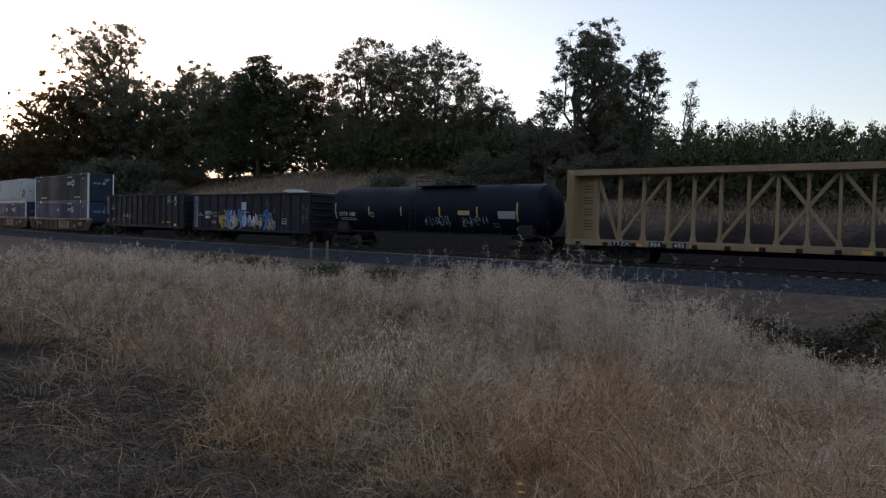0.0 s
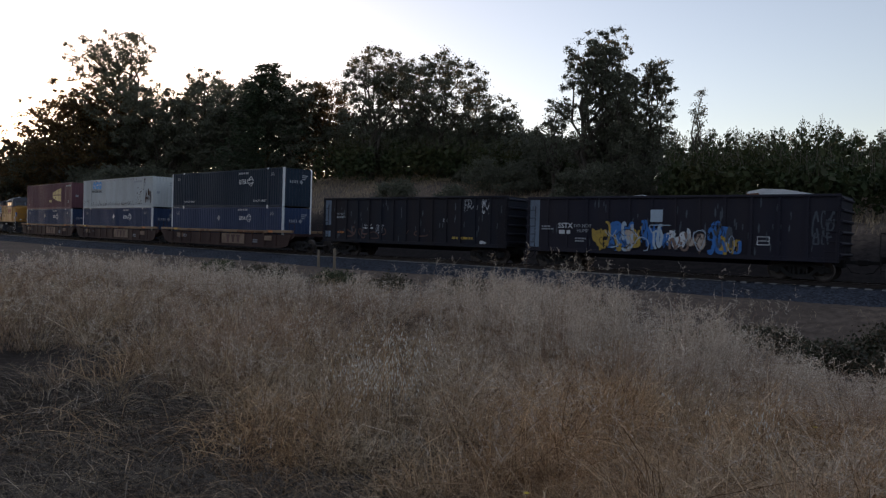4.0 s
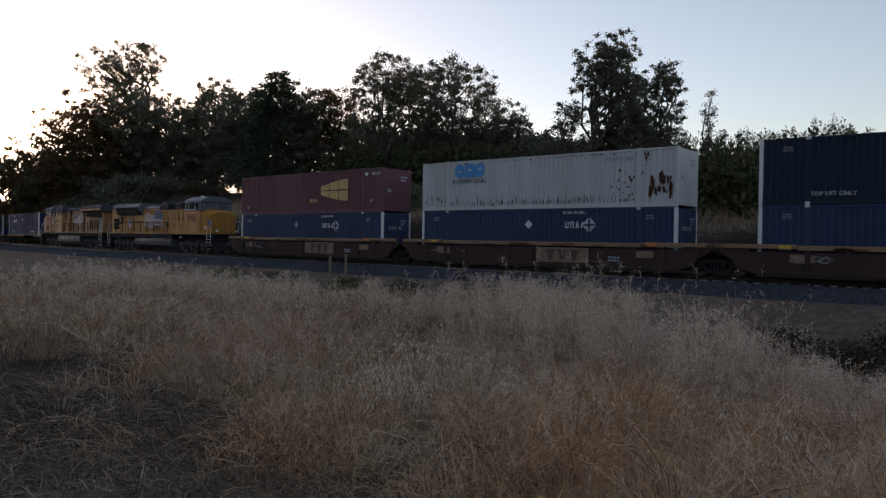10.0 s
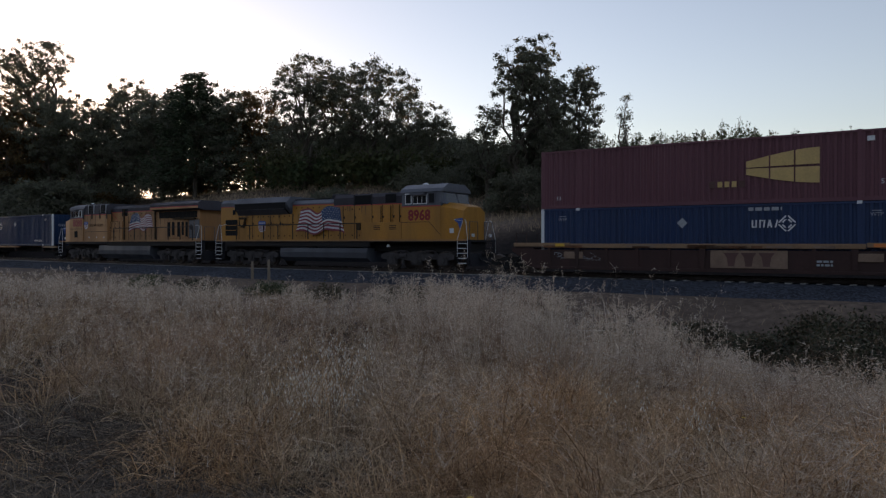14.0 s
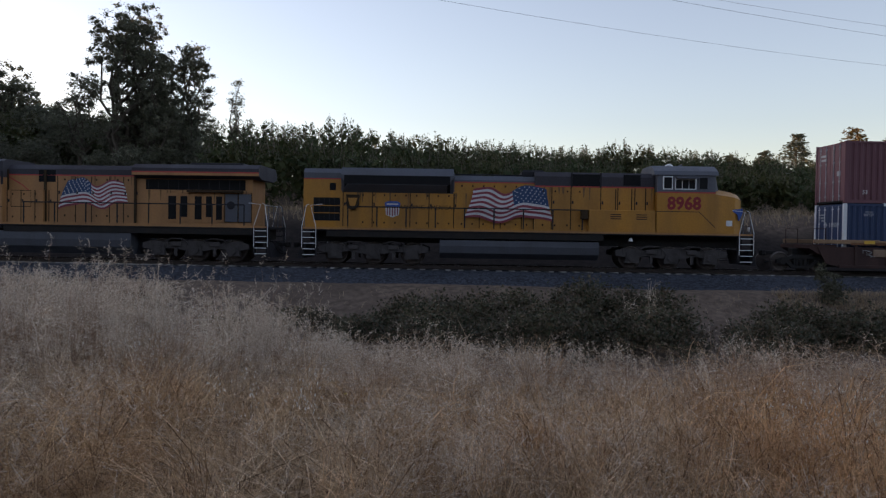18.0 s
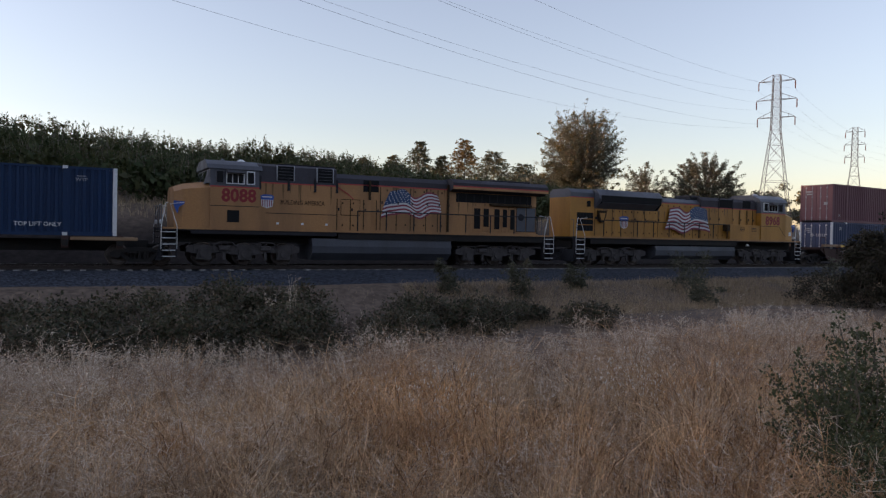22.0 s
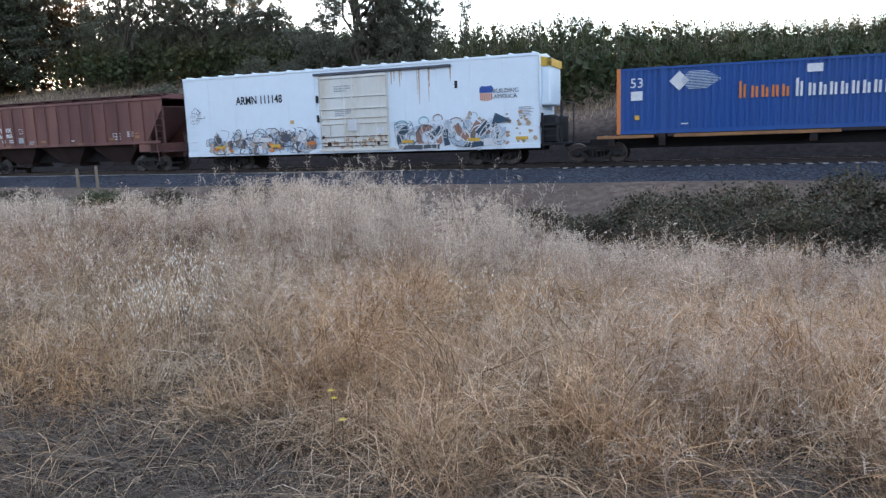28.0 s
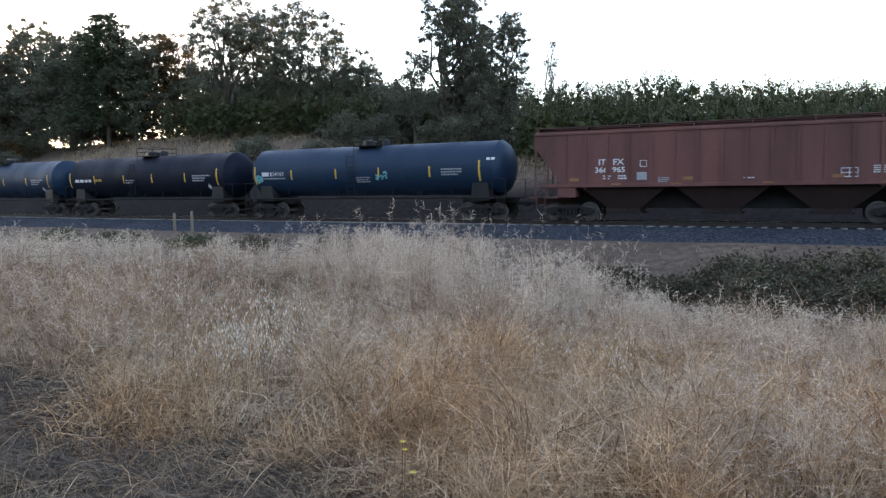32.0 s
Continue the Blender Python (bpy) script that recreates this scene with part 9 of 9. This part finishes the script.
    side *= ((0.0008 + 0.0002 * dd) / (np.linalg.norm(side, axis=1) + 1e-9))[:, None]
    V = np.stack([base - side, base + side, base + out], 1).reshape(-1, 3)
    keep_part("panicle", V, np.arange(len(V)).reshape(-1, 3), M_WEED)
    P = (base + out)[rng.uniform(0, 1, len(base)) < 0.55 * step(2.5, 12, dd) + 0.2]
    dd = np.hypot(P[:, 0], P[:, 1])
    A = rng.normal(size=P.shape)
    A /= np.linalg.norm(A, axis=1, keepdims=True)
    B = np.cross(A, rng.normal(size=P.shape))
    B /= np.linalg.norm(B, axis=1, keepdims=True)
    s = (0.0019 + 0.00052 * dd)[:, None] * rng.uniform(0.6, 1.4, (len(P), 1))
    V, F = quads(P, A * s * 1.4, B * s * 0.8)
    keep_part("seed_head", V, F, M_WEED)


def oat_clump(x, y, n, spread, hgt, seed):
    """Wild oats: tall straws whose spikelets hang from hair-thin branches."""
    rng = np.random.default_rng(seed)
    t = tagged(new("wild_oats"), "pale wild oats with hanging silvery spikelets", "grass clump", "clumps of wild oats")
    g = Geo()
    P, A, B = [], [], []
    for k in range(n):
        bx, by = rng.normal(0, spread, 2)
        h = hgt * rng.uniform(0.65, 1.05)
        lx, ly = rng.normal(0, 0.10, 2) + np.array([0.05, 0])
        pts = [(bx, by, -0.05), (bx + lx * 0.2, by + ly * 0.2, h * 0.45), (bx + lx * 0.6, by + ly * 0.6, h * 0.8), (bx + lx, by + ly, h)]
        g.tube(pts, 0.0016, 3)
        for q in range(int(rng.integers(10, 20))):
            f = rng.uniform(0.5, 1.0)
            o = np.array([bx + lx * f, by + ly * f, h * f])
            e = o + np.array([rng.normal(0, 0.055), rng.normal(0, 0.055), rng.uniform(-0.035, 0.02)])
            g.cyl(tuple(o), tuple(e), 0.0006, 0.0005, 3, False)
            P.append(e - np.array([0, 0, 0.012]))
            A.append(np.array([rng.normal(0, 0.003), rng.normal(0, 0.003), 0.015]) * rng.uniform(0.8, 1.25))
            an = rng.uniform(0, 6.3)
            B.append(np.array([math.cos(an), math.sin(an), 0]) * 0.0052)
    tagged(part("straw", g, M_STRAW, t), kind="stuff")
    V, F = quads(np.array(P), np.array(A), np.array(B))
    tagged(part("spikelet", bag("spikelet", V, F, M_OAT), M_OAT, t), kind="stuff")
    t.location = (x, y, gz(x, y))


field()


def hill_grass():
    """Dry tussocks over the bank behind the line."""
    rng = np.random.default_rng(23)
    x = rng.uniform(-80, 48, 62000)
    u = rng.uniform(10.6, 30, len(x))
    y = D_SIDE + x * x / (2 * R_SIDE) + u
    thick = lump(x, y, 0.2, 1.0)
    keep = rng.uniform(0, 1, len(x)) < 0.25 + 0.75 * thick
    x, y = x[keep], y[keep]
    h = rng.uniform(0.2, 0.65, len(x))
    V, F, _ = blades(rng, x, y, h, rng.uniform(0.02, 0.05, len(x)), h * rng.uniform(0.1, 1.0, len(x)), rng.uniform(0, 0.5, len(x)), 3 * lump(x, y, 0.3, 2.0), 2)
    x = rng.uniform(-60, 45, 21000)
    u = rng.uniform(4.0, 12.0, len(x)) + 4.0 * rng.uniform(0, 1, len(x)) * (x < -8)
    y = D_SIDE + x * x / (2 * R_SIDE) - u
    keep = rng.uniform(0, 1, len(x)) < lump(x, y, 0.9, 2.0) ** 1.5
    x, y = x[keep], y[keep]
    h = rng.uniform(0.08, 0.34, len(x))
    xe = rng.uniform(13, 50, 60000)
    ue = rng.uniform(3.6, 10.5, len(xe))
    ye = D_SIDE + xe * xe / (2 * R_SIDE) - ue
    keep = rng.uniform(0, 1, len(xe)) < 0.15 + 0.85 * lump(xe, ye, 0.7, 1.0)
    x, y = np.concatenate([x, xe[keep]]), np.concatenate([y, ye[keep]])
    h = np.concatenate([h, rng.uniform(0.12, 0.46, int(keep.sum()))])
    W, G, _ = blades(rng, x, y, h, rng.uniform(0.008, 0.02, len(x)), h * rng.uniform(0.1, 1.2, len(x)), rng.uniform(0, 0.6, len(x)), rng.uniform(0, 6.3, len(x)), 2)
    V, F = np.concatenate([V, W]), np.concatenate([F, G + len(V)])
    o = tagged(new("hill_grass", bag("hill_grass", V, F, M_HILLGRASS)), "dry grass tussocks on the bank behind the track", "grass", kind="stuff")


hill_grass()
for k, (x, y, n, sp, h) in enumerate(((-3.8, 4.3, 44, 0.13, 0.98), (-4.2, 4.5, 9, 0.15, 0.8), (-3.5, 8.2, 24, 0.35, 0.85), (2.6, 5.2, 14, 0.3, 0.75), (-1.6, 5.8, 12, 0.3, 0.75), (4.4, 5.0, 16, 0.25, 0.85), (-7.0, 6.5, 14, 0.35, 0.85), (5.0, 3.2, 14, 0.2, 0.7))):
    oat_clump(x, y, n, sp, h, 500 + k)


def tall_weed(x, y, h, seed):
    rng = np.random.default_rng(seed)
    t = tagged(new("dry_weed"), "tall dry branching weed at the edge of the ditch", "weed", "tall dry weeds")
    g = Geo()
    P = []
    for k in range(5):
        lx, ly = rng.normal(0, 0.14, 2)
        limb(g, (0, 0, -0.05), (lx, ly, h * rng.uniform(0.7, 1.0)), 0.008, 0.003, rng, 0.06, 4, 4)
        for q in range(13):
            f = rng.uniform(0.3, 1.0)
            o = np.array([lx * f, ly * f, h * f * 0.9])
            e = o + rng.normal(0, 1, 3) * np.array([0.13, 0.13, 0.08]) + np.array([0, 0, 0.06])
            g.cyl(tuple(o), tuple(e), 0.004, 0.002, 3, False)
            P += [e + rng.normal(0, 0.02, 3) for _ in range(6)]
    tagged(part("stalk", g, M_WEED, t), kind="stuff")
    P = np.array(P)
    A = rng.normal(size=P.shape)
    A /= np.linalg.norm(A, axis=1, keepdims=True)
    B = np.cross(A, rng.normal(size=P.shape))
    B /= np.linalg.norm(B, axis=1, keepdims=True)
    V, F = quads(P, A * 0.015, B * 0.009)
    tagged(part("seed_head", bag("seed_head", V, F, M_WEED), M_WEED, t), kind="stuff")
    t.location = (x, y, gz(x, y))


rw = random.Random(9)
for k in range(120):
    x = rw.uniform(-26, 22) if k < 95 else rw.uniform(-10, 3)
    v = float(field_edge(x)) - rw.uniform(-4.0, 2.6)
    y = D_SIDE + x * x / (2 * R_SIDE) - v
    if x > 0.5 and k % 5 > 1:
        continue
    tall_weed(x, y, rw.uniform(0.75, 1.3) * (0.85 if x < -9 else 1.25 if x < -2.6 else 0.75), 600 + k)
for k in range(46):
    x = rw.uniform(-10.5, -3.0)
    tall_weed(x, D_SIDE + x * x / (2 * R_SIDE) - float(field_edge(x)) - rw.uniform(-0.6, 1.6), rw.uniform(0.9, 1.5), 760 + k)
tall_weed(6.2, 23.5, 2.6, 590)
tall_weed(5.6, 23.7, 1.9, 591)

# yellow flowers in the grass
def flower(x, y, h):
    t = tagged(new("yellow_flower"), "small yellow flower on a thin stem in the grass", "flower", "yellow flowers")
    part("stem", Geo().cyl((0, 0, 0), (0.01, 0, h), 0.0016, None, 4), M_STRAW, t)
    for k in range(7):
        a = 2 * math.pi * k / 7
        part("petal", Geo().add([(0.01, 0, h), (0.01 + 0.012 * math.cos(a - 0.35), 0.012 * math.sin(a - 0.35), h + 0.004), (0.01 + 0.02 * math.cos(a), 0.02 * math.sin(a), h + 0.006), (0.01 + 0.012 * math.cos(a + 0.35), 0.012 * math.sin(a + 0.35), h + 0.004)], [(0, 1, 2, 3)]), M_FLOWER, t)
    t.location = (x, y, gz(x, y))


for x, y, h in ((-1.645, 2.91, 0.4), (-1.68, 2.95, 0.42), (-1.5, 2.72, 0.38), (-0.9, 5.6, 0.5)):
    flower(x, y, h)

# two old posts by the line
for s_, o_, h_ in ((-33.6, 4.2, 1.1), (-32.0, 4.3, 1.25)):
    px, py, _ = on_track(s_, o_)
    p = solid("wooden_post", Geo().loft([[(0.09 * math.cos(a) * q, 0.09 * math.sin(a) * q, z) for a in (2 * math.pi * i / 8 for i in range(8))] for z, q in ((-0.3, 1.1), (0.2, 1.0), (h_ * 0.9, 0.92), (h_, 0.75))]), M_WOOD, "short weathered wooden post beside the ballast", "post", "posts by the line")
    p.location = (px, py, gz(px, py))


# ---- power line ----
def pylon(x, y, H, W, turn, arm_k=1.0):
    t = tagged(new("lattice_pylon"), "tall steel lattice pylon with three crossarms", "pylon", "pylons of the power line")
    waist = H * 0.66

    def half(z):
        return W * (1 - z / waist) + 1.0 * (z / waist) if z < waist else 1.0 - 0.25 * (z - waist) / (H - waist)

    r = 0.085
    for sx in (-1, 1):
        for sy in (-1, 1):
            part("leg", Geo().tube([(sx * half(z), sy * half(z), z) for z in (-1.0, waist * 0.5, waist, H)], r, 4), M_GALV, t)
    zs = [0, 7.5, 13.5, 18.5, 22.5, 26]
    zs = [z * waist / 26 for z in zs]
    k = waist
    while k < H - 0.5:
        k += (H - waist) / 7
        zs.append(k)
    for a, b_ in zip(zs, zs[1:]):
        for ax in (0, 1):
            for q in (-1, 1):
                g = Geo()
                p = [(-half(a), q * half(a), a), (half(b_), q * half(b_), b_), (half(a), q * half(a), a), (-half(b_), q * half(b_), b_)]
                if ax:
                    p = [(v, u, w) for u, v, w in p]
                g.cyl(p[0], p[1], 0.045, None, 4, False)
                g.cyl(p[2], p[3], 0.045, None, 4, False)
                e = [(-half(b_), q * half(b_), b_), (half(b_), q * half(b_), b_)]
                if ax:
                    e = [(v, u, w) for u, v, w in e]
                g.cyl(e[0], e[1], 0.05, None, 4, False)
                part("bracing", g, M_GALV, t)
    tips = []
    for z, w in ((H * 0.74, 3.9 * arm_k), (H * 0.85, 4.2 * arm_k), (H * 0.965, 3.8 * arm_k)):
        for sx in (-1, 1):
            arm = part("crossarm", Geo().cyl((sx * 0.8, -0.7, z), (sx * w, 0, z), 0.07, None, 4).cyl((sx * 0.8, 0.7, z), (sx * w, 0, z), 0.07, None, 4).cyl((sx * 0.8, 0, z + 1.5), (sx * w, 0, z), 0.06, None, 4).cyl((sx * 2.6, 0.3, z), (sx * 2.6, 0, z + 0.8), 0.05, None, 4), M_GALV, t)
            part("insulator", Geo().lathe([(z - 0.1, 0.05)] + [(z - 0.2 - 0.14 * q, 0.16 if q % 2 else 0.08) for q in range(12)] + [(z - 2.0, 0.04)], "z", 8, (sx * w, 0, 0)), M_BROWND, arm)
            tips.append((sx * w, z - 2.0))
    t.matrix_basis = pose(x, y, gz(x, y), 0, 0, turn)
    a = radians(turn)
    return [(x + u * math.cos(a), y + u * math.sin(a), gz(x, y) + z) for u, z in tips]


A1 = pylon(139.7, 113.5, 36.4, 3.7, 120)
A2 = pylon(223.6, 151.4, 36.6, 3.7, 120, 0.72)


def wires(A, B, sag, label):
    t = thing("power_line", label, "power line", "wires of the power line")
    for p, q in zip(A, B):
        pts = []
        for k in range(25):
            f = k / 24
            pts.append((p[0] + (q[0] - p[0]) * f, p[1] + (q[1] - p[1]) * f, p[2] + (q[2] - p[2]) * f - sag * 4 * f * (1 - f)))
        part("wire", Geo().tube(pts, 0.0115, 4), M_WIRE, t)


wires(A1, A2, 1.5, "thin wires strung between two pylons")
wires(A1, [(x - 245.0, y - 111.0, z) for x, y, z in A1], 9.5, "thin sagging wires high above the field and track")
wires(A2, [(x + 250.0, y - 20.0, z - 2) for x, y, z in A2], 7.0, "thin wires running on into the distance")


def motions():
    """The train rolls by at about 8.2 m/s, gaining a little."""
    def gone(t):
        late = t - 28.8  # it pulls away a little at the end
        return 8.254 * t + 0.0079 * (t - 16) ** 2 + 0.185 * (late + math.sqrt(late * late + 0.3))

    for ob, s0, z in MOVERS:
        rows = []
        for k in range(33):
            s = s0 + gone(k)
            rows.append((k, pose(*on_track(s, 0, z), 0, 0, heading(s))))
        walk(ob, rows)
    # the wheels roll: less than a quarter turn from row to row
    for w, r, at in SPINNERS:
        walk(w, [(0.08 * k, pose(*at, 0, math.degrees(gone(0.08 * k) / r) % 360.0, 0)) for k in range(401)])


motions()
